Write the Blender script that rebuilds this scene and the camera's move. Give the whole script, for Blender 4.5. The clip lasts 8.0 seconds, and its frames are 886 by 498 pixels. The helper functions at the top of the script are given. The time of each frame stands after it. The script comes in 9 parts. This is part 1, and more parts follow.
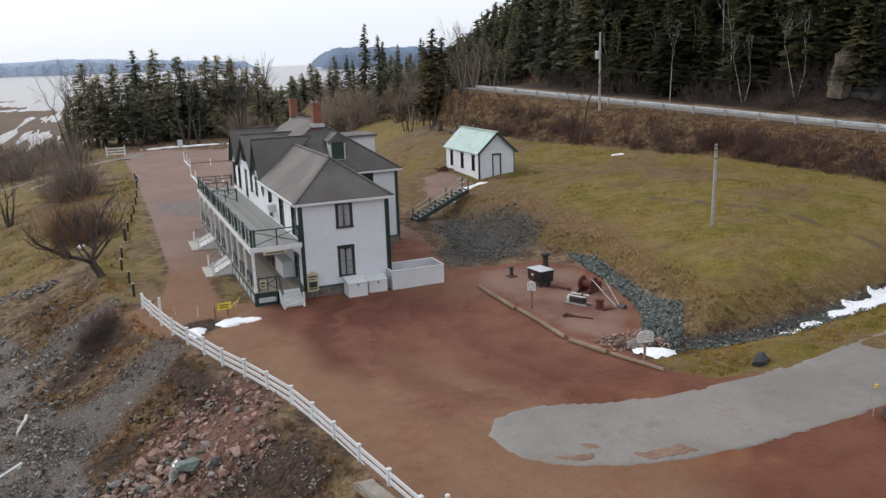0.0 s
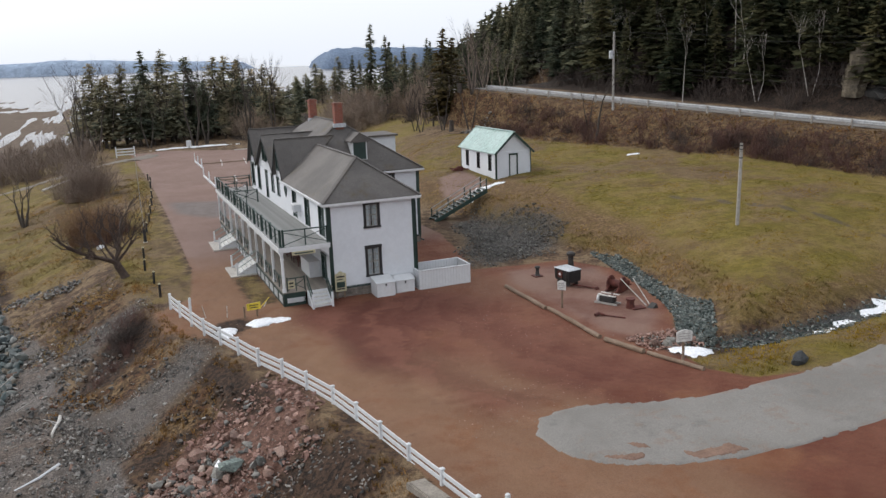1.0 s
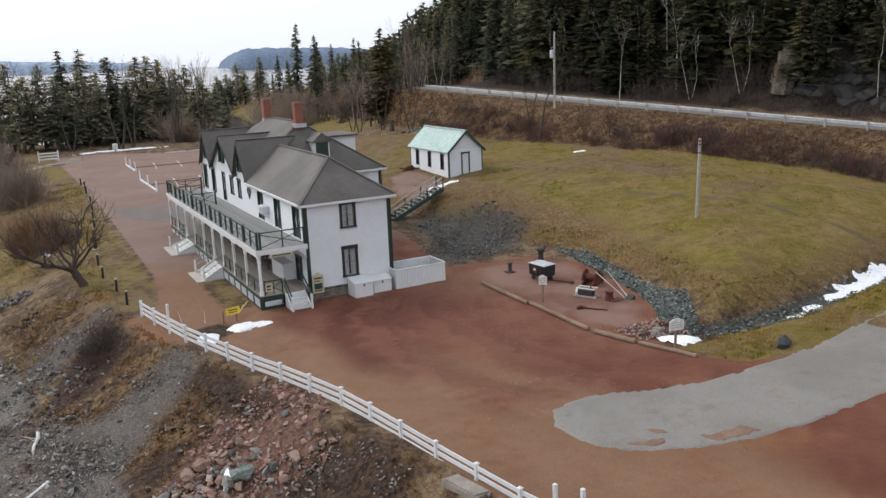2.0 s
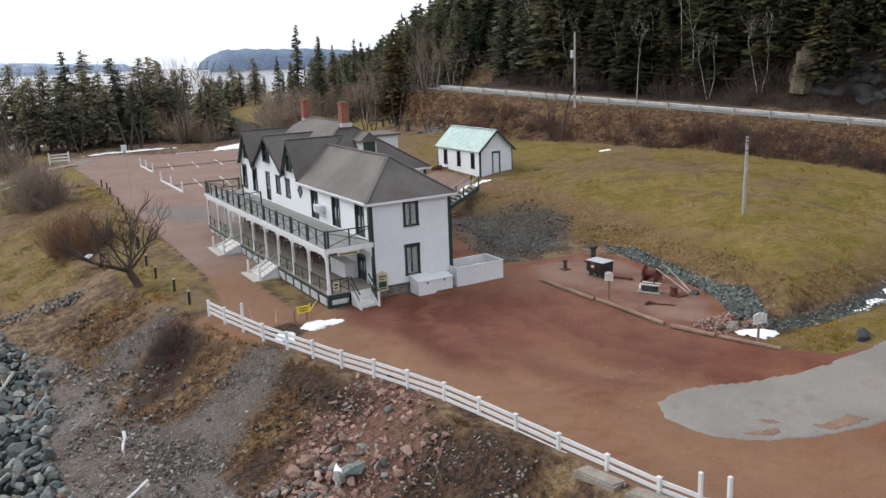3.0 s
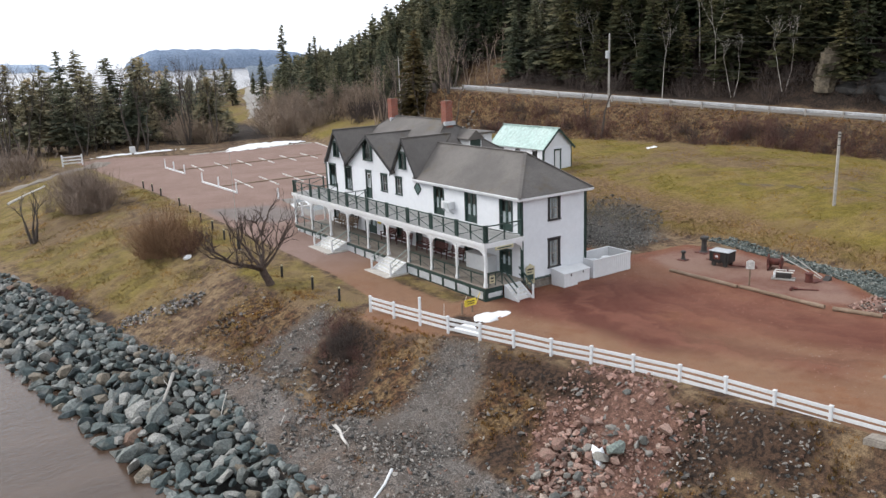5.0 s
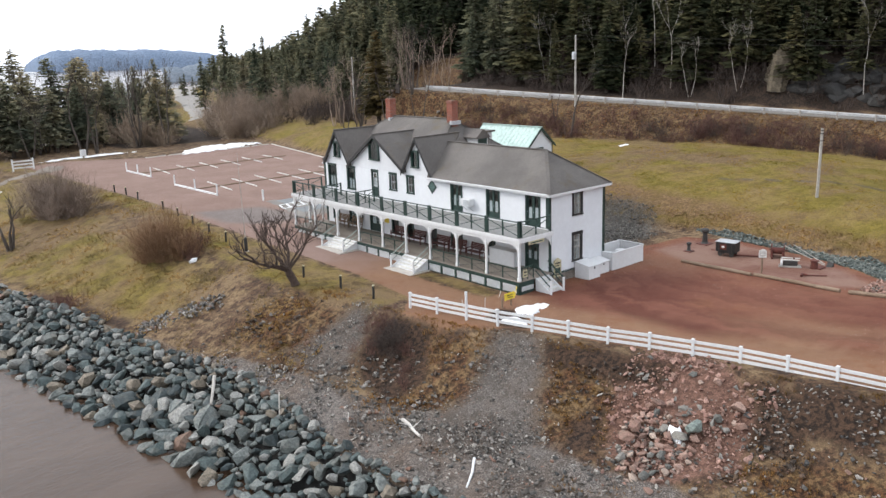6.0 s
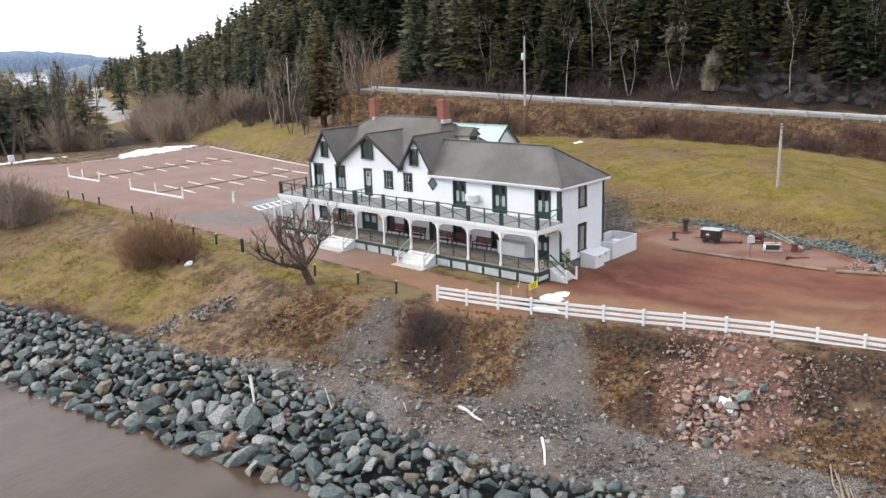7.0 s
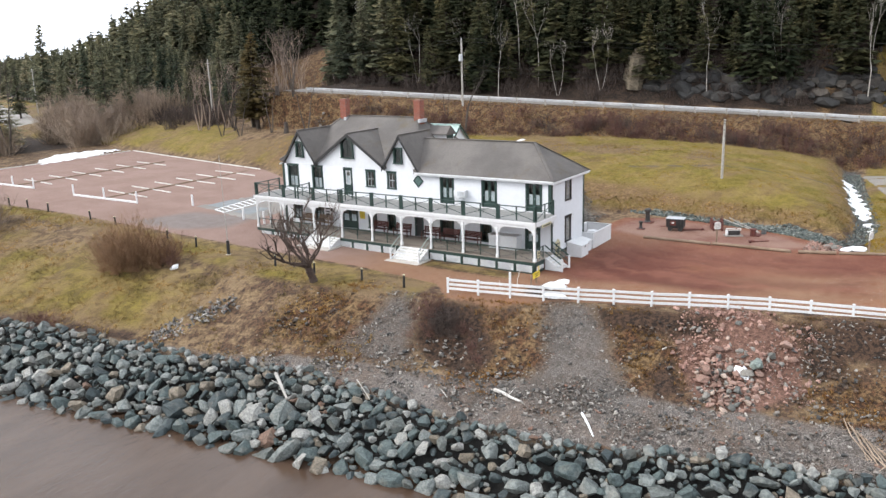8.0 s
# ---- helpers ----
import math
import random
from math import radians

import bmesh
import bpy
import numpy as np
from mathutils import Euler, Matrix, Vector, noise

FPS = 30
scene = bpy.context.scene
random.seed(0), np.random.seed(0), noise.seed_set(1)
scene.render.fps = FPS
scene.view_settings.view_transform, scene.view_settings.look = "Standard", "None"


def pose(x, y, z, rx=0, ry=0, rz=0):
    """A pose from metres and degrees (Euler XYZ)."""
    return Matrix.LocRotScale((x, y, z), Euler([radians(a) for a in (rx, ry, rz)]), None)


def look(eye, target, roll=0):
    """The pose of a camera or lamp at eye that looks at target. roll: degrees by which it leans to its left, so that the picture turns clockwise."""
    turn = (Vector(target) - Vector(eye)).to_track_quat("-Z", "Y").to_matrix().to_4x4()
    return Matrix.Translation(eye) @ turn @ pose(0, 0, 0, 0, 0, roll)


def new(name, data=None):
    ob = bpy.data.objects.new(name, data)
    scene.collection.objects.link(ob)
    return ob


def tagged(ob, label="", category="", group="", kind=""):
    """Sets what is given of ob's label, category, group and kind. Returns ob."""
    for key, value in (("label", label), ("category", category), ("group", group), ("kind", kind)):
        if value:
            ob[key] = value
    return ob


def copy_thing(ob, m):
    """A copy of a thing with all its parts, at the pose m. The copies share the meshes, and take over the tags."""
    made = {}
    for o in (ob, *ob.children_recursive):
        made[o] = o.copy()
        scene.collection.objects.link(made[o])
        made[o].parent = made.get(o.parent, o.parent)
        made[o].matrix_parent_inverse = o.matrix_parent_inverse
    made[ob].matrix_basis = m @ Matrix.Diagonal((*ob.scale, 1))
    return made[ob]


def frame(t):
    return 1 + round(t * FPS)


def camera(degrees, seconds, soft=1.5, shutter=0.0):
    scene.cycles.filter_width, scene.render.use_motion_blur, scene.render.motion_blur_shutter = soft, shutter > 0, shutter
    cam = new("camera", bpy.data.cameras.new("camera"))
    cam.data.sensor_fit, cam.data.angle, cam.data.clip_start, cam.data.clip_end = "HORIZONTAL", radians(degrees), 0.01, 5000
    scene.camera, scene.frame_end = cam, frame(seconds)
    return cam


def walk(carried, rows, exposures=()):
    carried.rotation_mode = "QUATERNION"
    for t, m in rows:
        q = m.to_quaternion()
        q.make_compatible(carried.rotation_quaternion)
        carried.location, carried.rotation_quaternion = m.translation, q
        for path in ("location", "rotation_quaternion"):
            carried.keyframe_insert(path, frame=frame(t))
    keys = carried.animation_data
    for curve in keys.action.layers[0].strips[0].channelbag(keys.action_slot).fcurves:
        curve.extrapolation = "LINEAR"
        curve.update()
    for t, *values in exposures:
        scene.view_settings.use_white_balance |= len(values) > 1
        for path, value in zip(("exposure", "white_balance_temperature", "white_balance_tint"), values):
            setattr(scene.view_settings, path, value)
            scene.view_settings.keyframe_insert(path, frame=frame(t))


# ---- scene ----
# ---- camera ----
cam = camera(57.2, 8.0, soft=1.45)
PATH = [
    (0, (0.106, -1.221, 15.075), (0.848, 0.579, 14.615), -2.0),
    (0.5, (-0.589, -0.915, 15.086), (0.158, 0.882, 14.626), -2.0),
    (1, (-1.573, -0.474, 15.089), (-0.828, 1.324, 14.63), -2.1),
    (1.5, (-3.028, 0.183, 15.115), (-2.239, 1.962, 14.654), -2.1),
    (1.7, (-3.814, 0.517, 15.114), (-2.955, 2.263, 14.651), -2.1),
    (2.8, (-8.771, 2.832, 15.188), (-7.798, 4.516, 14.721), -2.2),
    (3, (-9.799, 3.294, 15.207), (-8.826, 4.979, 14.742), -2.2),
    (3.5, (-12.591, 4.507, 15.346), (-11.613, 6.188, 14.881), -2.1),
    (4, (-15.603, 5.931, 15.477), (-14.614, 7.605, 15.011), -2.2),
    (4.5, (-18.613, 7.509, 15.554), (-17.567, 9.148, 15.086), -2.1),
    (5, (-21.959, 9.361, 15.62), (-20.849, 10.957, 15.151), -2.1),
    (6.5, (-31.666, 15.16, 15.884), (-30.306, 16.547, 15.409), -1.9),
    (7, (-35.11, 17.537, 15.945), (-33.662, 18.831, 15.468), -1.9),
    (7.5, (-38.26, 19.824, 16.078), (-36.733, 21.023, 15.598), -1.8),
    (8, (-41.537, 22.488, 16.203), (-39.92, 23.562, 15.72), -1.8),
]
walk(cam, [(t, look(eye, target, roll)) for t, eye, target, roll in PATH], [(0.0, -0.74), (1.5, -0.70), (3.5, -0.42), (5.0, -0.28), (6.5, -0.06), (8.0, 0.13)])

# ---- sky and sun: thin overcast, the sun veiled, in the north-west ----
SUN_ELEVATION, SUN_AZIMUTH = 36.0, -38.0          # azimuth from +y towards +x
world = bpy.data.worlds.new("overcast_sky")
scene.world = world
world.use_nodes = True
wn, wl = world.node_tree.nodes, world.node_tree.links
wn.clear()
sky = wn.new("ShaderNodeTexSky")
sky.sky_type, sky.sun_disc = "NISHITA", False
sky.sun_elevation, sky.sun_rotation = radians(SUN_ELEVATION), radians(SUN_AZIMUTH)
sky.air_density, sky.dust_density, sky.ozone_density = 1.0, 6.0, 1.0
grey = wn.new("ShaderNodeHueSaturation")
grey.inputs["Saturation"].default_value = 0.35
cloud = wn.new("ShaderNodeMix")
cloud.data_type = "RGBA"
cloud.inputs["Factor"].default_value = 0.68
cloud.inputs[7].default_value = (10.9, 11.5, 12.6, 1.0)
back = wn.new("ShaderNodeBackground")
back.inputs["Strength"].default_value = 0.19
wout = wn.new("ShaderNodeOutputWorld")
wl.new(sky.outputs[0], grey.inputs["Color"])
wl.new(grey.outputs[0], cloud.inputs[6])
wl.new(cloud.outputs[2], back.inputs[0])
wl.new(back.outputs[0], wout.inputs[0])
sun = new("sun", bpy.data.lights.new("sun", "SUN"))
sun.data.energy, sun.data.angle, sun.data.color = 1.7, radians(14), (1.0, 0.97, 0.93)
_az, _el = radians(SUN_AZIMUTH), radians(SUN_ELEVATION)
sun.matrix_world = look((0, 0, 80), Vector((0, 0, 80)) - Vector((math.sin(_az) * math.cos(_el), math.cos(_az) * math.cos(_el), math.sin(_el))))

# ---- mesh tools ----
R = random.Random(7)
ORIGIN = {}


import collections


class Shape:
    """Collects vertices and faces of one mesh."""

    def __init__(self):
        self.v, self.f = [], []

    def add(self, verts, faces):
        n = len(self.v)
        self.v += [tuple(p) for p in verts]
        self.f += [tuple(i + n for i in q) for q in faces]
        return self

    def box(self, x0, y0, z0, x1, y1, z1):
        x0, x1, y0, y1, z0, z1 = min(x0, x1), max(x0, x1), min(y0, y1), max(y0, y1), min(z0, z1), max(z0, z1)
        v = [(x, y, z) for z in (z0, z1) for x, y in ((x0, y0), (x1, y0), (x1, y1), (x0, y1))]
        return self.add(v, [(3, 2, 1, 0), (4, 5, 6, 7), (0, 1, 5, 4), (1, 2, 6, 5), (2, 3, 7, 6), (3, 0, 4, 7)])

    def soft(self, x0, y0, z0, x1, y1, z1, c=0.02):
        """A box with chamfered edges."""
        x0, x1, y0, y1, z0, z1 = min(x0, x1), max(x0, x1), min(y0, y1), max(y0, y1), min(z0, z1), max(z0, z1)
        c = min(c, (x1 - x0) / 2.1, (y1 - y0) / 2.1, (z1 - z0) / 2.1)
        rings = []
        for z, d, e in ((z0, c, 0), (z0 + c, 0, c), (z1 - c, 0, c), (z1, c, 0)):
            if d:
                rings.append([(x0 + c, y0 + c, z), (x1 - c, y0 + c, z), (x1 - c, y1 - c, z), (x0 + c, y1 - c, z)])
            else:
                rings.append([(x0 + c, y0, z), (x1 - c, y0, z), (x1, y0 + c, z), (x1, y1 - c, z), (x1 - c, y1, z), (x0 + c, y1, z), (x0, y1 - c, z), (x0, y0 + c, z)])
        v = rings[0] + rings[1] + rings[2] + rings[3]
        f = [(3, 2, 1, 0), (20, 21, 22, 23)]
        for k in range(8):
            f.append((4 + k, 4 + (k + 1) % 8, 12 + (k + 1) % 8, 12 + k))
        for k in range(4):
            a, b = 4 + 2 * k, 4 + 2 * k + 1
            f.append((k, (k + 1) % 4, b, a))
            f.append(((k + 1) % 4, 4 + (2 * k + 2) % 8, b))
            a, b = 12 + 2 * k, 12 + 2 * k + 1
            f.append((a, b, 20 + (k + 1) % 4, 20 + k))
            f.append((b, 12 + (2 * k + 2) % 8, 20 + (k + 1) % 4))
        return self.add(v, f)

    def tube(self, p0, p1, r0, r1=None, n=6, caps=True):
        r1 = r0 if r1 is None else r1
        p0, p1 = Vector(p0), Vector(p1)
        d = p1 - p0
        if d.length < 1e-6:
            return self
        d.normalize()
        a = d.orthogonal().normalized()
        b = d.cross(a)
        v = []
        for p, r in ((p0, r0), (p1, r1)):
            for k in range(n):
                t = 2 * math.pi * k / n
                v.append(p + a * (r * math.cos(t)) + b * (r * math.sin(t)))
        f = [(k, (k + 1) % n, n + (k + 1) % n, n + k) for k in range(n)]
        if caps:
            f += [tuple(range(n - 1, -1, -1)), tuple(range(n, 2 * n))]
        return self.add(v, f)

    def beam(self, p0, p1, w, h, up=(0, 0, 1)):
        """A bar of section w (sideways) by h (upwards) between two points."""
        p0, p1 = Vector(p0), Vector(p1)
        d = (p1 - p0).normalized()
        s = d.cross(Vector(up))
        s = s.normalized() if s.length > 1e-5 else Vector((1, 0, 0))
        u = s.cross(d)
        v = [p + s * (i * w / 2) + u * (j * h / 2) for p in (p0, p1) for i, j in ((-1, -1), (1, -1), (1, 1), (-1, 1))]
        return self.add(v, [(3, 2, 1, 0), (4, 5, 6, 7), (0, 1, 5, 4), (1, 2, 6, 5), (2, 3, 7, 6), (3, 0, 4, 7)])

    def prism(self, pts, d):
        """A polygon swept along d."""
        n, d = len(pts), Vector(d)
        v = [Vector(p) for p in pts] + [Vector(p) + d for p in pts]
        f = [tuple(range(n - 1, -1, -1)), tuple(range(n, 2 * n))] + [(k, (k + 1) % n, n + (k + 1) % n, n + k) for k in range(n)]
        return self.add(v, f)

    def pipe(self, pts, radii, n=6, caps=True):
        """One skin round a bent line."""
        pts = [Vector(p) for p in pts]
        a = None
        first = len(self.v)
        for i, (p, r) in enumerate(zip(pts, radii)):
            d = (pts[min(i + 1, len(pts) - 1)] - pts[max(i - 1, 0)]).normalized()
            a = d.orthogonal().normalized() if a is None else (a - d * a.dot(d)).normalized()
            b = d.cross(a)
            self.v += [tuple(p + a * (r * math.cos(6.2832 * k / n)) + b * (r * math.sin(6.2832 * k / n))) for k in range(n)]
        for i in range(len(pts) - 1):
            o = first + i * n
            self.f += [(o + k, o + (k + 1) % n, o + n + (k + 1) % n, o + n + k) for k in range(n)]
        if caps:
            o = first + (len(pts) - 1) * n
            self.f += [tuple(range(first + n - 1, first - 1, -1)), tuple(range(o, o + n))]
        return self

    def lathe(self, centre, profile, n=10):
        """Rings of (radius, height) round an upright axis."""
        x, y, z = centre
        v = [(x + r * math.cos(2 * math.pi * k / n), y + r * math.sin(2 * math.pi * k / n), z + h) for r, h in profile for k in range(n)]
        f = [(i * n + k, i * n + (k + 1) % n, (i + 1) * n + (k + 1) % n, (i + 1) * n + k) for i in range(len(profile) - 1) for k in range(n)]
        f += [tuple(range(n - 1, -1, -1)), tuple(range((len(profile) - 1) * n, len(profile) * n))]
        return self.add(v, f)

    def mesh(self, name, material, smooth=False):
        me = bpy.data.meshes.new(name)
        me.from_pydata(self.v, [], self.f)
        if material is not None:
            me.materials.append(material)
        if smooth:
            me.polygons.foreach_set("use_smooth", [True] * len(me.polygons))
        me.update()
        return me


def turned(shape, m):
    s = Shape()
    return s.add([m @ Vector(p) for p in shape.v], shape.f)


def fix(shape_or_mesh):
    """Makes the faces of a mesh point outwards."""
    bm = bmesh.new()
    bm.from_mesh(shape_or_mesh)
    bmesh.ops.recalc_face_normals(bm, faces=bm.faces)
    bm.to_mesh(shape_or_mesh)
    bm.free()
    return shape_or_mesh


def part(name, shape, material, parent, label="", smooth=False):
    """Links a shape, given in the world's metres, as one mesh under a thing or a part."""
    me = shape if isinstance(shape, bpy.types.Mesh) else fix(shape.mesh(name, material, smooth))
    ob = new(name, me)
    ob.parent = parent
    if parent in ORIGIN:
        ob.matrix_parent_inverse = Matrix.Translation(-Vector(ORIGIN[parent]))
    if label:
        ob["label"] = label
    return ob


def thing(name, at, label, category, group="", kind=""):
    """An empty at the thing's base that holds its parts."""
    ob = new(name)
    ob.location = at
    ORIGIN[ob] = tuple(at)
    return tagged(ob, label, category, group, kind)


def solid(name, shape, material, label, category="", group="", kind="", smooth=False):
    """A thing, or a piece of the setting, of one mesh."""
    ob = new(name, fix(shape.mesh(name, material, smooth)))
    return tagged(ob, label, category, group, kind)


# ---- materials ----
def nodes_of(name):
    m = bpy.data.materials.new(name)
    m.use_nodes = True
    t = m.node_tree
    return m, t, t.nodes["Principled BSDF"]


def node(t, kind, **sets):
    n = t.nodes.new(kind)
    for k, v in sets.items():
        if k in n.inputs:
            n.inputs[k].default_value = v
    return n


def noise_of(t, vec, scale, detail=5.0, rough=0.6):
    n = node(t, "ShaderNodeTexNoise", Scale=scale, Detail=detail, Roughness=rough)
    t.links.new(vec, n.inputs["Vector"])
    return n.outputs["Fac"]


def mix(t, fac, a, b, kind="MIX"):
    n = t.nodes.new("ShaderNodeMix")
    n.data_type, n.blend_type = "RGBA", kind
    for sock, val in ((n.inputs[0], fac), (n.inputs[6], a), (n.inputs[7], b)):
        if isinstance(val, bpy.types.NodeSocket):
            t.links.new(val, sock)
        elif isinstance(val, (int, float)):
            sock.default_value = val
        else:
            sock.default_value = (*val[:3], 1.0)
    return n.outputs[2]


def calc(t, op, a, b=None, c=None, clamp=False):
    n = t.nodes.new("ShaderNodeMath")
    n.operation, n.use_clamp = op, clamp
    for sock, val in zip(n.inputs, (a, b, c)):
        if val is None:
            continue
        if isinstance(val, bpy.types.NodeSocket):
            t.links.new(val, sock)
        else:
            sock.default_value = val
    return n.outputs[0]


def span(t, val, lo, hi, out0=0.0, out1=1.0):
    n = t.nodes.new("ShaderNodeMapRange")
    n.interpolation_type = "SMOOTHSTEP"
    t.links.new(val, n.inputs[0])
    for i, x in enumerate((lo, hi, out0, out1)):
        n.inputs[i + 1].default_value = x
    return n.outputs[0]


def bump(t, height, strength, distance, p):
    n = node(t, "ShaderNodeBump", Strength=strength, Distance=distance)
    t.links.new(height, n.inputs["Height"])
    t.links.new(n.outputs[0], p.inputs["Normal"])
    return n


def surface(name, a, b, scale=1.0, rough=0.8, relief=0.3, depth=0.02, metal=0.0, vary=0.0, island=0.0, dirt=None, dirt_amount=0.35, fine=9.0, spec=0.5, contrast=0.55):
    """A worn two-tone surface: broad patches, fine grain, stains and relief. vary: difference from object to object; island: from piece to piece."""
    m, t, p = nodes_of(name)
    vec = t.nodes.new("ShaderNodeTexCoord").outputs["Object"]
    broad = span(t, noise_of(t, vec, scale, 4), 0.3, 0.7)
    grain = noise_of(t, vec, scale * fine, 6, 0.7)
    col = mix(t, broad, a, b)
    col = mix(t, contrast, col, mix(t, 1.0, col, mix(t, span(t, grain, 0.3, 0.7), (0.55, 0.55, 0.55), (1.35, 1.35, 1.35)), "MULTIPLY"))
    if dirt:
        col = mix(t, calc(t, "MULTIPLY", span(t, noise_of(t, vec, scale * 2.3, 6, 0.7), 0.52, 0.72), dirt_amount), col, dirt)
    if vary:
        r = t.nodes.new("ShaderNodeObjectInfo").outputs["Random"]
        col = mix(t, 1.0, col, mix(t, r, (1 - vary,) * 3, (1 + vary,) * 3), "MULTIPLY")
    if island:
        r = t.nodes.new("ShaderNodeNewGeometry").outputs["Random Per Island"]
        col = mix(t, 1.0, col, mix(t, r, (1 - island,) * 3, (1 + island,) * 3), "MULTIPLY")
    t.links.new(col, p.inputs["Base Color"])
    t.links.new(span(t, grain, 0.2, 0.8, max(0.05, rough - 0.12), min(1.0, rough + 0.1)), p.inputs["Roughness"])
    p.inputs["Metallic"].default_value = metal
    p.inputs["Specular IOR Level"].default_value = spec
    if relief > 0:
        bump(t, grain, relief, depth, p)
    return m


def rock_material(name, tones, scale, island=True, moss=None):
    """Stone in several tones, one for each piece."""
    m, t, p = nodes_of(name)
    vec = t.nodes.new("ShaderNodeTexCoord").outputs["Object"]
    r = t.nodes.new("ShaderNodeNewGeometry").outputs["Random Per Island"] if island else t.nodes.new("ShaderNodeObjectInfo").outputs["Random"]
    ramp = t.nodes.new("ShaderNodeValToRGB")
    ramp.color_ramp.interpolation = "CONSTANT"
    els = ramp.color_ramp.elements
    els[0].position, els[0].color = 0.0, (*tones[0][1], 1)
    els[1].position, els[1].color = tones[1][0], (*tones[1][1], 1)
    for at, c in tones[2:]:
        e = els.new(at)
        e.color = (*c, 1)
    t.links.new(r, ramp.inputs[0])
    g = noise_of(t, vec, scale, 8, 0.7)
    broad = noise_of(t, vec, scale * 0.25, 3)
    col = mix(t, 1.0, ramp.outputs[0], mix(t, span(t, g, 0.3, 0.7), (0.5, 0.5, 0.5), (1.5, 1.5, 1.48)), "MULTIPLY")
    col = mix(t, calc(t, "MULTIPLY", span(t, broad, 0.5, 0.7), 0.35), col, moss or (0.16, 0.14, 0.11))
    t.links.new(col, p.inputs["Base Color"])
    p.inputs["Roughness"].default_value = 0.75
    bump(t, g, 0.5, 0.03, p)
    return m


M = {}
M["white"] = surface("white_paint", (0.65, 0.66, 0.668), (0.61, 0.62, 0.628), 0.5, 0.55, 0.05, 0.004, dirt=(0.6, 0.58, 0.54), dirt_amount=0.25, contrast=0.12)
M["clap"] = surface("white_clapboard_paint", (0.635, 0.65, 0.675), (0.6, 0.615, 0.64), 0.35, 0.6, 0.05, 0.004, dirt=(0.66, 0.65, 0.62), dirt_amount=0.2, contrast=0.1)
M["green"] = surface("dark_green_paint", (0.012, 0.032, 0.027), (0.018, 0.045, 0.037), 1.5, 0.45, 0.1, 0.004)
M["black"] = surface("black_paint", (0.012, 0.013, 0.014), (0.02, 0.02, 0.021), 1.5, 0.5, 0.1, 0.004)
M["deck"] = surface("weathered_grey_deck", (0.20, 0.20, 0.19), (0.26, 0.26, 0.25), 0.4, 0.8, 0.2, 0.004, dirt=(0.12, 0.12, 0.1))
M["porch"] = surface("grey_brown_floorboards", (0.20, 0.17, 0.14), (0.26, 0.23, 0.2), 0.5, 0.75, 0.2, 0.004)
M["tread"] = surface("pale_grey_treads", (0.52, 0.51, 0.48), (0.62, 0.61, 0.58), 0.8, 0.75, 0.2, 0.004, dirt=(0.35, 0.3, 0.26))
M["wood"] = surface("weathered_timber", (0.17, 0.115, 0.075), (0.235, 0.17, 0.12), 0.9, 0.85, 0.5, 0.02, dirt=(0.12, 0.09, 0.07))
M["drift"] = surface("bleached_driftwood", (0.48, 0.45, 0.41), (0.6, 0.57, 0.53), 1.4, 0.85, 0.4, 0.02)
M["bench"] = surface("red_brown_wood", (0.075, 0.022, 0.018), (0.1, 0.03, 0.024), 1.2, 0.5, 0.2, 0.005)
M["leaded"] = surface("leaded_green_glass", (0.07, 0.12, 0.11), (0.1, 0.16, 0.15), 6.0, 0.3, 0.1, 0.004)
M["curtain"] = surface("white_curtain", (0.74, 0.77, 0.8), (0.8, 0.82, 0.84), 2.0, 0.9, 0.2, 0.01)
M["stone_wall"] = surface("rubble_foundation", (0.13, 0.11, 0.095), (0.24, 0.21, 0.18), 2.4, 0.9, 0.6, 0.03, fine=3)
M["rail"] = surface("pale_galvanised_rail", (0.42, 0.43, 0.44), (0.52, 0.52, 0.52), 0.6, 0.6, 0.1, 0.004, dirt=(0.4, 0.36, 0.32))
M["metal"] = surface("galvanised_steel", (0.42, 0.44, 0.46), (0.52, 0.54, 0.56), 0.8, 0.5, 0.1, 0.004, metal=0.35, dirt=(0.3, 0.28, 0.26))
M["polewood"] = surface("grey_pole_wood", (0.30, 0.28, 0.25), (0.40, 0.38, 0.35), 0.6, 0.85, 0.3, 0.01)
M["rust"] = surface("rusty_iron", (0.06, 0.015, 0.011), (0.125, 0.032, 0.021), 3.0, 0.8, 0.4, 0.01)
M["iron"] = surface("dark_cast_iron", (0.022, 0.021, 0.02), (0.04, 0.036, 0.033), 2.5, 0.65, 0.3, 0.01)
M["concrete"] = surface("pale_concrete", (0.38, 0.35, 0.31), (0.48, 0.45, 0.41), 1.2, 0.85, 0.4, 0.015)
M["snow"] = surface("old_snow", (0.78, 0.80, 0.83), (0.84, 0.85, 0.87), 1.0, 0.6, 0.5, 0.05, dirt=(0.5, 0.45, 0.42), dirt_amount=0.3)
M["yellow"] = surface("yellow_paint", (0.62, 0.46, 0.03), (0.7, 0.52, 0.05), 2.0, 0.5, 0.1, 0.003)
M["cream"] = surface("cream_board", (0.42, 0.38, 0.24), (0.5, 0.46, 0.31), 2.0, 0.6, 0.1, 0.003)
M["mint"] = surface("mint_metal_roof", (0.36, 0.49, 0.45), (0.43, 0.55, 0.51), 0.4, 0.4, 0.1, 0.004, dirt=(0.42, 0.5, 0.46), dirt_amount=0.5)
M["blue"] = surface("faded_blue_paint", (0.17, 0.185, 0.19), (0.21, 0.225, 0.23), 1.5, 0.9, 0.2, 0.004)
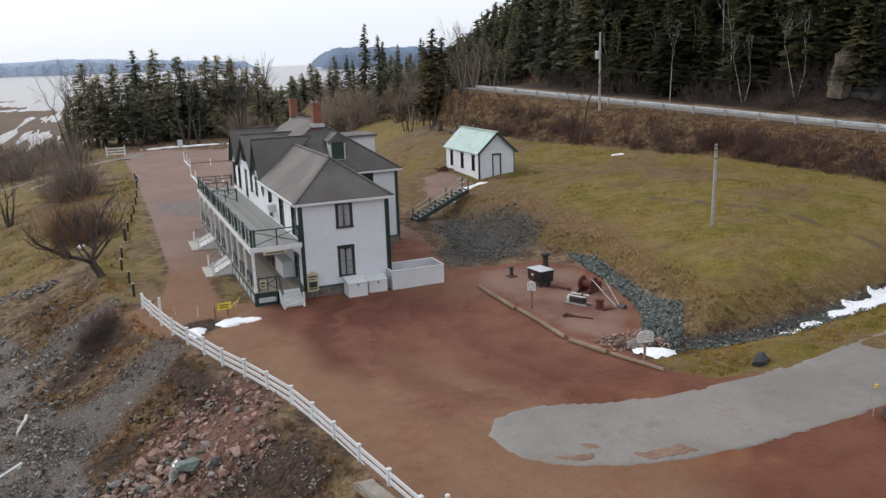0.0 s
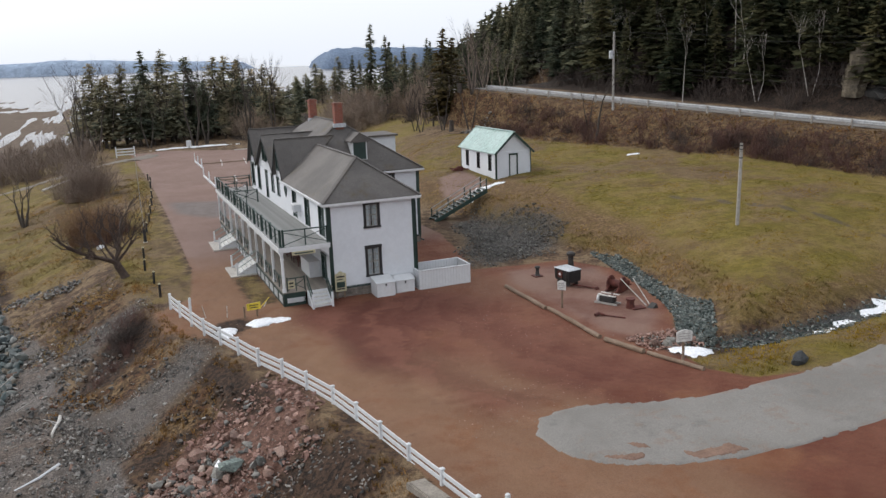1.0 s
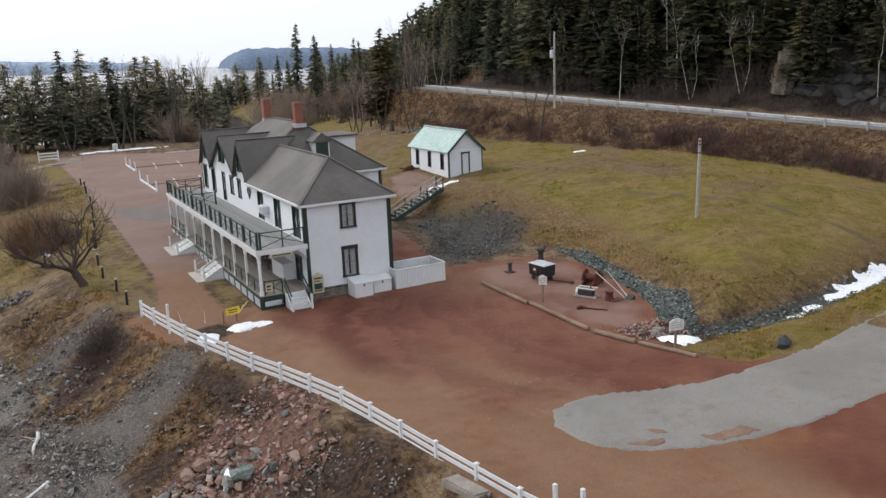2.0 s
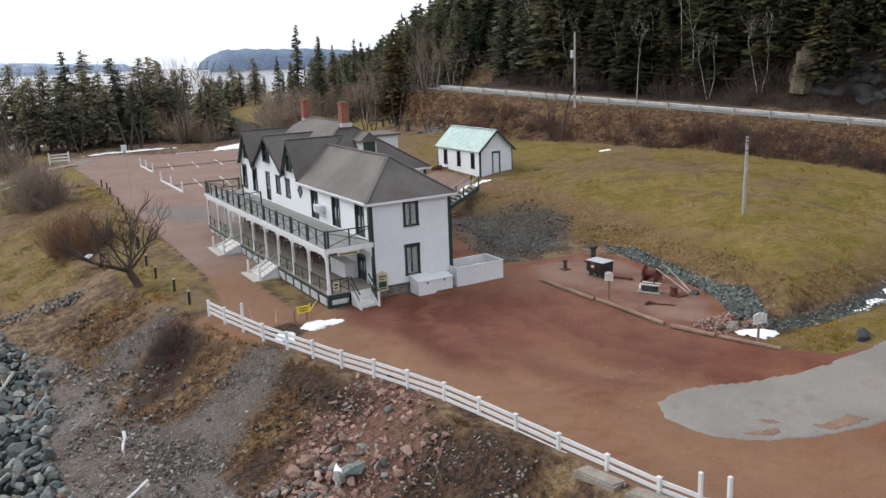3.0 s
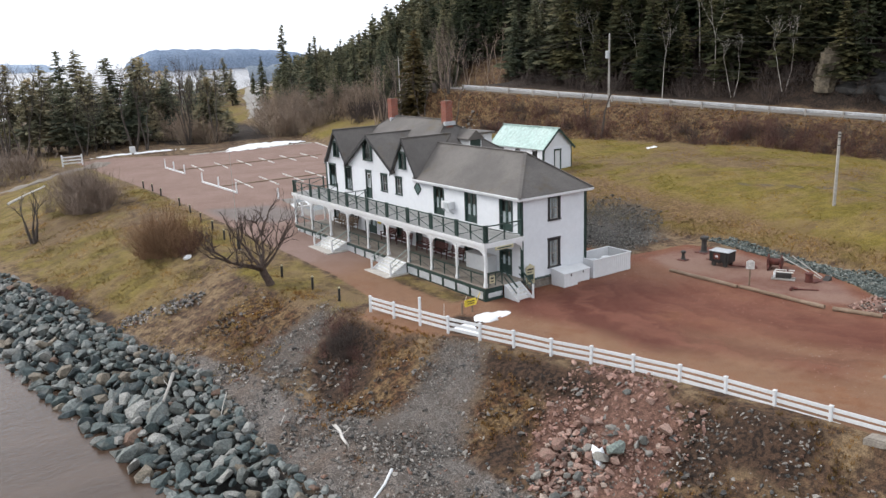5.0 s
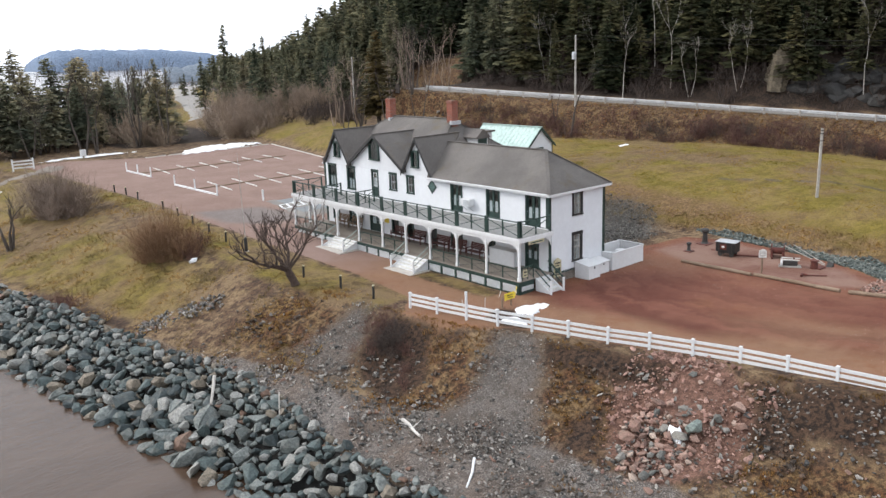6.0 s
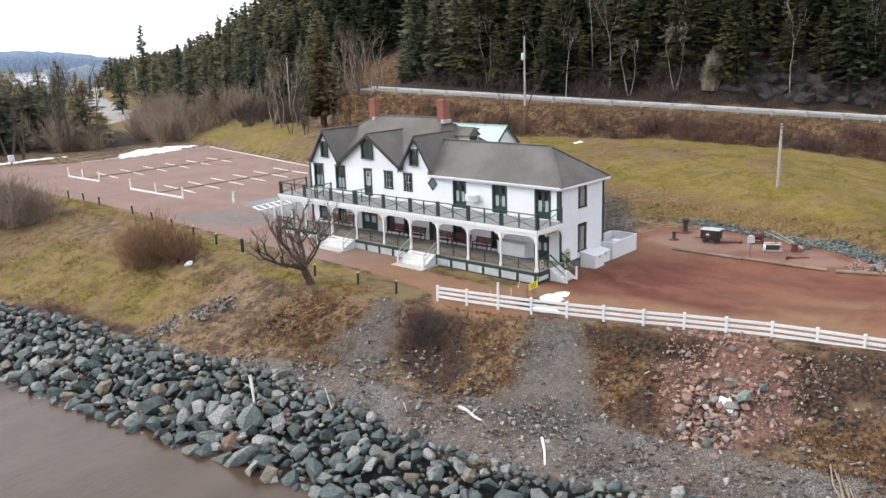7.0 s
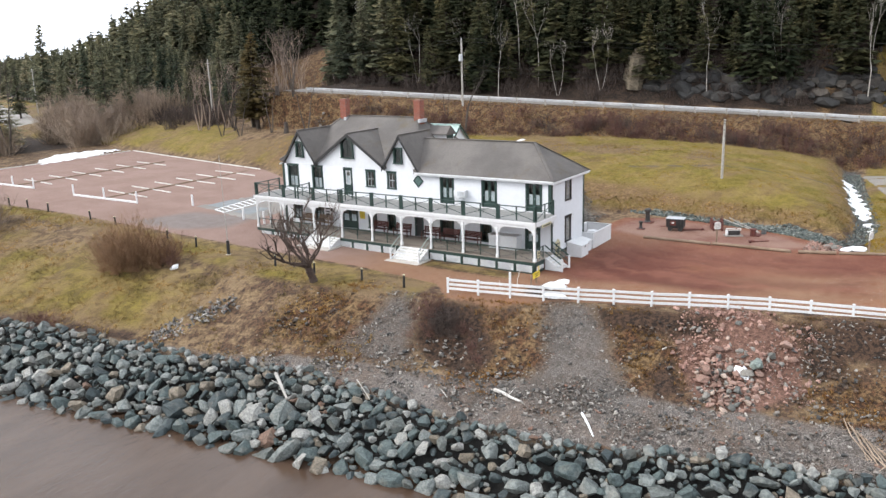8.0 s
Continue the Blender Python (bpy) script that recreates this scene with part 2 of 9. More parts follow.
M["step_rail"] = surface("grey_green_rail_paint", (0.2, 0.24, 0.22), (0.27, 0.31, 0.29), 1.5, 0.6, 0.1, 0.004)


def shingle_material():
    """Asphalt shingles in courses, with moss and fading."""
    m, t, p = nodes_of("asphalt_shingles")
    co = t.nodes.new("ShaderNodeTexCoord").outputs["Object"]
    sep = t.nodes.new("ShaderNodeSeparateXYZ")
    t.links.new(co, sep.inputs[0])
    course = calc(t, "FRACT", calc(t, "MULTIPLY", sep.outputs[2], 9.0))
    broad = noise_of(t, co, 0.35, 4)
    grain = noise_of(t, co, 14, 4, 0.8)
    col = mix(t, span(t, broad, 0.3, 0.7), (0.078, 0.07, 0.065), (0.122, 0.11, 0.102))
    col = mix(t, 1.0, col, mix(t, span(t, grain, 0.25, 0.75), (0.72, 0.72, 0.72), (1.3, 1.28, 1.25)), "MULTIPLY")
    col = mix(t, calc(t, "MULTIPLY", span(t, noise_of(t, co, 0.55, 7, 0.75), 0.54, 0.7), 0.6), col, (0.085, 0.062, 0.028))
    t.links.new(col, p.inputs["Base Color"])
    p.inputs["Roughness"].default_value = 0.72
    bump(t, calc(t, "ADD", course, calc(t, "MULTIPLY", grain, 0.6)), 0.5, 0.02, p)
    return m


def brick_material():
    m, t, p = nodes_of("red_brick")
    co = t.nodes.new("ShaderNodeTexCoord").outputs["Object"]
    mp = t.nodes.new("ShaderNodeMapping")
    mp.inputs["Rotation"].default_value = (radians(90), 0, 0)
    t.links.new(co, mp.inputs[0])
    b = node(t, "ShaderNodeTexBrick", Scale=1.0)
    b.inputs["Color1"].default_value, b.inputs["Color2"].default_value, b.inputs["Mortar"].default_value = (0.27, 0.075, 0.045, 1), (0.2, 0.055, 0.035, 1), (0.2, 0.15, 0.12, 1)
    b.inputs["Brick Width"].default_value, b.inputs["Row Height"].default_value, b.inputs["Mortar Size"].default_value = 0.22, 0.075, 0.008
    t.links.new(mp.outputs[0], b.inputs["Vector"])
    col = mix(t, calc(t, "MULTIPLY", span(t, noise_of(t, co, 3, 6), 0.5, 0.7), 0.4), b.outputs[0], (0.1, 0.05, 0.04))
    t.links.new(col, p.inputs["Base Color"])
    p.inputs["Roughness"].default_value = 0.9
    bump(t, b.outputs["Fac"], -0.4, 0.01, p)
    return m


def glass_material():
    """Thin window glass: clear, with the sky's reflection."""
    m = bpy.data.materials.new("window_glass")
    m.use_nodes = True
    t = m.node_tree
    t.nodes.clear()
    out = t.nodes.new("ShaderNodeOutputMaterial")
    clear = t.nodes.new("ShaderNodeBsdfTransparent")
    clear.inputs[0].default_value = (0.75, 0.8, 0.8, 1)
    gloss = t.nodes.new("ShaderNodeBsdfGlossy")
    gloss.inputs["Roughness"].default_value = 0.04
    fres = node(t, "ShaderNodeFresnel", IOR=1.6)
    both = t.nodes.new("ShaderNodeMixShader")
    t.links.new(fres.outputs[0], both.inputs[0])
    t.links.new(clear.outputs[0], both.inputs[1])
    t.links.new(gloss.outputs[0], both.inputs[2])
    t.links.new(both.outputs[0], out.inputs[0])
    return m


def leaf_material(name, a, b, rough=0.8, through_light=0.4):
    """Needles and leaves: colour changes from clump to clump and from tree to tree."""
    m, t, p = nodes_of(name)
    g = t.nodes.new("ShaderNodeNewGeometry").outputs["Random Per Island"]
    o = t.nodes.new("ShaderNodeObjectInfo").outputs["Random"]
    col = mix(t, g, a, b)
    col = mix(t, 1.0, col, mix(t, o, (0.6, 0.68, 0.66), (1.45, 1.3, 1.15)), "MULTIPLY")
    co = t.nodes.new("ShaderNodeTexCoord").outputs["Object"]
    stand = noise_of(t, co, 0.28, 3)
    col = mix(t, 1.0, col, mix(t, span(t, stand, 0.34, 0.66), (0.6, 0.66, 0.66), (1.5, 1.38, 1.2)), "MULTIPLY")
    t.links.new(col, p.inputs["Base Color"])
    p.inputs["Roughness"].default_value = rough
    p.inputs["Specular IOR Level"].default_value = 0.05
    glow = t.nodes.new("ShaderNodeBsdfTranslucent")
    t.links.new(col, glow.inputs["Color"])
    both = t.nodes.new("ShaderNodeMixShader")
    both.inputs[0].default_value = through_light
    t.links.new(p.outputs[0], both.inputs[1])
    t.links.new(glow.outputs[0], both.inputs[2])
    t.links.new(both.outputs[0], t.nodes["Material Output"].inputs[0])
    return m


M["shingle"], M["brick"], M["glass"] = shingle_material(), brick_material(), glass_material()
M["needle"] = leaf_material("spruce_needles", (0.036, 0.042, 0.027), (0.105, 0.108, 0.068))
M["needle_far"] = leaf_material("hill_spruce_needles", (0.032, 0.038, 0.025), (0.09, 0.094, 0.06))
M["bark"] = surface("dark_bark", (0.045, 0.035, 0.028), (0.075, 0.06, 0.05), 3.0, 0.9, 0.5, 0.02)
M["birch"] = surface("pale_bark", (0.30, 0.27, 0.24), (0.42, 0.39, 0.35), 2.0, 0.85, 0.3, 0.01)
M["twig"] = surface("brown_twigs", (0.19, 0.142, 0.11), (0.25, 0.19, 0.15), 1.0, 0.9, 0.0, vary=0.25)
M["twig_red"] = surface("red_brown_twigs", (0.085, 0.04, 0.032), (0.125, 0.062, 0.048), 1.0, 0.9, 0.0, vary=0.2)
M["twig_dark"] = surface("dark_grey_twigs", (0.052, 0.038, 0.032), (0.088, 0.062, 0.05), 1.0, 0.9, 0.0, vary=0.25)
# needles paled and greyed: distance haze is mixed into this base colour
M["needle_shore_haze"] = leaf_material("hazed_shore_spruce_needles", (0.13, 0.13, 0.1), (0.29, 0.285, 0.225))
M["twig_tan"] = surface("tan_twigs", (0.27, 0.2, 0.145), (0.34, 0.26, 0.19), 1.0, 0.9, 0.0, vary=0.2)
M["blade"] = leaf_material("winter_lawn_blades", (0.145, 0.112, 0.014), (0.22, 0.166, 0.03), 0.9, 0.5)
M["straw"] = leaf_material("dead_grass_straw", (0.19, 0.13, 0.06), (0.31, 0.23, 0.115), 0.9, 0.45)
M["straw_rust"] = leaf_material("rusty_dead_grass", (0.08, 0.046, 0.022), (0.21, 0.135, 0.06), 0.9, 0.4)
M["dark_gravel"] = rock_material("dark_gravel", [(0, (0.06, 0.056, 0.05)), (0.4, (0.1, 0.094, 0.085)), (0.8, (0.15, 0.14, 0.125))], 9)
M["twig_rust"] = surface("orange_brown_twigs", (0.15, 0.082, 0.042), (0.21, 0.125, 0.066), 1.0, 0.9, 0.0, vary=0.25)
# paler needles for the farther stands, with haze put into the colour
M["needle_mid_haze"] = leaf_material("hazed_wood_edge_needles", (0.066, 0.077, 0.058), (0.16, 0.168, 0.128))
M["needle_brown"] = leaf_material("brownish_needles", (0.045, 0.039, 0.022), (0.1, 0.084, 0.047))
M["riprap"] = rock_material("grey_green_armour_stone", [(0, (0.058, 0.078, 0.077)), (0.24, (0.13, 0.145, 0.139)), (0.46, (0.033, 0.045, 0.047)), (0.64, (0.09, 0.1, 0.094)), (0.78, (0.22, 0.22, 0.206)), (0.91, (0.14, 0.117, 0.088)), (0.97, (0.13, 0.077, 0.053))], 5, island=False)
M["riprap_far"] = rock_material("grey_green_armour_stone_joined", [(0, (0.058, 0.078, 0.077)), (0.24, (0.13, 0.145, 0.139)), (0.46, (0.033, 0.045, 0.047)), (0.64, (0.09, 0.1, 0.094)), (0.78, (0.22, 0.22, 0.206)), (0.91, (0.14, 0.117, 0.088)), (0.97, (0.13, 0.077, 0.053))], 5)
M["swale"] = rock_material("dark_green_grey_stones", [(0, (0.03, 0.042, 0.038)), (0.3, (0.065, 0.08, 0.073)), (0.6, (0.11, 0.127, 0.117)), (0.86, (0.2, 0.21, 0.19))], 9)
M["redstone"] = rock_material("red_sandstone", [(0, (0.25, 0.14, 0.11)), (0.35, (0.33, 0.2, 0.16)), (0.65, (0.2, 0.11, 0.085)), (0.85, (0.17, 0.16, 0.145)), (0.95, (0.3, 0.22, 0.18))], 7)
M["cobble"] = rock_material("beach_cobbles", [(0, (0.1, 0.09, 0.08)), (0.28, (0.17, 0.153, 0.138)), (0.52, (0.05, 0.049, 0.047)), (0.75, (0.28, 0.26, 0.235)), (0.92, (0.17, 0.095, 0.068))], 9)
M["cliff"] = rock_material("lichen_cliff", [(0, (0.08, 0.066, 0.046)), (0.5, (0.1, 0.08, 0.054))], 2.2, moss=(0.045, 0.042, 0.034))

# ---- the lie of the land ----
def line(y, *knots):
    k = np.array(knots, float)
    return np.interp(y, k[:, 0], k[:, 1])


def smooth(t):
    t = np.clip(t, 0, 1)
    return t * t * (3 - 2 * t)


def bank_edge(y):
    """x of the plateau's western rim."""
    return line(y, (-60, 12), (19, 7.4), (25, 6.3), (31.6, 5.2), (38, 3.2), (44, 1.4), (50, 0.1), (54, -0.4), (61, -0.9), (75, 0.2), (92, 1.6), (106, 2.0), (140, 1.0), (220, -6))


def crest(y):
    """x of the armour stone's upper edge."""
    return line(y, (-60, 14), (8, 0.5), (20, -3.3), (24.3, -4.2), (30.5, -5.5), (34, -6.9), (37, -8.0), (41, -8.7), (45, -8.6), (50.6, -8.0), (55.6, -8.0), (58.6, -8.6), (63, -9.7), (68, -10.5), (74, -11.3), (80.7, -12.6), (87, -13.9), (110, -18.0), (160, -30), (400, -80))


def toe(y):
    """x of the armour stone's foot on the mud."""
    return line(y, (-60, 6), (8, -5.5), (20, -8.6), (30, -10.6), (42, -12.1), (50, -13.1), (54, -13.8), (62, -14.7), (70, -16.0), (75, -16.4), (90, -19.0), (110, -24.0), (160, -36), (400, -90))


def rail_x(y):
    return np.where(y < 112, 60 - 9.58 * (y - 80) / 30, line(y, (112, 49.8), (116, 53.5), (122, 59), (135, 65), (160, 71), (215, 86), (400, 150)))


def rail_z(y):
    return np.where(y < 112, 8.3 + 1.95 * (np.maximum(y, -20) - 80) / 30, line(y, (112, 10.38), (118, 8.6), (126, 6.6), (140, 5.2), (180, 4.0), (240, 3.0), (400, 2.0)))


def embankment_foot(y):
    """How far the embankment's foot lies below the guard rail."""
    return line(y, (88, 9.0), (98, 6.5), (106, 4.2), (120, 3.6))


def seg_dist(x, y, pts):
    """Distance to a chain of points, and the side (positive to its right)."""
    best, side = np.full(np.shape(x), 1e9), np.zeros(np.shape(x))
    for (ax, ay), (bx, by) in zip(pts[:-1], pts[1:]):
        dx, dy = bx - ax, by - ay
        u = np.clip(((x - ax) * dx + (y - ay) * dy) / (dx * dx + dy * dy), 0, 1)
        d = np.hypot(x - ax - u * dx, y - ay - u * dy)
        s = (x - ax) * dy - (y - ay) * dx
        side = np.where(d < best, s, side)
        best = np.minimum(best, d)
    return best, np.sign(side)


def inside(x, y, pts):
    """Signed distance to a polygon, positive inside."""
    hit = np.zeros(np.shape(x), bool)
    for (ax, ay), (bx, by) in zip(pts, pts[1:] + pts[:1]):
        with np.errstate(divide="ignore", invalid="ignore"):
            hit ^= ((ay > y) != (by > y)) & (x < (bx - ax) * (y - ay) / (by - ay + 1e-12) + ax)
    d, _ = seg_dist(x, y, pts + pts[:1])
    return np.where(hit, d, -d)


LAWN_FOOT = [(90, 40), (60, 34.5), (42.5, 31.6), (31.7, 29.9), (26.2, 30.2), (28.4, 33.4), (29.6, 36.5), (30.0, 41.5), (31.2, 47.4), (29.5, 53), (28.8, 58), (28.4, 63.5), (28.2, 69), (25.2, 78), (28, 90), (33, 100), (41, 137), (46, 175), (60, 300)]
LAWN = LAWN_FOOT + [(60, 3000), (6000, 3000), (6000, 40)]
LOT = [(7.8, 19), (7.4, 25), (6.4, 31.6), (4.4, 38), (2.6, 44), (1.3, 50.8), (2.6, 52.5), (3.5, 60), (3.6, 79), (3.4, 108), (2.7, 141), (9, 143), (18.4, 136.4), (40.3, 136.4), (32.4, 99), (27.5, 89), (24, 78), (23.6, 70), (24, 62), (22.6, 54), (21.4, 49.8), (24, 49.3), (28.4, 48.8), (29.8, 45), (28.8, 40.6), (27.8, 37), (26.6, 34.5), (24.8, 32.1), (23.2, 30.4), (22.6, 27.2), (23.8, 25.2), (40, 22), (70, 10), (70, -60), (12, -60), (8.6, 10)]
SHED_DIRT = [(29.6, 67.8), (33.6, 71.0), (34.0, 79), (30.5, 78), (28.4, 72)]
GRAVEL = [(21.0, 50.6), (23.0, 49.0), (27.0, 50.4), (30.4, 51.6), (32.6, 54), (33.4, 57.2), (31.4, 61.5), (29.4, 66.2), (25.4, 66.0), (24.4, 60)]
RED_ROCK = [(-1.2, 33.8), (2.2, 35.8), (5.0, 35.4), (5.8, 32.6), (4.0, 29.2), (1.0, 28.6), (-1.6, 31.0)]
FOOTPATH = [(41.0, 53.5), (42.5, 50.3), (43.8, 46.4), (45.2, 42.2), (45.8, 38.5), (46.2, 34.3)]
DARK_SOIL = [[(2.4, 40.5), (3.5, 37.1), (4.3, 33.9), (2.9, 33.7), (2.2, 36.6), (1.7, 39.8)], [(-0.3, 50.2), (0.2, 47.7), (-2.4, 45.2), (-4.6, 45.4), (-3.8, 49), (-2.6, 50.5)], [(5.2, 29.8), (4.9, 27.3), (2.7, 27.0), (2.3, 28.8)], [(5.8, 28.3), (6.2, 24.6), (4.0, 24.6), (4.0, 27.6)], [(-11.6, 75.5), (-10.6, 75.0), (-9.4, 69.3), (-10.2, 69)], [(-0.6, 36.2), (0.8, 35.6), (-1.2, 34.4), (-2.4, 35.2)], [(22.4, 32.3), (25.2, 32.0), (26.4, 29.6), (25.4, 28.4), (22.8, 28.8)], [(2.6, 44.0), (3.6, 46.0), (5.0, 46.4), (5.3, 45.2), (4.4, 43.8), (3.2, 43.0)]]
RUST = [[(0.2, 47.4), (0.6, 44.4), (-2.9, 41.0), (-4.9, 43.3), (-4.9, 46)], [(2.7, 39.8), (3.4, 34), (-1.5, 34.2), (-3.0, 36.4), (0.3, 39)], [(1.5, 28.5), (3.4, 25), (4, 18), (0, 18), (-0.8, 27.2)], [(-6.2, 61), (-1.6, 60), (-1.4, 54), (-3.2, 50.5), (-5.8, 51)]]
FENCE_DIRT = [(1.6, 51), (2.6, 45), (1.9, 43.3), (0.2, 46.6), (-0.2, 50.5)]
RUN_AREA = [(1.5, 43.9), (2.4, 43.2), (3.2, 41.2), (1.7, 39.7), (-0.2, 38.2), (-1.9, 36.8), (-2.2, 34.6), (-4.5, 34.2), (-5.6, 38.0), (-5.4, 44.6), (-3.4, 42.5), (-1.7, 42.3), (-0.2, 43.2)]
RUNS = [RUN_AREA, [(0.1, 54.0), (-0.3, 52.2), (-1.6, 51.0), (-3.0, 50.6), (-4.8, 49.0), (-5.6, 52.6), (-5.2, 55.6), (-3.9, 54.9), (-1.8, 54.2)]]
WET_DIRT = [(7.7, 45.4), (8.7, 39.2), (8.6, 34.8), (9.9, 32.2), (10.8, 29.0), (11.5, 26.8), (12.9, 26.6), (15.0, 27.0), (17.6, 26.8), (20.4, 26.6), (21.1, 29.2), (20.2, 32.7), (19.2, 40.0), (19.3, 46.2), (14.2, 46.6), (10.6, 46.4)]
WET_CORE = [(7.6, 44.6), (10.1, 45.2), (16.2, 44.6), (14.5, 41.0), (12.2, 38.4), (10.1, 35.6), (9.0, 35.3), (9.0, 40.2)]
DRY_DIRT = [(12.1, 40.7), (14.7, 38.0), (15.6, 34.8), (15.2, 28.8), (13.5, 29.5), (12.9, 33.9)]
MUSEUM_DIRT = [(21.6, 45.4), (21.4, 33.2), (23.2, 31.2), (26.6, 35.0), (28.6, 41.0), (29.4, 46.0), (27.6, 48.2), (23.0, 48.6)]
DITCH = [(24.6, 30.4), (27.0, 29.5), (31.6, 29.3), (36.0, 30.0), (42.0, 31.0), (60, 34), (90, 39.5)]


def height(x, y):
    """Height of the ground."""
    x, y = np.asarray(x, float), np.asarray(y, float)
    flat = line(y, (-60, 1.2), (24, 0.9), (36, 0.6), (50, 0.5), (62, 0.6), (80, 1.0), (95, 1.5), (150, 1.5), (200, 1.0), (500, 0.3))
    # lawn and hill to the east
    e = np.maximum(inside(x, y, LAWN), 0.0)
    lawn = flat + 0.25 * smooth(e / 2) + 2.1 * (1 - np.exp(-e / 5.5)) + 0.055 * np.minimum(e, 40)
    bank = smooth((e - 0.3) / 2.6) * 1.1 * np.exp(-((y - 64) / 7.0) ** 2) * np.exp(-e / 9)
    z = lawn + bank
    z = z + 0.7 * np.exp(-(((x - 41) / 7) ** 2 + ((y - 97) / 9) ** 2))
    z = z + 0.9 * np.exp(-(((x - 47) / 7) ** 2 + ((y - 112) / 9) ** 2))
    w = x - rail_x(y)
    top = rail_z(y)
    foot = embankment_foot(y)
    emb = smooth((w + foot) / (foot - 1.6))
    z = z * (1 - emb) + top * emb
    rough = 1.6 * np.sin(x * 0.21 + y * 0.13) * np.sin(y * 0.17 - x * 0.08)
    fade = line(y, (-300, 0.6), (-40, 1), (150, 1), (190, 1.12), (225, 1.12), (250, 0.9), (285, 0.5), (330, 0.2), (420, 0.05), (520, 0.0))
    knee = line(y, (70, 9.5), (90, 15), (130, 15), (160, 9))
    rise = np.where(w > 8, 0.07 * np.minimum(w - 8, 8) + 0.7 * np.clip(w - knee, 0, 170) + rough * smooth((w - knee) / 8), 0.0)
    cut = 2.4 * smooth((w - 9.0) / 3.5) * np.exp(-np.maximum(w - 12, 0) / 25) * smooth((85 - y) / 20)
    z = z + fade * (rise + cut)
    # ditch beside the access road
    dd, _ = seg_dist(x, y, DITCH)
    z = z - 0.35 * np.exp(-(dd / 1.0) ** 2) * (x > 23)
    # bank, beach and armour stone to the west
    xe, xc, xt = bank_edge(y), crest(y), toe(y)
    t = np.clip((xe - x) / np.maximum(xe - xc, 1), 0, 1)
    steep = 1 - (1 - t) ** 2.1
    gentle = 0.5 * t + 0.5 * smooth(t)
    g = steep + (gentle - steep) * smooth((y - 47) / 14)
    low = line(y, (-60, -3.2), (20, -3.2), (40, -2.9), (60, -2.7), (75, -2.2), (110, -2.2), (160, -3.5), (400, -4.6))
    west = flat + (low - flat) * g
    u = np.clip((xc - x) / np.maximum(xc - xt, 1), 0, 1)
    west = np.where(x < xc, low + (-5.3 - low) * u, west)
    west = np.where(x < xt, -5.3 - 0.02 * np.minimum(xt - x, 60), west)
    z = np.where(x < xe, west, z)
    # low flats and marsh to the far north-west
    marsh = smooth((y - 172) / 25) * smooth((line(y, (150, 26), (200, 40), (330, 110), (440, 190), (540, 600), (700, 1400)) - x) / 30)
    flats = -4.98 + 0.16 * np.sin(x * 0.043 + np.sin(y * 0.021) * 1.7) * np.sin(y * 0.027 + x * 0.011) - 0.0006 * np.maximum(y - 350, 0) - 0.8 * smooth((y - 700) / 400)
    z = z * (1 - marsh) + flats * marsh
    z = np.where(y > 900, np.minimum(z, -5.6 + 0 * z), z)
    return z


def ground_z(x, y):
    return float(height(np.array([x]), np.array([y]))[0])


def wobble(x, y, k):
    return 0.5 * np.sin(x * 1.9 * k + 1.3 * np.sin(y * 1.1 * k)) + 0.5 * np.sin(y * 2.3 * k + 1.7 * np.sin(x * 1.3 * k))


def steps(*runs):
    out = [runs[0][0]]
    for a, b, d in runs:
        n = max(1, round((b - a) / d))
        out += [a + (b - a) * (i + 1) / n for i in range(n)]
    return np.array(out)


def soft_mask(d, width):
    return np.clip(0.5 + d / (2 * width), 0, 1)


def any_of(x, y, shapes):
    return np.max([inside(x, y, p) for p in shapes], axis=0)


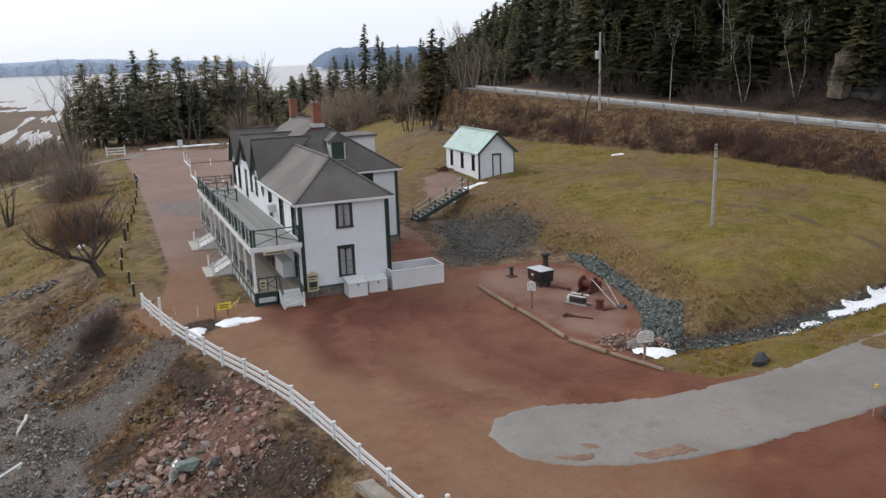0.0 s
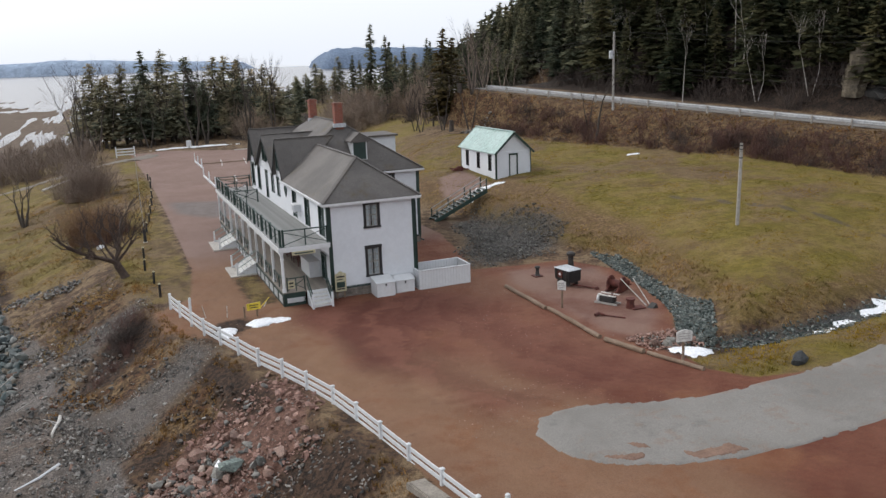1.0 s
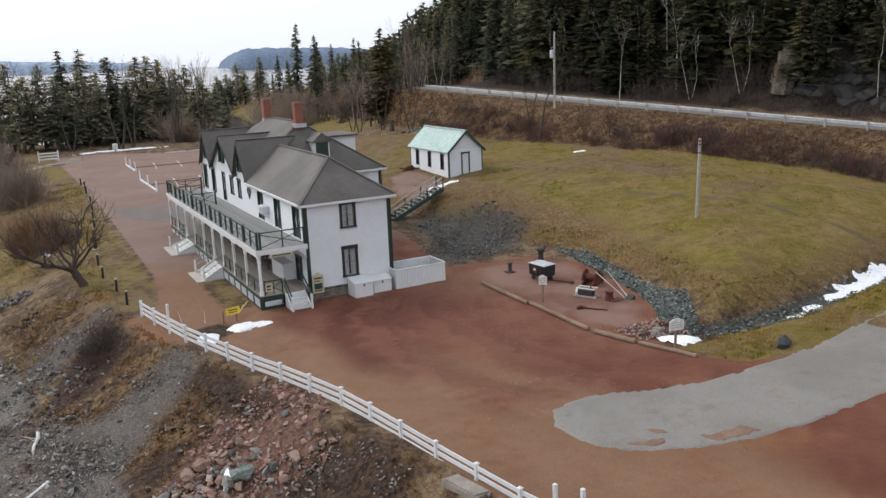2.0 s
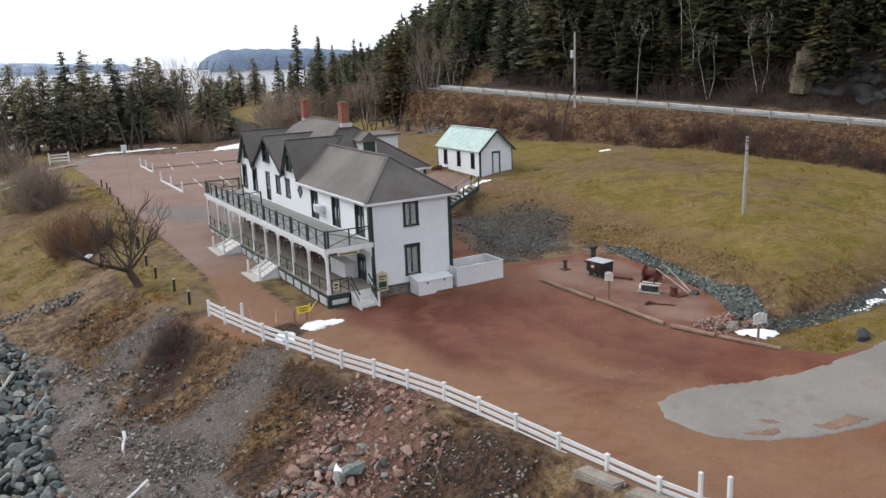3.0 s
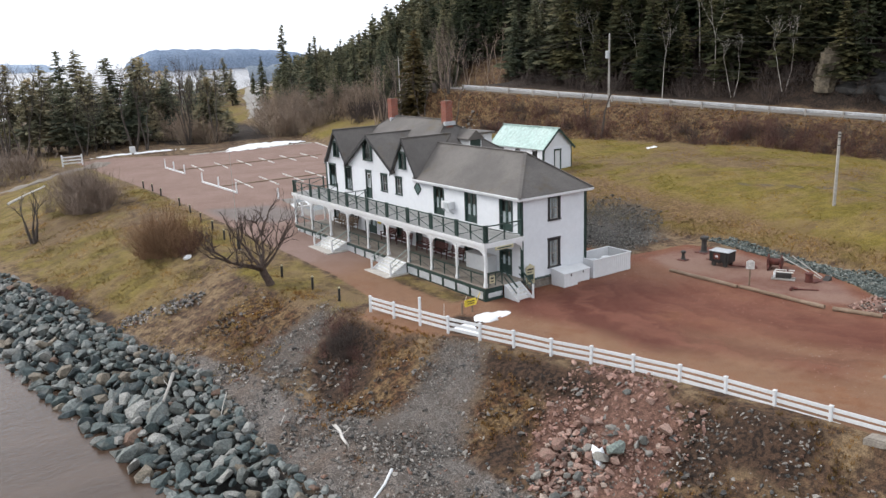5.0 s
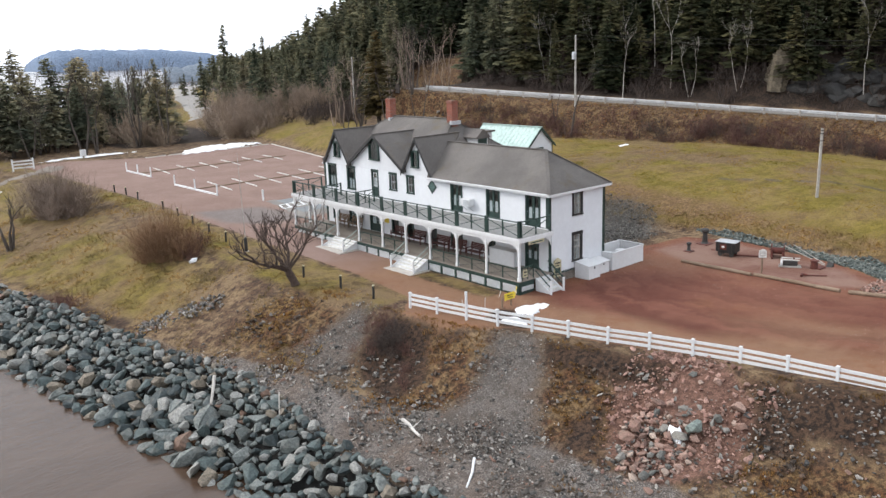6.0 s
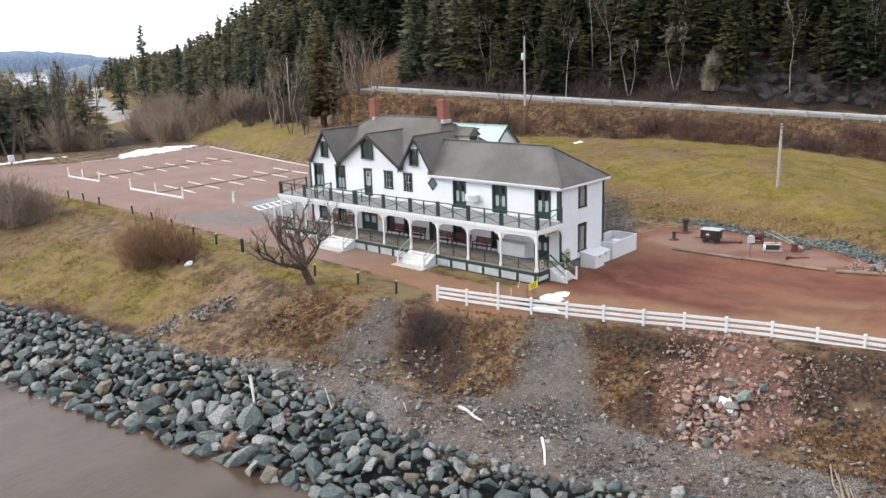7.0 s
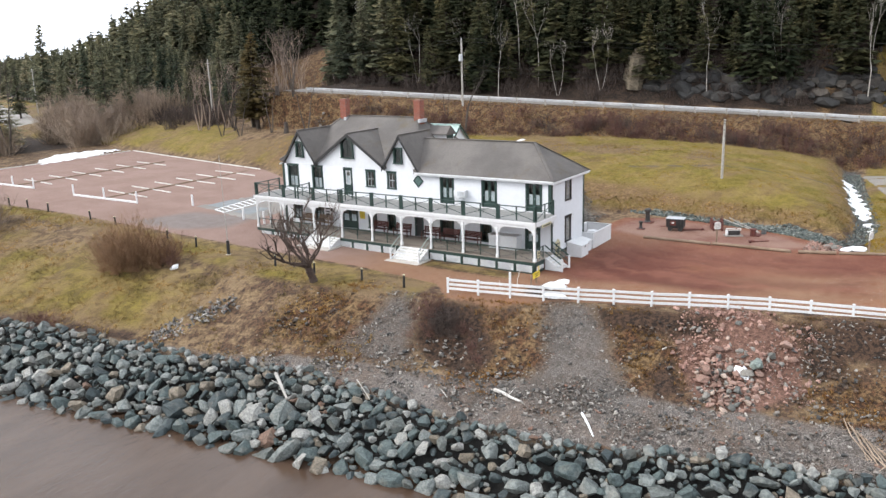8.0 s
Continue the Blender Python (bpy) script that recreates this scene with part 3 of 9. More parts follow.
def build_ground():
    xs = steps((-2600, -300, 230), (-300, -60, 24), (-60, -22, 3), (-22, 34, 0.4), (34, 60, 0.8), (60, 110, 2), (110, 320, 9), (320, 2600, 230))
    ys = steps((-400, -60, 40), (-60, 6, 4), (6, 80, 0.4), (80, 145, 0.8), (145, 230, 2.2), (230, 520, 10), (520, 1000, 40))
    X, Y = np.meshgrid(xs, ys)
    Z = height(X, Y)
    near = np.exp(-np.maximum(0, np.abs(X - 10) - 40) / 20)
    lot = inside(X, Y, LOT)
    bankish = soft_mask(bank_edge(Y) - X - 0.4, 0.8)
    Z = Z + near * (0.012 * wobble(X, Y, 0.9) + (0.05 + 0.07 * bankish) * (lot < -0.6) * wobble(X + 3.1, Y, 0.55) + 0.05 * bankish * wobble(X, Y + 9, 1.7))
    Z = Z - 0.6 * soft_mask(np.minimum(crest(Y) - X - 0.4, X - toe(Y) - 0.2), 0.3) * (Y < 126)
    nx, ny = len(xs), len(ys)
    idx = np.arange(nx * ny).reshape(ny, nx)
    quads = np.stack([idx[:-1, :-1], idx[:-1, 1:], idx[1:, 1:], idx[1:, :-1]], -1).reshape(-1, 4)
    me = bpy.data.meshes.new("ground")
    me.from_pydata(np.stack([X, Y, Z], -1).reshape(-1, 3).tolist(), [], quads.tolist())
    me.polygons.foreach_set("use_smooth", [True] * len(me.polygons))
    e = inside(X, Y, LAWN)
    w = X - rail_x(Y)
    xe, xc, xt = bank_edge(Y), crest(Y), toe(Y)
    verge = soft_mask(np.minimum(27.4 + 0.1 * (X - 24) - Y + 1.6, np.minimum(X - 22.8, Y - 22.0)), 0.5) * (X > 22)
    lawn = np.maximum(soft_mask(np.minimum(e - 0.8, -9.0 - w), 1.2), verge)
    lawn = np.maximum(lawn, 0.46 * soft_mask(np.minimum(xe - X - 2.0, Y - 66), 4.0) * soft_mask(X - xc - 1.0, 1.2))
    porch_grass = soft_mask(np.minimum(np.minimum(X - 5.6, 7.9 - X), np.minimum(Y - 48.4, 56.5 - Y)), 0.8)
    west_verge = soft_mask(np.minimum(np.minimum(X - xe + 0.8, 3.5 - X), Y - 52), 0.6)
    slope = soft_mask(np.minimum(np.minimum(xe - X + 0.5, X - xc + 1.0), Y - 53), 1.5)
    dd, _ = seg_dist(X, Y, DITCH)
    beach = soft_mask(np.minimum(xc + line(Y, (20, 4.4), (30, 4.2), (40, 5.6), (44, 4.6), (48, 3.2), (54, 1.9), (60, 0.8), (70, 0.2), (80, -0.6)) - X, X - xc - 0.1), 0.8)
    fields = {
        "lot": np.clip(soft_mask(lot, 0.45) * (1 - 0.75 * porch_grass) + 0.8 * soft_mask(inside(X, Y, SHED_DIRT), 1.2) + 0.75 * soft_mask(inside(X, Y, FENCE_DIRT), 0.9), 0, 1),
        "grey": soft_mask(inside(X, Y, [(4.2, 88.5), (10.6, 86.0), (12.0, 79), (7.4, 78.4), (4.6, 82)]), 1.6),
        "park": np.maximum(smooth((Y - 50) / 22) * smooth((X - 2) / 2), 0.5 * soft_mask(inside(X, Y, MUSEUM_DIRT), 0.9)),
        "wet": np.clip(0.62 * soft_mask(inside(X, Y, WET_DIRT), 1.6) + 0.5 * soft_mask(inside(X, Y, WET_CORE), 1.6) - 0.4 * soft_mask(inside(X, Y, DRY_DIRT), 1.4), 0, 1),
        "drive": soft_mask(np.minimum(line(Y, (20, 17.5), (28, 16), (33, 14), (38, 11.3), (44, 8.2), (50, 8.5), (90, 60)) - X, 400 - Y), 2.5),
        "lawn": np.clip(lawn + 0.55 * west_verge + 0.5 * porch_grass + 0.15 * slope * smooth((Y - 56) / 8), 0, 1),
        "gravel": np.clip(0.66 * soft_mask(inside(X, Y, GRAVEL), 2.6) + 0.8 * soft_mask(np.minimum(0.9 - dd, -9.5 - w), 0.5) * (X > 24), 0, 1),
        "soil": np.clip(0.82 * soft_mask(any_of(X, Y, DARK_SOIL) + 0.15, 1.1), 0, 1),
        # bed of the armour stones, where shade in the gaps is painted
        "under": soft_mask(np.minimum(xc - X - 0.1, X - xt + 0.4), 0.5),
        "rust": np.maximum(np.maximum(soft_mask(any_of(X, Y, RUST), 1.3), soft_mask(1 - np.hypot((X - 84) / 12.5, (Y - 139) / 18), 0.2)), 0.8 * soft_mask(np.minimum(w + embankment_foot(Y) + 0.3, -0.6 - w), 0.8) * (Y < 125)),
        "beach": np.clip(beach, 0, 1),
        "run": 0.8 * soft_mask(any_of(X, Y, RUNS), 1.5),
        "mud": np.clip(soft_mask(xt - 0.5 - X, 0.5) + smooth((-4.3 - Z) / 0.4) * (Y > 172), 0, 1),
        "redrock": soft_mask(inside(X, Y, RED_ROCK), 0.8),
        "verge": 0.8 * soft_mask(np.minimum(line(Y, (30, 2.6), (44, 3.6), (52, 6.0), (66, 8.0), (80, 5.0)) - e, e - 0.2), 1.8) * (Y < 100),
        "path": soft_mask(0.32 - seg_dist(X, Y, FOOTPATH)[0], 0.25),
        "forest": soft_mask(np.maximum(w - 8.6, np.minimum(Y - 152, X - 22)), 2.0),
    }
    for name, val in fields.items():
        a = me.attributes.new(name, "FLOAT", "POINT")
        a.data.foreach_set("value", val.reshape(-1).astype(np.float32))
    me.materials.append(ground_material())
    return tagged(new("ground", me), "red dirt yard, winter lawn, stony bank and wooded hillside", "ground", kind="structure")


def ground_material():
    m, t, p = nodes_of("ground_cover")
    co = t.nodes.new("ShaderNodeTexCoord").outputs["Object"]
    n01, n03, n1, n4, n15 = (noise_of(t, co, s, 6, 0.65) for s in (0.07, 0.28, 1.1, 4.5, 17))

    edge = calc(t, "ADD", calc(t, "MULTIPLY", n1, 0.75), calc(t, "ADD", calc(t, "MULTIPLY", n4, 0.35), -0.05))

    # wheel tracks that sweep round the yard
    bend = t.nodes.new("ShaderNodeVectorMath")
    bend.operation = "DISTANCE"
    t.links.new(co, bend.inputs[0])
    bend.inputs[1].default_value = (32.0, 35.0, 0.5)
    ring = t.nodes.new("ShaderNodeTexNoise")
    ring.noise_dimensions = "1D"
    ring.inputs["Scale"].default_value, ring.inputs["Detail"].default_value, ring.inputs["Roughness"].default_value = 0.55, 4.0, 0.6
    t.links.new(calc(t, "ADD", bend.outputs["Value"], calc(t, "MULTIPLY", n03, 7.0)), ring.inputs["W"])
    tracks = calc(t, "ADD", calc(t, "MULTIPLY", ring.outputs["Fac"], 0.5), calc(t, "MULTIPLY", calc(t, "ADD", n03, n01), 0.25))

    def mask(name, lo=0.38, hi=0.62, amount=0.5, n=None):
        a = t.nodes.new("ShaderNodeAttribute")
        a.attribute_name = name
        k = calc(t, "ADD", a.outputs["Fac"], calc(t, "MULTIPLY", calc(t, "SUBTRACT", n or edge, 0.5), amount))
        return span(t, k, lo, hi)

    def tone(a, b, n, lo=0.35, hi=0.65):
        return mix(t, span(t, n, lo, hi), a, b)

    straw = tone((0.17, 0.11, 0.058), (0.28, 0.195, 0.11), n4, 0.35, 0.6)
    soil = tone((0.042, 0.027, 0.019), (0.13, 0.075, 0.042), n4, 0.36, 0.6)
    dead = mix(t, span(t, calc(t, "ADD", calc(t, "MULTIPLY", n1, 0.6), calc(t, "MULTIPLY", n03, 0.4)), 0.44, 0.56), soil, straw)
    grass = mix(t, span(t, n03, 0.38, 0.62), tone((0.15, 0.115, 0.015), (0.228, 0.172, 0.03), n1), tone((0.205, 0.138, 0.038), (0.275, 0.195, 0.066), n1))
    grass = mix(t, calc(t, "MULTIPLY", span(t, n01, 0.46, 0.6), 0.85), grass, tone((0.15, 0.09, 0.05), (0.21, 0.14, 0.075), n1))
    grass = mix(t, calc(t, "MULTIPLY", span(t, n4, 0.48, 0.66), 0.5), grass, (0.085, 0.068, 0.02))
    grass = mix(t, calc(t, "MULTIPLY", span(t, noise_of(t, co, 0.16, 5, 0.7), 0.55, 0.68), 0.6), grass, tone((0.13, 0.078, 0.04), (0.185, 0.115, 0.06), n1))
    red = mix(t, span(t, calc(t, "ADD", calc(t, "MULTIPLY", n01, 0.7), calc(t, "MULTIPLY", n03, 0.3)), 0.4, 0.6), tone((0.155, 0.052, 0.03), (0.185, 0.066, 0.038), n1), tone((0.215, 0.09, 0.054), (0.24, 0.104, 0.064), n1))
    tan = mix(t, span(t, n03, 0.35, 0.65), tone((0.27, 0.15, 0.086), (0.29, 0.168, 0.1), n1), tone((0.25, 0.13, 0.074), (0.27, 0.147, 0.088), n1))
    dirt = mix(t, mask("drive", 0.2, 0.8, 0.6, n03), red, tan)
    dirt = mix(t, calc(t, "MULTIPLY", span(t, n01, 0.5, 0.64), 0.45), dirt, (0.26, 0.142, 0.085))
    dirt = mix(t, calc(t, "MULTIPLY", span(t, n03, 0.54, 0.66), 0.55), dirt, tone((0.22, 0.088, 0.036), (0.27, 0.125, 0.06), n1))
    dirt = mix(t, calc(t, "MULTIPLY", span(t, n1, 0.56, 0.7), 0.3), dirt, (0.105, 0.045, 0.028))
    dirt = mix(t, calc(t, "MULTIPLY", mask("wet", 0.12, 0.85, 0.5, n03), 0.92), dirt, mix(t, span(t, tracks, 0.4, 0.62), tone((0.125, 0.041, 0.026), (0.143, 0.048, 0.031), n1), tone((0.178, 0.068, 0.044), (0.2, 0.079, 0.052), n1)))
    dirt = mix(t, 1.0, dirt, mix(t, span(t, tracks, 0.4, 0.6), (0.95, 0.94, 0.94), (1.05, 1.05, 1.05)), "MULTIPLY")
    dirt = mix(t, mask("park", 0.2, 0.8, 0.5, n03), dirt, tone((0.262, 0.17, 0.136), (0.305, 0.207, 0.17), n03))
    grav = mix(t, span(t, n1, 0.45, 0.65), tone((0.04, 0.04, 0.038), (0.11, 0.106, 0.1), n15, 0.4, 0.6), tone((0.075, 0.058, 0.042), (0.125, 0.1, 0.074), n15, 0.4, 0.6))
    shingle = mix(t, span(t, n03, 0.4, 0.62), tone((0.1, 0.086, 0.074), (0.26, 0.232, 0.208), n15, 0.42, 0.58), tone((0.1, 0.074, 0.056), (0.215, 0.17, 0.138), n15, 0.42, 0.58))
    shingle = mix(t, calc(t, "MULTIPLY", span(t, calc(t, "ADD", calc(t, "MULTIPLY", n1, 0.5), calc(t, "MULTIPLY", n4, 0.5)), 0.48, 0.58), 0.6), shingle, (0.075, 0.06, 0.048))
    silt = tone((0.13, 0.09, 0.06), (0.17, 0.12, 0.082), n03)
    peat = tone((0.02, 0.013, 0.009), (0.088, 0.05, 0.03), n4, 0.4, 0.6)
    rusty = mix(t, span(t, n1, 0.42, 0.6), tone((0.03, 0.016, 0.009), (0.125, 0.06, 0.027), n4, 0.42, 0.58), tone((0.085, 0.05, 0.022), (0.24, 0.155, 0.075), n4, 0.42, 0.58))
    redr = tone((0.12, 0.064, 0.046), (0.22, 0.122, 0.088), n4, 0.42, 0.58)
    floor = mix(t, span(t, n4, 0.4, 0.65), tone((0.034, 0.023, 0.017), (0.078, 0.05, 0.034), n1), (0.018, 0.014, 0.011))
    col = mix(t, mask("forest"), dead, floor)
    col = mix(t, mask("lawn", 0.25, 0.75, 0.7), col, grass)
    col = mix(t, mask("verge", 0.3, 0.9, 1.2, n1), col, mix(t, span(t, n4, 0.42, 0.6), tone((0.11, 0.058, 0.026), (0.15, 0.086, 0.042), n1), tone((0.21, 0.13, 0.06), (0.27, 0.18, 0.085), n1)))
    col = mix(t, mask("lot", 0.36, 0.64, 0.45), col, dirt)
    col = mix(t, calc(t, "MULTIPLY", mask("grey", 0.25, 0.75, 0.5, n03), 0.75), col, tone((0.18, 0.165, 0.155), (0.23, 0.21, 0.195), n1))
    col = mix(t, mask("rust", 0.3, 0.7, 0.8), col, rusty)
    col = mix(t, mask("redrock", 0.3, 0.7, 0.8), col, redr)
    col = mix(t, mask("beach", 0.35, 0.65, 0.7), col, shingle)
    col = mix(t, mask("gravel", 0.3, 0.7, 1.3), col, grav)
    col = mix(t, mask("run", 0.3, 0.7, 1.1), col, mix(t, 0.35, shingle, (0.09, 0.078, 0.066)))
    col = mix(t, mask("soil", 0.3, 0.55, 0.9), col, peat)
    col = mix(t, calc(t, "MULTIPLY", mask("path", 0.35, 0.65, 0.9), 0.7), col, (0.115, 0.09, 0.066))
    # near-black colour on the bed deepens the shade between armour stones
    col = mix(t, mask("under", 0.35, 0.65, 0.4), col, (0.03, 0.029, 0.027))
    col = mix(t, mask("mud", 0.4, 0.6, 0.2), col, silt)
    grit = mix(t, span(t, n15, 0.32, 0.68), (0.5, 0.5, 0.51), (1.02, 1.02, 1.04))
    packed = mix(t, span(t, n15, 0.32, 0.68), (0.7, 0.7, 0.71), (0.87, 0.87, 0.89))
    col = mix(t, 1.0, col, mix(t, mask("lot", 0.36, 0.64, 0.45), grit, packed), "MULTIPLY")
    t.links.new(col, p.inputs["Base Color"])
    p.inputs["Roughness"].default_value = 0.92
    p.inputs["Specular IOR Level"].default_value = 0.25
    bump(t, calc(t, "ADD", n4, calc(t, "MULTIPLY", n15, 0.6)), 0.75, 0.1, p)
    return m


ground = build_ground()


def water_material():
    m, t, p = nodes_of("silty_water")
    co = t.nodes.new("ShaderNodeTexCoord").outputs["Object"]
    mp = t.nodes.new("ShaderNodeMapping")
    mp.inputs["Rotation"].default_value, mp.inputs["Scale"].default_value = (0, 0, radians(-35)), (0.7, 2.0, 1)
    t.links.new(co, mp.inputs[0])
    rip = noise_of(t, mp.outputs[0], 1.2, 6, 0.65)
    broad = noise_of(t, mp.outputs[0], 0.18, 4)
    t.links.new(mix(t, span(t, broad, 0.35, 0.65), (0.056, 0.034, 0.022), (0.074, 0.047, 0.032)), p.inputs["Base Color"])
    p.inputs["Roughness"].default_value = 0.16
    p.inputs["Specular IOR Level"].default_value = 0.27
    bump(t, rip, 0.6, 0.06, p)
    return m


sea = Shape().add([(-4900, -900, -5.06), (4900, -900, -5.06), (4900, 4950, -5.06), (-4900, 4950, -5.06)], [(0, 1, 2, 3)])
solid("water", sea, water_material(), "calm brown silty sea water over mudflats", "water", kind="structure")


def far_land(name, label, base, heights, depth, material):
    """A long headland: a ridge with a rough crest over a line of its shore."""
    s = Shape()
    (x0, y0), (x1, y1) = base
    n = 60
    nx, ny = y1 - y0, -(x1 - x0)
    ln = math.hypot(nx, ny)
    nx, ny = -nx / ln * depth, -ny / ln * depth
    if ny < 0:
        nx, ny = -nx, -ny
    prof = [(0, 0), (0.05, 0.55), (0.2, 0.92), (0.45, 1.0), (1.0, 0.8)]
    for i in range(n + 1):
        u = i / n
        h = float(np.interp(u, [a for a, _ in heights], [b for _, b in heights])) + (1.5 * math.sin(u * 71) + 1.1 * math.sin(u * 173)) * (0 < i < n)
        for dd, hh in prof:
            s.v.append((x0 + (x1 - x0) * u + nx * dd, y0 + (y1 - y0) * u + ny * dd, -5.2 + max(h, 0.2) * hh))
    k = len(prof)
    for i in range(n):
        for j in range(k - 1):
            s.f.append((i * k + j, (i + 1) * k + j, (i + 1) * k + j + 1, i * k + j + 1))
    return solid(name, s, material, label, "headland", kind="structure", smooth=True)


# the air is clear: these blue-greys hold the distance haze as base colour
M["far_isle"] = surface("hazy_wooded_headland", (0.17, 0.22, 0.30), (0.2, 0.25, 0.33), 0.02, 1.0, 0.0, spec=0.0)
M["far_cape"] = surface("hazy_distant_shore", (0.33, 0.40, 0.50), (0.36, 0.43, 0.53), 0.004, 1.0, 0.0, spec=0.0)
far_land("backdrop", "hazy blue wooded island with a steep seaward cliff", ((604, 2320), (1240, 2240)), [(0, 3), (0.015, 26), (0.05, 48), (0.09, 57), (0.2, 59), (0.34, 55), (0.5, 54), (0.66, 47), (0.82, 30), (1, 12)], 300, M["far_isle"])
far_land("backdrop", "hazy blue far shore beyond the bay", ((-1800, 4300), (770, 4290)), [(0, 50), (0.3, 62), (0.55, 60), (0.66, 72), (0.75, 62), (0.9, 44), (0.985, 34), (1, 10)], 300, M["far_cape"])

# the ridge's haze is likewise painted in, as grey-blue base colour
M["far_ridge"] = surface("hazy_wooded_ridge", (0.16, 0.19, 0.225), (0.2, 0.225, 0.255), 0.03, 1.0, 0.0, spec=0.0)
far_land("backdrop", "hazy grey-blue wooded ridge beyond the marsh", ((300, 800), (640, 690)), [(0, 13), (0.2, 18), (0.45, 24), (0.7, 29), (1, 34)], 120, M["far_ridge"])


# ---- roads ----
def asphalt_material():
    m, t, p = nodes_of("worn_asphalt")
    co = t.nodes.new("ShaderNodeTexCoord").outputs["Object"]
    broad, mid, fine = (noise_of(t, co, s, 6, 0.65) for s in (0.25, 1.6, 22))
    col = mix(t, span(t, broad, 0.35, 0.65), (0.172, 0.158, 0.141), (0.212, 0.197, 0.178))
    col = mix(t, calc(t, "MULTIPLY", span(t, mid, 0.53, 0.68), 0.5), col, (0.2, 0.135, 0.1))
    col = mix(t, calc(t, "MULTIPLY", span(t, noise_of(t, co, 0.6, 5, 0.7), 0.55, 0.68), 0.45), col, (0.115, 0.105, 0.098))
    col = mix(t, 1.0, col, mix(t, span(t, fine, 0.3, 0.7), (0.8, 0.8, 0.8), (1.2, 1.2, 1.2)), "MULTIPLY")
    t.links.new(col, p.inputs["Base Color"])
    p.inputs["Roughness"].default_value = 0.8
    bump(t, fine, 0.3, 0.01, p)
    return m


M["asphalt"] = asphalt_material()


def patch(name, pts, material, label, rise=0.02, step=0.45, ragged=0.18, category="", kind="structure", dome=0.0, thick=0.06):
    """A thin sheet that follows the ground inside a plan outline with a ragged edge."""
    px, py = [a for a, _ in pts], [b for _, b in pts]
    xs, ys = np.arange(min(px) - 0.6, max(px) + 0.6 + step, step), np.arange(min(py) - 0.6, max(py) + 0.6 + step, step)
    X, Y = np.meshgrid(xs, ys)
    D = inside(X, Y, pts) + ragged * wobble(X, Y, 1.3) + 0.6 * ragged * wobble(X + 5, Y, 3.1)
    Z = height(X, Y) + rise + 0.012 * wobble(X, Y, 0.9) + dome * np.clip(D, 0, 1.2) ** 0.6 * (1 + 0.3 * wobble(X, Y, 1.8))
    # pull the outermost row of points onto the outline
    gy, gx = np.gradient(D, step)
    gl = np.maximum(np.hypot(gx, gy), 0.3)
    pull = (D < 0) & (D > -1.6 * step)
    X2, Y2 = np.where(pull, X - D * gx / gl ** 2 * 0.98, X), np.where(pull, Y - D * gy / gl ** 2 * 0.98, Y)
    Z = np.where(pull, height(X2, Y2) - thick * 0.5 + 0.012 * wobble(X2, Y2, 0.9), Z)
    ok = D > -1.6 * step
    keep = ok[:-1, :-1] & ok[:-1, 1:] & ok[1:, 1:] & ok[1:, :-1] & ((D[:-1, :-1] > 0) | (D[:-1, 1:] > 0) | (D[1:, 1:] > 0) | (D[1:, :-1] > 0))
    idx = np.arange(X.size).reshape(X.shape)
    q = np.stack([idx[:-1, :-1], idx[:-1, 1:], idx[1:, 1:], idx[1:, :-1]], -1)[keep]
    used = np.unique(q)
    remap = np.zeros(X.size, int)
    remap[used] = np.arange(len(used))
    v = np.stack([X2, Y2, Z], -1).reshape(-1, 3)[used]
    s = Shape()
    s.v, s.f = [tuple(a) for a in v.tolist()], [tuple(a) for a in remap[q].tolist()]
    return solid(name, s, material, label, category, kind=kind, smooth=True)


patch("road", [(12.3, 24.6), (13.3, 26.0), (15.3, 26.4), (18.7, 25.1), (21.2, 24.6), (24.2, 24.7), (27.6, 24.8), (32.0, 25.6), (36, 26.4), (46, 29), (60, 33), (60, 27), (40, 22.0), (28.0, 19.9), (25.6, 19.7), (22.5, 19.6), (19.9, 19.6), (17.6, 19.9), (15.9, 20.3), (14.1, 21.1), (12.7, 22.4)], M["asphalt"], "worn grey asphalt access road ending raggedly in red dirt", 0.03, 0.2, 0.06, category="road")
M["dirt_patch"] = surface("red_dirt_in_potholes", (0.17, 0.1, 0.07), (0.22, 0.135, 0.096), 1.2, 0.95, 0.4, 0.02, dirt=(0.07, 0.04, 0.028), dirt_amount=0.6)
for pts in ([(15.0, 22.6), (15.5, 22.3), (15.6, 21.8), (15.0, 21.9)], [(13.8, 22.0), (15.2, 21.7), (15.0, 21.2), (14.1, 21.5)], [(16.6, 21.0), (18.4, 21.0), (18.6, 20.1), (16.6, 20.3)]):
    patch("dirt_patch", pts, M["dirt_patch"], "red dirt filling a worn hole in the asphalt", 0.045, 0.09, 0.16, category="dirt", thick=0.03)


def highway():
    s = Shape()
    ys = np.arange(-20, 116, 2.0)
    for y in ys:
        for w in (0.7, 3.6, 6.8):
            x = float(rail_x(np.array(y))) + w
            s.v.append((x, y, ground_z(x, y) + 0.06))
    for i in range(len(ys) - 1):
        for j in range(2):
            s.f.append((i * 3 + j, i * 3 + j + 1, (i + 1) * 3 + j + 1, (i + 1) * 3 + j))
    solid("road", s, M["asphalt"], "grey asphalt highway on a ledge of the hillside", "road", kind="structure")


highway()

# ---- the house ----
def plane_map(axis, at, outward):
    """Turns (along, up, out) of an upright wall plane into the world. axis: the way the wall runs."""
    if axis == "y":
        return lambda a, z, o: (at + outward * o, a, z)
    return lambda a, z, o: (a, at + outward * o, z)


def block(s, pm, a0, a1, z0, z1, o0, o1):
    p, q = pm(a0, z0, o0), pm(a1, z1, o1)
    return s.box(*p, *q)


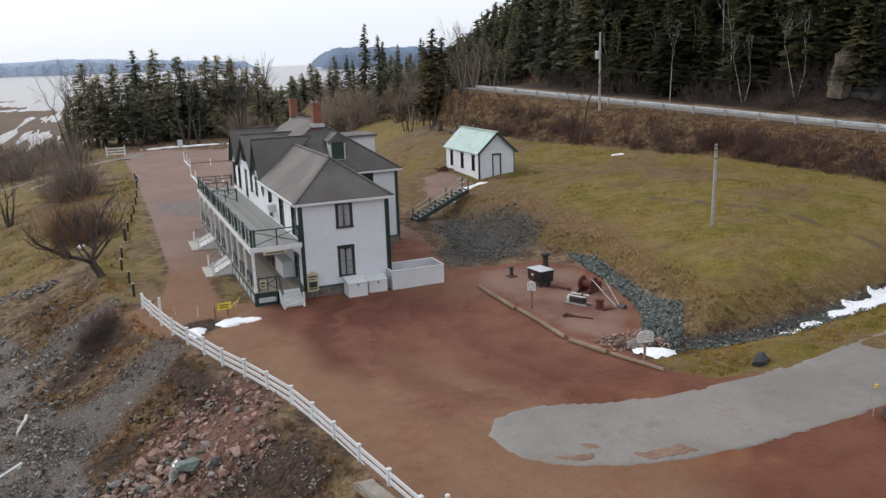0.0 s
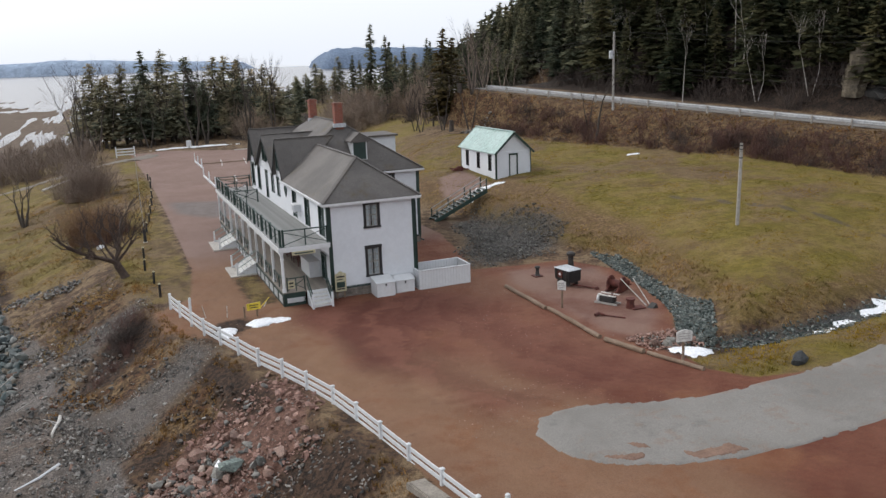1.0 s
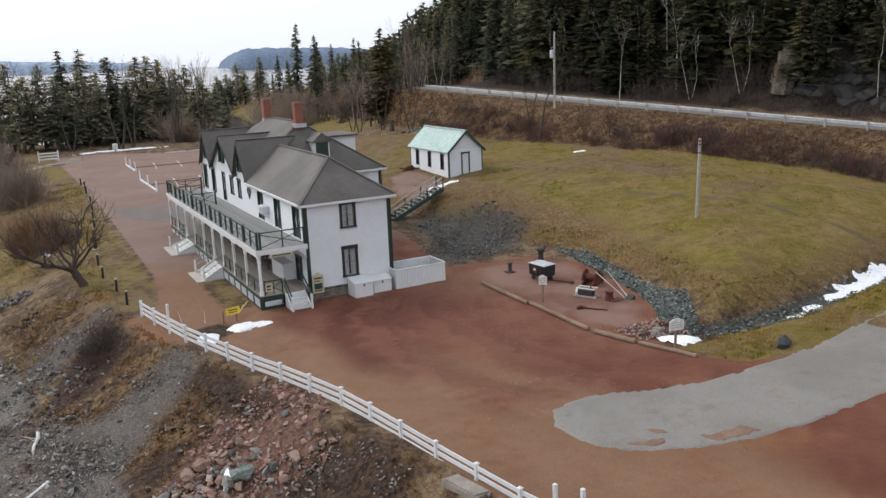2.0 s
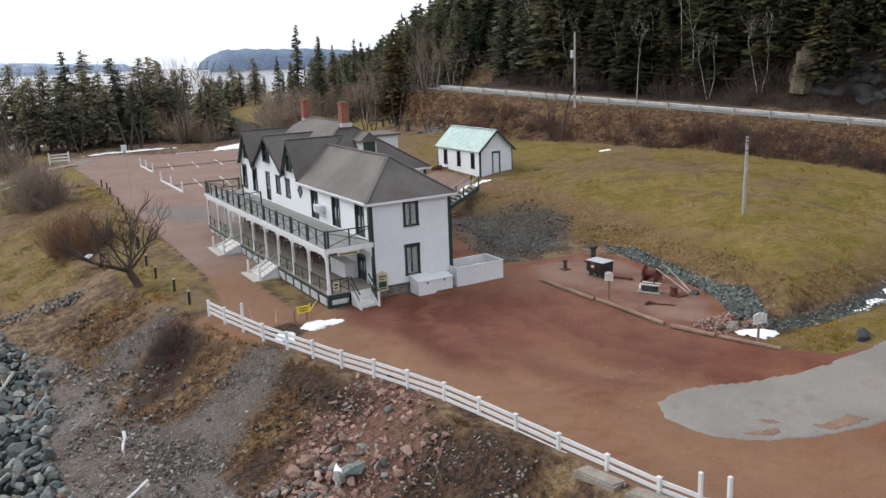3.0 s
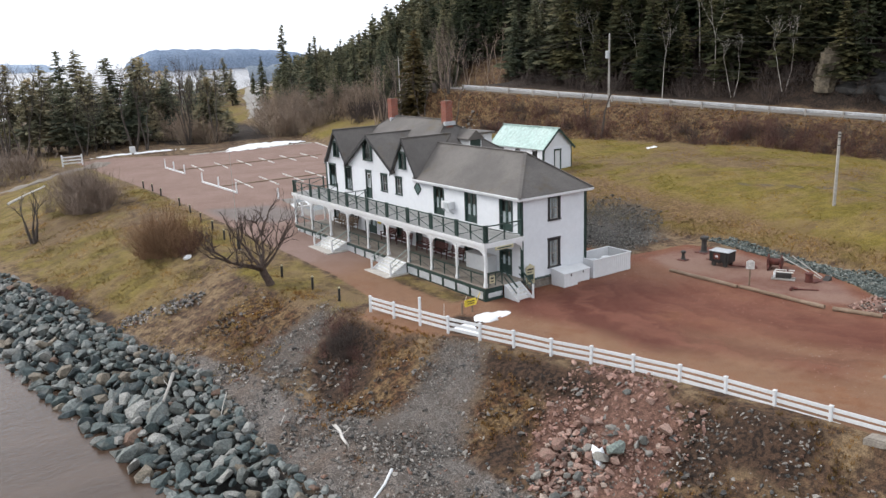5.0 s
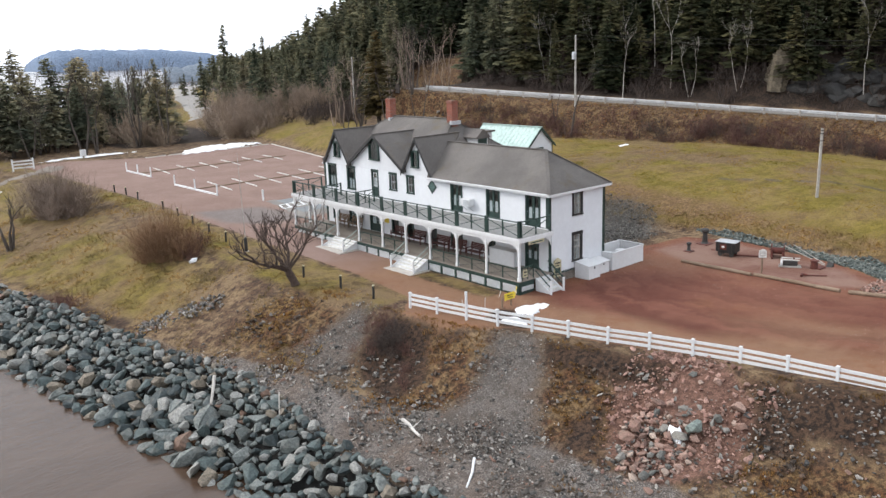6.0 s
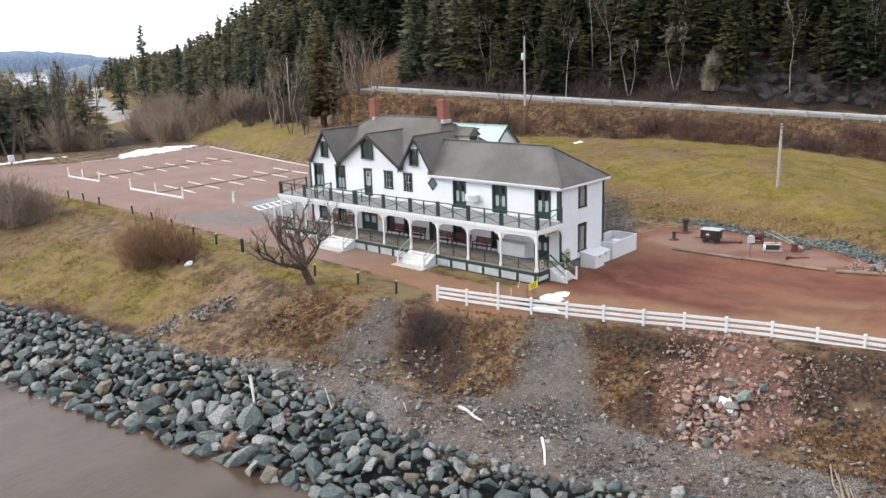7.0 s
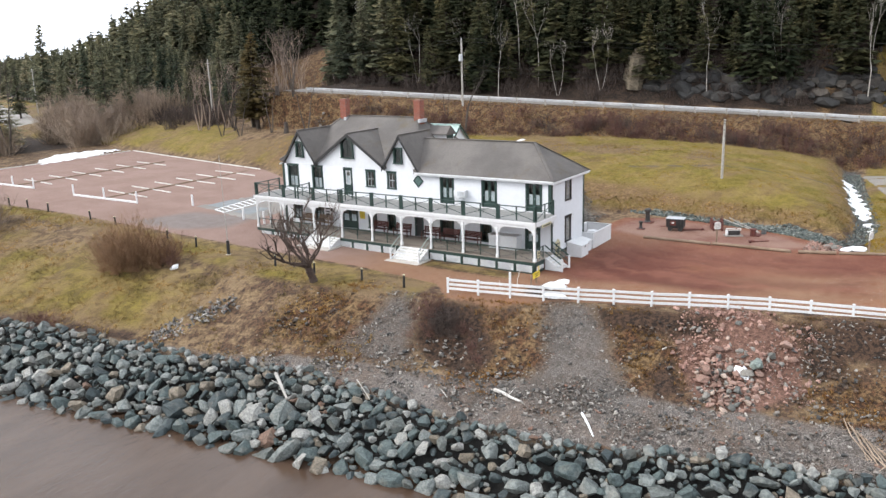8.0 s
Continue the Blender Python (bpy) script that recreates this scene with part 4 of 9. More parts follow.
def free_runs(a0, a1, z0, z1, holes):
    """Stretches of a wall's row that no opening cuts."""
    cuts = sorted((h[0], h[1]) for h in holes if h[2] < z1 - 1e-4 and h[3] > z0 + 1e-4)
    out, at = [], a0
    for b, c in cuts:
        if b > at:
            out.append((at, min(b, a1)))
        at = max(at, c)
    if at < a1:
        out.append((at, a1))
    return [r for r in out if r[1] - r[0] > 0.01]


def wall(name, owner, axis, at, outward, a0, a1, z0, z1, holes, thick=0.16):
    """An upright wall with openings that go through it, and clapboards on its outer face."""
    pm = plane_map(axis, at, outward)
    core = Shape()
    zs = sorted({z0, z1, *(h[2] for h in holes if z0 < h[2] < z1), *(h[3] for h in holes if z0 < h[3] < z1)})
    for za, zb in zip(zs[:-1], zs[1:]):
        for b, c in free_runs(a0, a1, za, zb, holes):
            block(core, pm, b, c, za, zb, -thick, -0.02)
    ob = part(name, core, M["clap"], owner)
    boards = Shape()
    pitch, z = 0.14, z0
    while z < z1 - 0.01:
        zt = min(z + pitch, z1)
        for b, c in free_runs(a0, a1, z, zt, holes):
            q = [pm(b, z, -0.02), pm(b, z, 0.032), pm(c, z, 0.032), pm(c, z, -0.02), pm(b, zt, -0.012), pm(b, zt, -0.004), pm(c, zt, -0.004), pm(c, zt, -0.012)]
            boards.add(q, [(0, 1, 2, 3), (1, 2, 6, 5), (0, 1, 5, 4), (2, 3, 7, 6)])
        z = zt
    part("siding", boards, M["clap"], ob)
    return ob


def glazing(pm, axis, outward, a0, a1, z0, z1, o):
    """A pane that faces outwards."""
    ring = [pm(a0, z0, o), pm(a1, z0, o), pm(a1, z1, o), pm(a0, z1, o)]
    if (axis == "y") == (outward < 0):
        ring.reverse()
    return Shape().add(ring, [(0, 1, 2, 3)]).mesh("pane", M["glass"])


def window(owner, axis, at, outward, a0, a1, z0, z1, frame_mat, cols=2, rows=2, trim=0.14, sash=M["white"], curtain=0.0, arch=False, name="window"):
    """A casing on the wall, a sash with glazing bars, one pane of glass and a curtain behind it."""
    pm = plane_map(axis, at, outward)
    f = Shape()
    if arch:
        n, mid, r = 10, (a0 + a1) / 2, (a1 - a0) / 2
        zc = z1 - r * 0.75
        for i in range(n):
            t0, t1 = math.pi * i / n, math.pi * (i + 1) / n
            ring = [(mid + r * math.cos(t0), zc + r * 0.75 * math.sin(t0)), (mid + r * math.cos(t1), zc + r * 0.75 * math.sin(t1)), (mid + (r - trim) * math.cos(t1), zc + (r * 0.75 - trim) * math.sin(t1)), (mid + (r - trim) * math.cos(t0), zc + (r * 0.75 - trim) * math.sin(t0))]
            f.prism([pm(a, z, 0.015) for a, z in ring], Vector(pm(0, 0, 0.055)) - Vector(pm(0, 0, 0.015)))
        top = zc
    else:
        top = z1
        block(f, pm, a0 - 0.02, a1 + 0.02, z1 - trim, z1 + 0.02, -0.1, 0.07)
    block(f, pm, a0, a0 + trim, z0 + trim * 0.6, top - (0 if arch else trim), -0.1, 0.05)
    block(f, pm, a1 - trim, a1, z0 + trim * 0.6, top - (0 if arch else trim), -0.1, 0.05)
    block(f, pm, a0 - 0.03, a1 + 0.03, z0, z0 + trim * 0.6, -0.1, 0.085)
    ob = part(name, f, frame_mat, owner)
    b0, b1, c0, c1 = a0 + trim, a1 - trim, z0 + trim * 0.6, z1 - trim
    s, e = Shape(), 0.045
    block(s, pm, b0, b0 + e, c0, c1, -0.09, -0.04)
    block(s, pm, b1 - e, b1, c0, c1, -0.09, -0.04)
    for k in range(rows + 1):
        z = c0 + (c1 - c0) * k / rows
        h = e if k in (0, rows) or (rows % 2 == 0 and k == rows // 2) else 0.025
        block(s, pm, b0 + e, b1 - e, max(c0, z - h / 2), min(c1, z + h / 2), -0.088, -0.042)
    for k in range(1, cols):
        a = b0 + (b1 - b0) * k / cols
        block(s, pm, a - 0.013, a + 0.013, c0 + e, c1 - e, -0.08, -0.05)
    part("sash", s, sash, ob, "")
    pane = part("pane", glazing(pm, axis, outward, b0, b1, c0, c1, -0.066), None, ob)
    pane.visible_shadow = False
    if curtain:
        c = Shape()
        n = 14
        for side in (0, 1):
            x0, x1 = (b0 + 0.01, (b0 + b1) / 2 - 0.05) if side == 0 else ((b0 + b1) / 2 + 0.05, b1 - 0.01)
            base = len(c.v)
            for k in range(n + 1):
                o = -0.1 - 0.015 * math.sin(k * 2.1)
                a = x0 + (x1 - x0) * k / n
                c.v += [pm(a, c0, o), pm(a, c0 + (c1 - c0) * curtain, o)]
            c.f += [(base + 2 * k, base + 2 * k + 2, base + 2 * k + 3, base + 2 * k + 1) for k in range(n)]
        part("curtain", c, M["curtain"], ob, "pale half curtains")
    return ob


def door(owner, axis, at, outward, a0, a1, z0, z1, leaf, glass=True, casing=M["green"], double=False, low=0.36, drape=(0.05, 0.6)):
    pm = plane_map(axis, at, outward)
    f, t = Shape(), 0.13
    block(f, pm, a0, a0 + t, z0, z1 - t, -0.1, 0.05)
    block(f, pm, a1 - t, a1, z0, z1 - t, -0.1, 0.05)
    block(f, pm, a0 - 0.02, a1 + 0.02, z1 - t, z1 + 0.02, -0.1, 0.065)
    ob = part("door", f, casing, owner)
    spans = [(a0 + t, a1 - t)] if not double else [(a0 + t, (a0 + a1) / 2 - 0.004), ((a0 + a1) / 2 + 0.004, a1 - t)]
    for b0, b1 in spans:
        s, st = Shape(), min(0.12, (b1 - b0) * 0.19)
        lo, hi = z0 + 0.01, z1 - t
        mid = lo + (hi - lo) * (low if glass else 0.5)
        block(s, pm, b0, b0 + st, lo, hi, -0.08, -0.03)
        block(s, pm, b1 - st, b1, lo, hi, -0.08, -0.03)
        for za, zb in ((lo, lo + st), (mid - st / 2, mid + st / 2), (hi - st, hi)):
            block(s, pm, b0 + st, b1 - st, za, zb, -0.08, -0.03)
        block(s, pm, b0 + st, b1 - st, lo + st, mid - st / 2, -0.07, -0.045)
        if not glass:
            block(s, pm, b0 + st, b1 - st, mid + st / 2, hi - st, -0.07, -0.045)
        lf = part("leaf", s, leaf, ob)
        if glass:
            part("pane", glazing(pm, axis, outward, b0 + st, b1 - st, mid, hi - st, -0.055), None, ob).visible_shadow = False
            c = Shape()
            block(c, pm, b0 + st + 0.02, b1 - st - 0.02, mid + (hi - mid) * drape[0], mid + (hi - mid) * drape[1], -0.085, -0.075)
            part("curtain", c, M["curtain"], ob, "pale curtain behind the glass")
        k = Shape()
        p = Vector(pm(b1 - st / 2, lo + 0.95, 0))
        k.tube(pm(b1 - st / 2, lo + 0.95, -0.03), pm(b1 - st / 2, lo + 0.95, 0.02), 0.025, n=8)
        part("door_handle", k, M["metal"], ob, "small metal knob")
    return ob


def slab(s, pts, thick):
    """A roof plane of some thickness under its outline."""
    return s.prism([Vector(p) for p in pts], (0, 0, -thick))


WX, SY = 10.75, 47.75                    # west and south faces
EAVE = 6.62
house = thing("house", (14, 60, 0.5), "long white clapboard inn with dark green trim and two-level porch", "house")

# openings in the western face: along, along, low, high
UPPER_DOORS = [(56.0, 57.3, 4.27, 6.52), (52.2, 53.55, 4.27, 6.52), (48.45, 49.8, 4.27, 6.52)]
UPPER_WINDOWS = [(72.15, 73.45, 4.6, 6.62), (69.35, 70.6, 4.6, 6.62), (63.65, 64.65, 5.1, 6.55), (61.5, 62.45, 5.08, 6.53)]
LOWER_WINDOWS = [(72.0, 73.05, 1.75, 3.2), (69.5, 70.55, 1.75, 3.2), (63.7, 64.6, 1.6, 3.08), (61.75, 62.6, 1.6, 3.05), (56.1, 57.4, 1.6, 3.1), (52.7, 53.7, 1.6, 3.05)]
PORCH_DOORS = [(65.7, 67.55, 1.4, 3.15), (59.0, 59.85, 1.4, 3.1), (48.6, 49.85, 1.4, 3.12)]
DECK_DOOR = (66.1, 67.05, 4.27, 6.6)
DIAMOND = (59.34, 5.92, 0.5, 0.54)
west_holes = UPPER_DOORS + UPPER_WINDOWS + LOWER_WINDOWS + PORCH_DOORS + [DECK_DOOR]
wall("wall_west", house, "y", WX, -1, SY, 74.05, 1.15, 6.62, west_holes)
SOUTH_WINDOWS = [(13.07, 14.17, 4.78, 6.46), (13.05, 14.15, 1.62, 3.63)]
wall("wall_south", house, "x", SY, -1, WX + 0.16, 16.5, 1.15, 6.62, SOUTH_WINDOWS)
wall("wall_east", house, "y", 16.5, 1, SY + 0.16, 59.8, 1.15, 6.62, [])
MAIN_SOUTH = [(18.3, 19.5, 4.8, 6.38)]
wall("wall_south", house, "x", 59.8, -1, 16.5, 21.5, 1.15, 6.62, MAIN_SOUTH)
wall("wall_east", house, "y", 21.5, 1, 59.96, 74.05, 1.15, 6.62, [])
wall("wall_north", house, "x", 74.05, 1, WX + 0.16, 21.34, 1.15, 6.62, [])

# floors inside, so that the rooms are closed and dark
inner = Shape()
inner.box(WX + 0.2, SY + 0.2, 1.2, 16.3, 73.8, 1.3).box(WX + 0.2, SY + 0.2, 3.85, 16.3, 73.8, 4.05).box(16.3, 60.0, 3.85, 21.3, 73.8, 4.05).box(13.4, SY + 0.2, 1.3, 13.5, 73.8, 6.5)
part("inner_floor", inner, M["porch"], house)
roomlining = Shape()
roomlining.box(WX + 0.2, SY + 0.2, 6.5, 16.3, 73.8, 6.6).box(16.3, 60.0, 6.5, 21.3, 73.8, 6.6)
part("inner_ceiling", roomlining, M["white"], house)

# foundation of rubble stones
found = Shape()
found.box(WX + 0.03, SY + 0.03, 0.2, 16.47, 59.8, 1.15).box(WX + 0.03, 59.83, 0.2, 21.47, 74.02, 1.15)
foundation = part("foundation", found, M["stone_wall"], house, "rough rubble stone footing")
rr = random.Random(5)
xx = 10.95
while xx < 16.3:
    zz = 0.42
    ln = rr.uniform(0.25, 0.5)
    while zz < 1.05:
        hh = rr.uniform(0.14, 0.26)
        st = Shape().soft(xx, SY - 0.03 - rr.uniform(0, 0.03), zz, xx + ln - 0.02, SY + 0.1, min(zz + hh - 0.02, 1.06), 0.03)
        part("stone", st, M["stone_wall"], foundation)
        zz += hh
    xx += ln
belt = Shape()
belt.box(WX, SY - 0.03, 1.06, 16.53, SY + 0.02, 1.2).box(16.48, SY, 1.06, 16.53, 59.7, 1.2).box(16.5, 59.77, 1.06, 21.53, 59.82, 1.2).box(21.48, 59.8, 1.06, 21.53, 74, 1.2)
part("water_table", belt, M["green"], house)

# corner boards
for x, y, z0, z1 in ((WX + 0.1, SY - 0.02, 1.2, 6.5), (16.44, SY - 0.02, 1.2, 6.45), (21.4, 59.78, 1.2, 6.45)):
    part("corner_board", Shape().box(x - 0.12, y - 0.02, z0, x + 0.12, y + 0.03, z1), M["green"], house)
part("corner_board", Shape().box(WX - 0.04, SY - 0.04, 4.25, WX, SY + 0.22, 6.5), M["green"], house)
part("corner_board", Shape().box(WX - 0.04, 73.82, 1.4, WX, 74.09, 6.6), M["green"], house)
part("corner_board", Shape().box(21.5, 59.76, 1.2, 21.54, 60.0, 6.45), M["green"], house)
part("corner_board", Shape().box(16.5, SY - 0.04, 1.2, 16.54, SY + 0.2, 6.45), M["green"], house)
for x, y in ((16.62, SY + 0.12), (21.62, 60.2)):
    part("downpipe", Shape().tube((x, y, 0.7), (x, y, 6.4), 0.045, n=8).tube((x, y, 0.75), (x + 0.25, y - 0.15, 0.62), 0.045, n=8), M["green"], house)

for a0, a1, z0, z1 in UPPER_DOORS:
    door(house, "y", WX, -1, a0, a1, z0, z1, M["green"], True, M["green"], True, 0.2, (0.06, 0.5))
for i, (a0, a1, z0, z1) in enumerate(UPPER_WINDOWS):
    window(house, "y", WX, -1, a0, a1, z0, z1, M["green"], 2, 2, 0.15, M["green"] if i < 2 else M["white"], 0.5 if i < 2 else 0.0)
for i, (a0, a1, z0, z1) in enumerate(LOWER_WINDOWS):
    window(house, "y", WX, -1, a0, a1, z0, z1, M["green"], 2, 2, 0.14, M["green"], 0.0 if i > 1 else 0.6)
door(house, "y", WX, -1, *PORCH_DOORS[0], M["green"], True, M["green"], True)
door(house, "y", WX, -1, *PORCH_DOORS[1], M["black"], False)
door(house, "y", WX, -1, *PORCH_DOORS[2], M["green"], True, M["green"], True)
deck_door = door(house, "y", WX, -1, *DECK_DOOR, M["green"], True)
pm = plane_map("y", WX, -1)
da, db, dz0, dz1 = DECK_DOOR[0] + 0.23, DECK_DOOR[1] - 0.23, DECK_DOOR[2] + 0.95, DECK_DOOR[3] - 0.26
bead = Shape()
for a0, a1, z0, z1 in ((da, da + 0.06, dz0, dz1), (db - 0.06, db, dz0, dz1), (da + 0.06, db - 0.06, dz0, dz0 + 0.06), (da + 0.06, db - 0.06, dz1 - 0.06, dz1)):
    block(bead, pm, a0, a1, z0, z1, -0.03, -0.012)
part("glazing_bead", bead, M["white"], deck_door, "white bead round the door's glass")
for a0, a1, z0, z1 in SOUTH_WINDOWS:
    window(house, "x", SY, -1, a0, a1, z0, z1, M["black"], 3, 4, 0.17, M["concrete"], 0.95)
window(house, "x", 59.8, -1, *MAIN_SOUTH[0], M["black"], 2, 2, 0.15, M["black"])

# diamond light in the western face
dy, dz, ha, hz = DIAMOND
pm = plane_map("y", WX, -1)
s = Shape()
outer = [(dy - ha, dz), (dy, dz - hz), (dy + ha, dz), (dy, dz + hz)]
for i in range(4):
    (a, b), (c, d) = outer[i], outer[(i + 1) % 4]
    k = 0.74
    s.prism([pm(a, b, 0.02), pm(c, d, 0.02), pm(dy + (c - dy) * k, dz + (d - dz) * k, 0.02), pm(dy + (a - dy) * k, dz + (b - dz) * k, 0.02)], (-0.05, 0, 0))
diamond = part("diamond_window", s, M["green"], house)
part("pane", Shape().prism([pm(dy + (a - dy) * 0.74, dz + (b - dz) * 0.74, 0.03) for a, b in outer], (-0.01, 0, 0)), M["leaded"], diamond)

# ---- roofs ----
RZ, MZ = 8.98, 10.42
T = 0.16


def roof_part(planes, name="roof"):
    s = Shape()
    for p in planes:
        slab(s, p, T)
    return part(name, s, M["shingle"], house)


wing_e = [(10.4, 47.4, EAVE), (16.85, 47.4, EAVE), (16.85, 60.2, EAVE), (10.4, 59.55, EAVE)]
ra, rb = (13.62, 50.5, RZ), (13.62, 62.2, RZ)
wing_roof = roof_part([[wing_e[0], wing_e[1], ra], [wing_e[1], (16.85, 62.0, EAVE), rb, ra], [ra, rb, (12.2, 61.0, 7.92), (10.4, 59.55, EAVE), wing_e[0]]])
me_ = [(10.8, 59.45, 6.9), (21.85, 59.45, EAVE), (21.85, 74.4, EAVE), (10.8, 74.4, 6.9)]
ma, mb = (16.1, 63.0, MZ), (16.1, 71.0, MZ)
main_roof = roof_part([[me_[0], me_[1], ma], [me_[1], me_[2], mb, ma], [me_[2], me_[3], mb], [me_[3], me_[0], ma, mb]])
for a, b, owner in ((wing_e[0], ra, wing_roof), (wing_e[1], ra, wing_roof), (ra, rb, wing_roof), (me_[0], ma, main_roof), (me_[1], ma, main_roof), (ma, mb, main_roof), (mb, me_[2], main_roof), (mb, me_[3], main_roof)):
    part("ridge_cap", Shape().beam(Vector(a) + Vector((0, 0, 0.02)), Vector(b) + Vector((0, 0, 0.02)), 0.22, 0.05), M["shingle"], owner)

# white fascia and soffit under the eaves
for a, b in (((10.38, 47.38), (16.87, 47.38)), ((10.38, 47.38), (10.38, 59.5)), ((16.87, 47.38), (16.87, 59.4)), ((16.9, 59.43), (21.87, 59.43)), ((21.87, 59.43), (21.87, 74.42)), ((21.87, 74.42), (10.75, 74.42))):
    part("fascia", Shape().beam((*a, EAVE - 0.09), (*b, EAVE - 0.09), 0.05, 0.13), M["white"], house)
soff = Shape().box(10.4, 47.4, 6.42, 16.85, 47.74, 6.46).box(10.4, 47.74, 6.42, 10.73, 59.5, 6.46).box(16.52, 47.74, 6.42, 16.85, 59.4, 6.46).box(16.9, 59.45, 6.42, 21.85, 59.78, 6.46).box(21.52, 59.78, 6.42, 21.85, 74.4, 6.46)
part("soffit", soff, M["white"], house)
part("gutter", Shape().beam((10.33, 47.4, EAVE - 0.02), (10.33, 59.4, EAVE - 0.02), 0.1, 0.09), M["white"], house)

# three gables in the western front
GABLES = [(71.78, 1.8, 9.58), (66.27, 3.7, 9.5), (60.98, 1.7, 9.54)]
LOWZ = 6.98
for k, (yc, hw, zp) in enumerate(GABLES):
    s = Shape()
    slope = (zp - LOWZ) / hw
    for sg in (-1, 1):
        edge = (yc + sg * (hw + 0.12), LOWZ - 0.12 * slope)
        s.prism([(10.45, edge[0], edge[1]), (10.45, yc, zp), (15.1, yc, zp), (11.4, edge[0], edge[1])], (0, 0, -T))
    g = part("gable_roof", s, M["shingle"], house, "mossy shingled gable roof" if k == 0 else "")
    part("ridge_cap", Shape().beam((10.45, yc, zp + 0.02), (15.0, yc, zp + 0.02), 0.2, 0.05), M["shingle"], g)
    for sg in (-1, 1):
        b = Shape()
        b.prism([(10.42, yc, zp - 0.03), (10.42, yc + sg * (hw + 0.12), LOWZ - 0.12 * slope - 0.03), (10.42, yc + sg * (hw + 0.12), LOWZ - 0.12 * slope - 0.3), (10.42, yc, zp - 0.3)], (0.06, 0, 0))
        part("bargeboard", b, M["black"], g, "dark verge board")
    face = Shape()
    face.prism([(WX - 0.01, yc - hw, 6.6), (WX - 0.01, yc + hw, 6.6), (WX - 0.01, yc + hw, LOWZ - 0.1), (WX - 0.01, yc, zp - 0.1), (WX - 0.01, yc - hw, LOWZ - 0.1)], (0.12, 0, 0))
    part("gable_wall", face, M["clap"], house)
GABLE_WINDOWS = [(71.4, 72.24, 7.24, 8.6), (65.8, 67.12, 7.38, 9.08), (60.8, 61.65, 7.18, 8.5)]
for k, (a0, a1, z0, z1) in enumerate(GABLE_WINDOWS):
    w = window(house, "y", WX - 0.12, -1, a0, a1, z0, z1, M["green"], 2 if k == 1 else 1, 2, 0.13, M["green"], 0.0, arch=(k == 1))
    # added black sheet on the solid gable imitates an unlit room behind
    part("backing", Shape().box(WX - 0.02, a0 + 0.1, z0 + 0.05, WX - 0.012, a1 - 0.1, z1 - 0.1), M["black"], w)
    if k != 1:
        m0 = (a0 + a1) / 2
        part("gable_trim", Shape().prism([(WX - 0.05, m0 - 0.36, z1 + 0.02), (WX - 0.05, m0 + 0.36, z1 + 0.02), (WX - 0.05, m0, z1 + 0.52)], (0.03, 0, 0)), M["white"], w)

# dormers
dorm = Shape()
dorm.box(16.3, 60.25, 7.3, 17.5, 62.6, 9.05)
d1 = part("dormer", dorm, M["white"], house, "small dormer with white cheeks")
part("dormer_roof", Shape().prism([(16.12, 60.1, 9.03), (16.9, 60.1, 9.68), (17.68, 60.1, 9.03), (17.68, 60.1, 8.93), (16.12, 60.1, 8.93)], (0, 2.5, 0)), M["shingle"], d1)
part("louvre", Shape().prism([(16.4, 60.22, 7.6), (17.4, 60.22, 7.6), (17.4, 60.22, 8.95), (16.9, 60.22, 9.4), (16.4, 60.22, 8.95)], (0, 0.03, 0)), M["green"], d1, "dark green louvred front")
d2 = part("dormer", Shape().box(18.6, 63.2, 7.4, 20.9, 66.4, 8.95), M["white"], house, "boxy white dormer with a flat dark roof")
part("dormer_roof", Shape().box(17.9, 63.0, 8.95, 21.1, 66.6, 9.1), M["shingle"], d2)

for y in (62.75, 70.9):
    c = part("chimney", Shape().box(15.7, y - 0.32, 9.7, 16.34, y + 0.32, 11.75), M["brick"], house, "red brick chimney")
    part("chimney_cap", Shape().box(15.65, y - 0.37, 11.75, 16.39, y + 0.37, 11.85).box(15.74, y - 0.28, 11.85, 16.3, y + 0.28, 11.93), M["brick"], c)
    part("flashing", Shape().box(15.52, y - 0.46, 10.0, 16.52, y - 0.2, 10.3), M["metal"], c)

# ---- porch and deck ----
PX, PZ, DZ = 7.72, 1.4, 4.24
PORCH_N = 74.6
porch_floor = part("porch_floor", Shape().box(PX - 0.08, 47.5, PZ - 0.12, WX - 0.04, PORCH_N - 0.05, PZ - 0.05), M["porch"], house, "worn grey-brown floorboards")
deck_floor = part("deck_floor", Shape().box(PX - 0.1, 47.45, DZ - 0.19, WX - 0.04, PORCH_N - 0.05, DZ - 0.06), M["deck"], house, "weathered grey upper deck")
for owner, x0, z, wd, mt in ((porch_floor, PX - 0.12, PZ, 0.19, M["porch"]), (deck_floor, PX - 0.15, DZ, 0.24, M["deck"])):
    board = fix(Shape().soft(x0, 0, z - 0.05, WX - 0.02, wd - 0.008, z, 0.006).mesh("board", mt))
    y = 47.42
    while y < PORCH_N - wd:
        part("board", board, None, owner).location = (0, y, R.uniform(-0.003, 0.003))
        y += wd
part("porch_ceiling", Shape().box(PX, 47.5, DZ - 0.26, WX - 0.02, PORCH_N - 0.1, DZ - 0.2), M["white"], house)
part("deck_fascia", Shape().box(PX - 0.2, 47.32, DZ - 0.25, PX - 0.14, PORCH_N + 0.08, DZ - 0.02), M["white"], house)
part("deck_fascia", Shape().box(PX - 0.2, 47.3, DZ - 0.3, WX - 0.02, 47.38, DZ - 0.02), M["white"], house)
part("deck_fascia", Shape().box(PX - 0.2, PORCH_N + 0.01, DZ - 0.3, WX - 0.02, PORCH_N + 0.08, DZ - 0.02), M["white"], house)
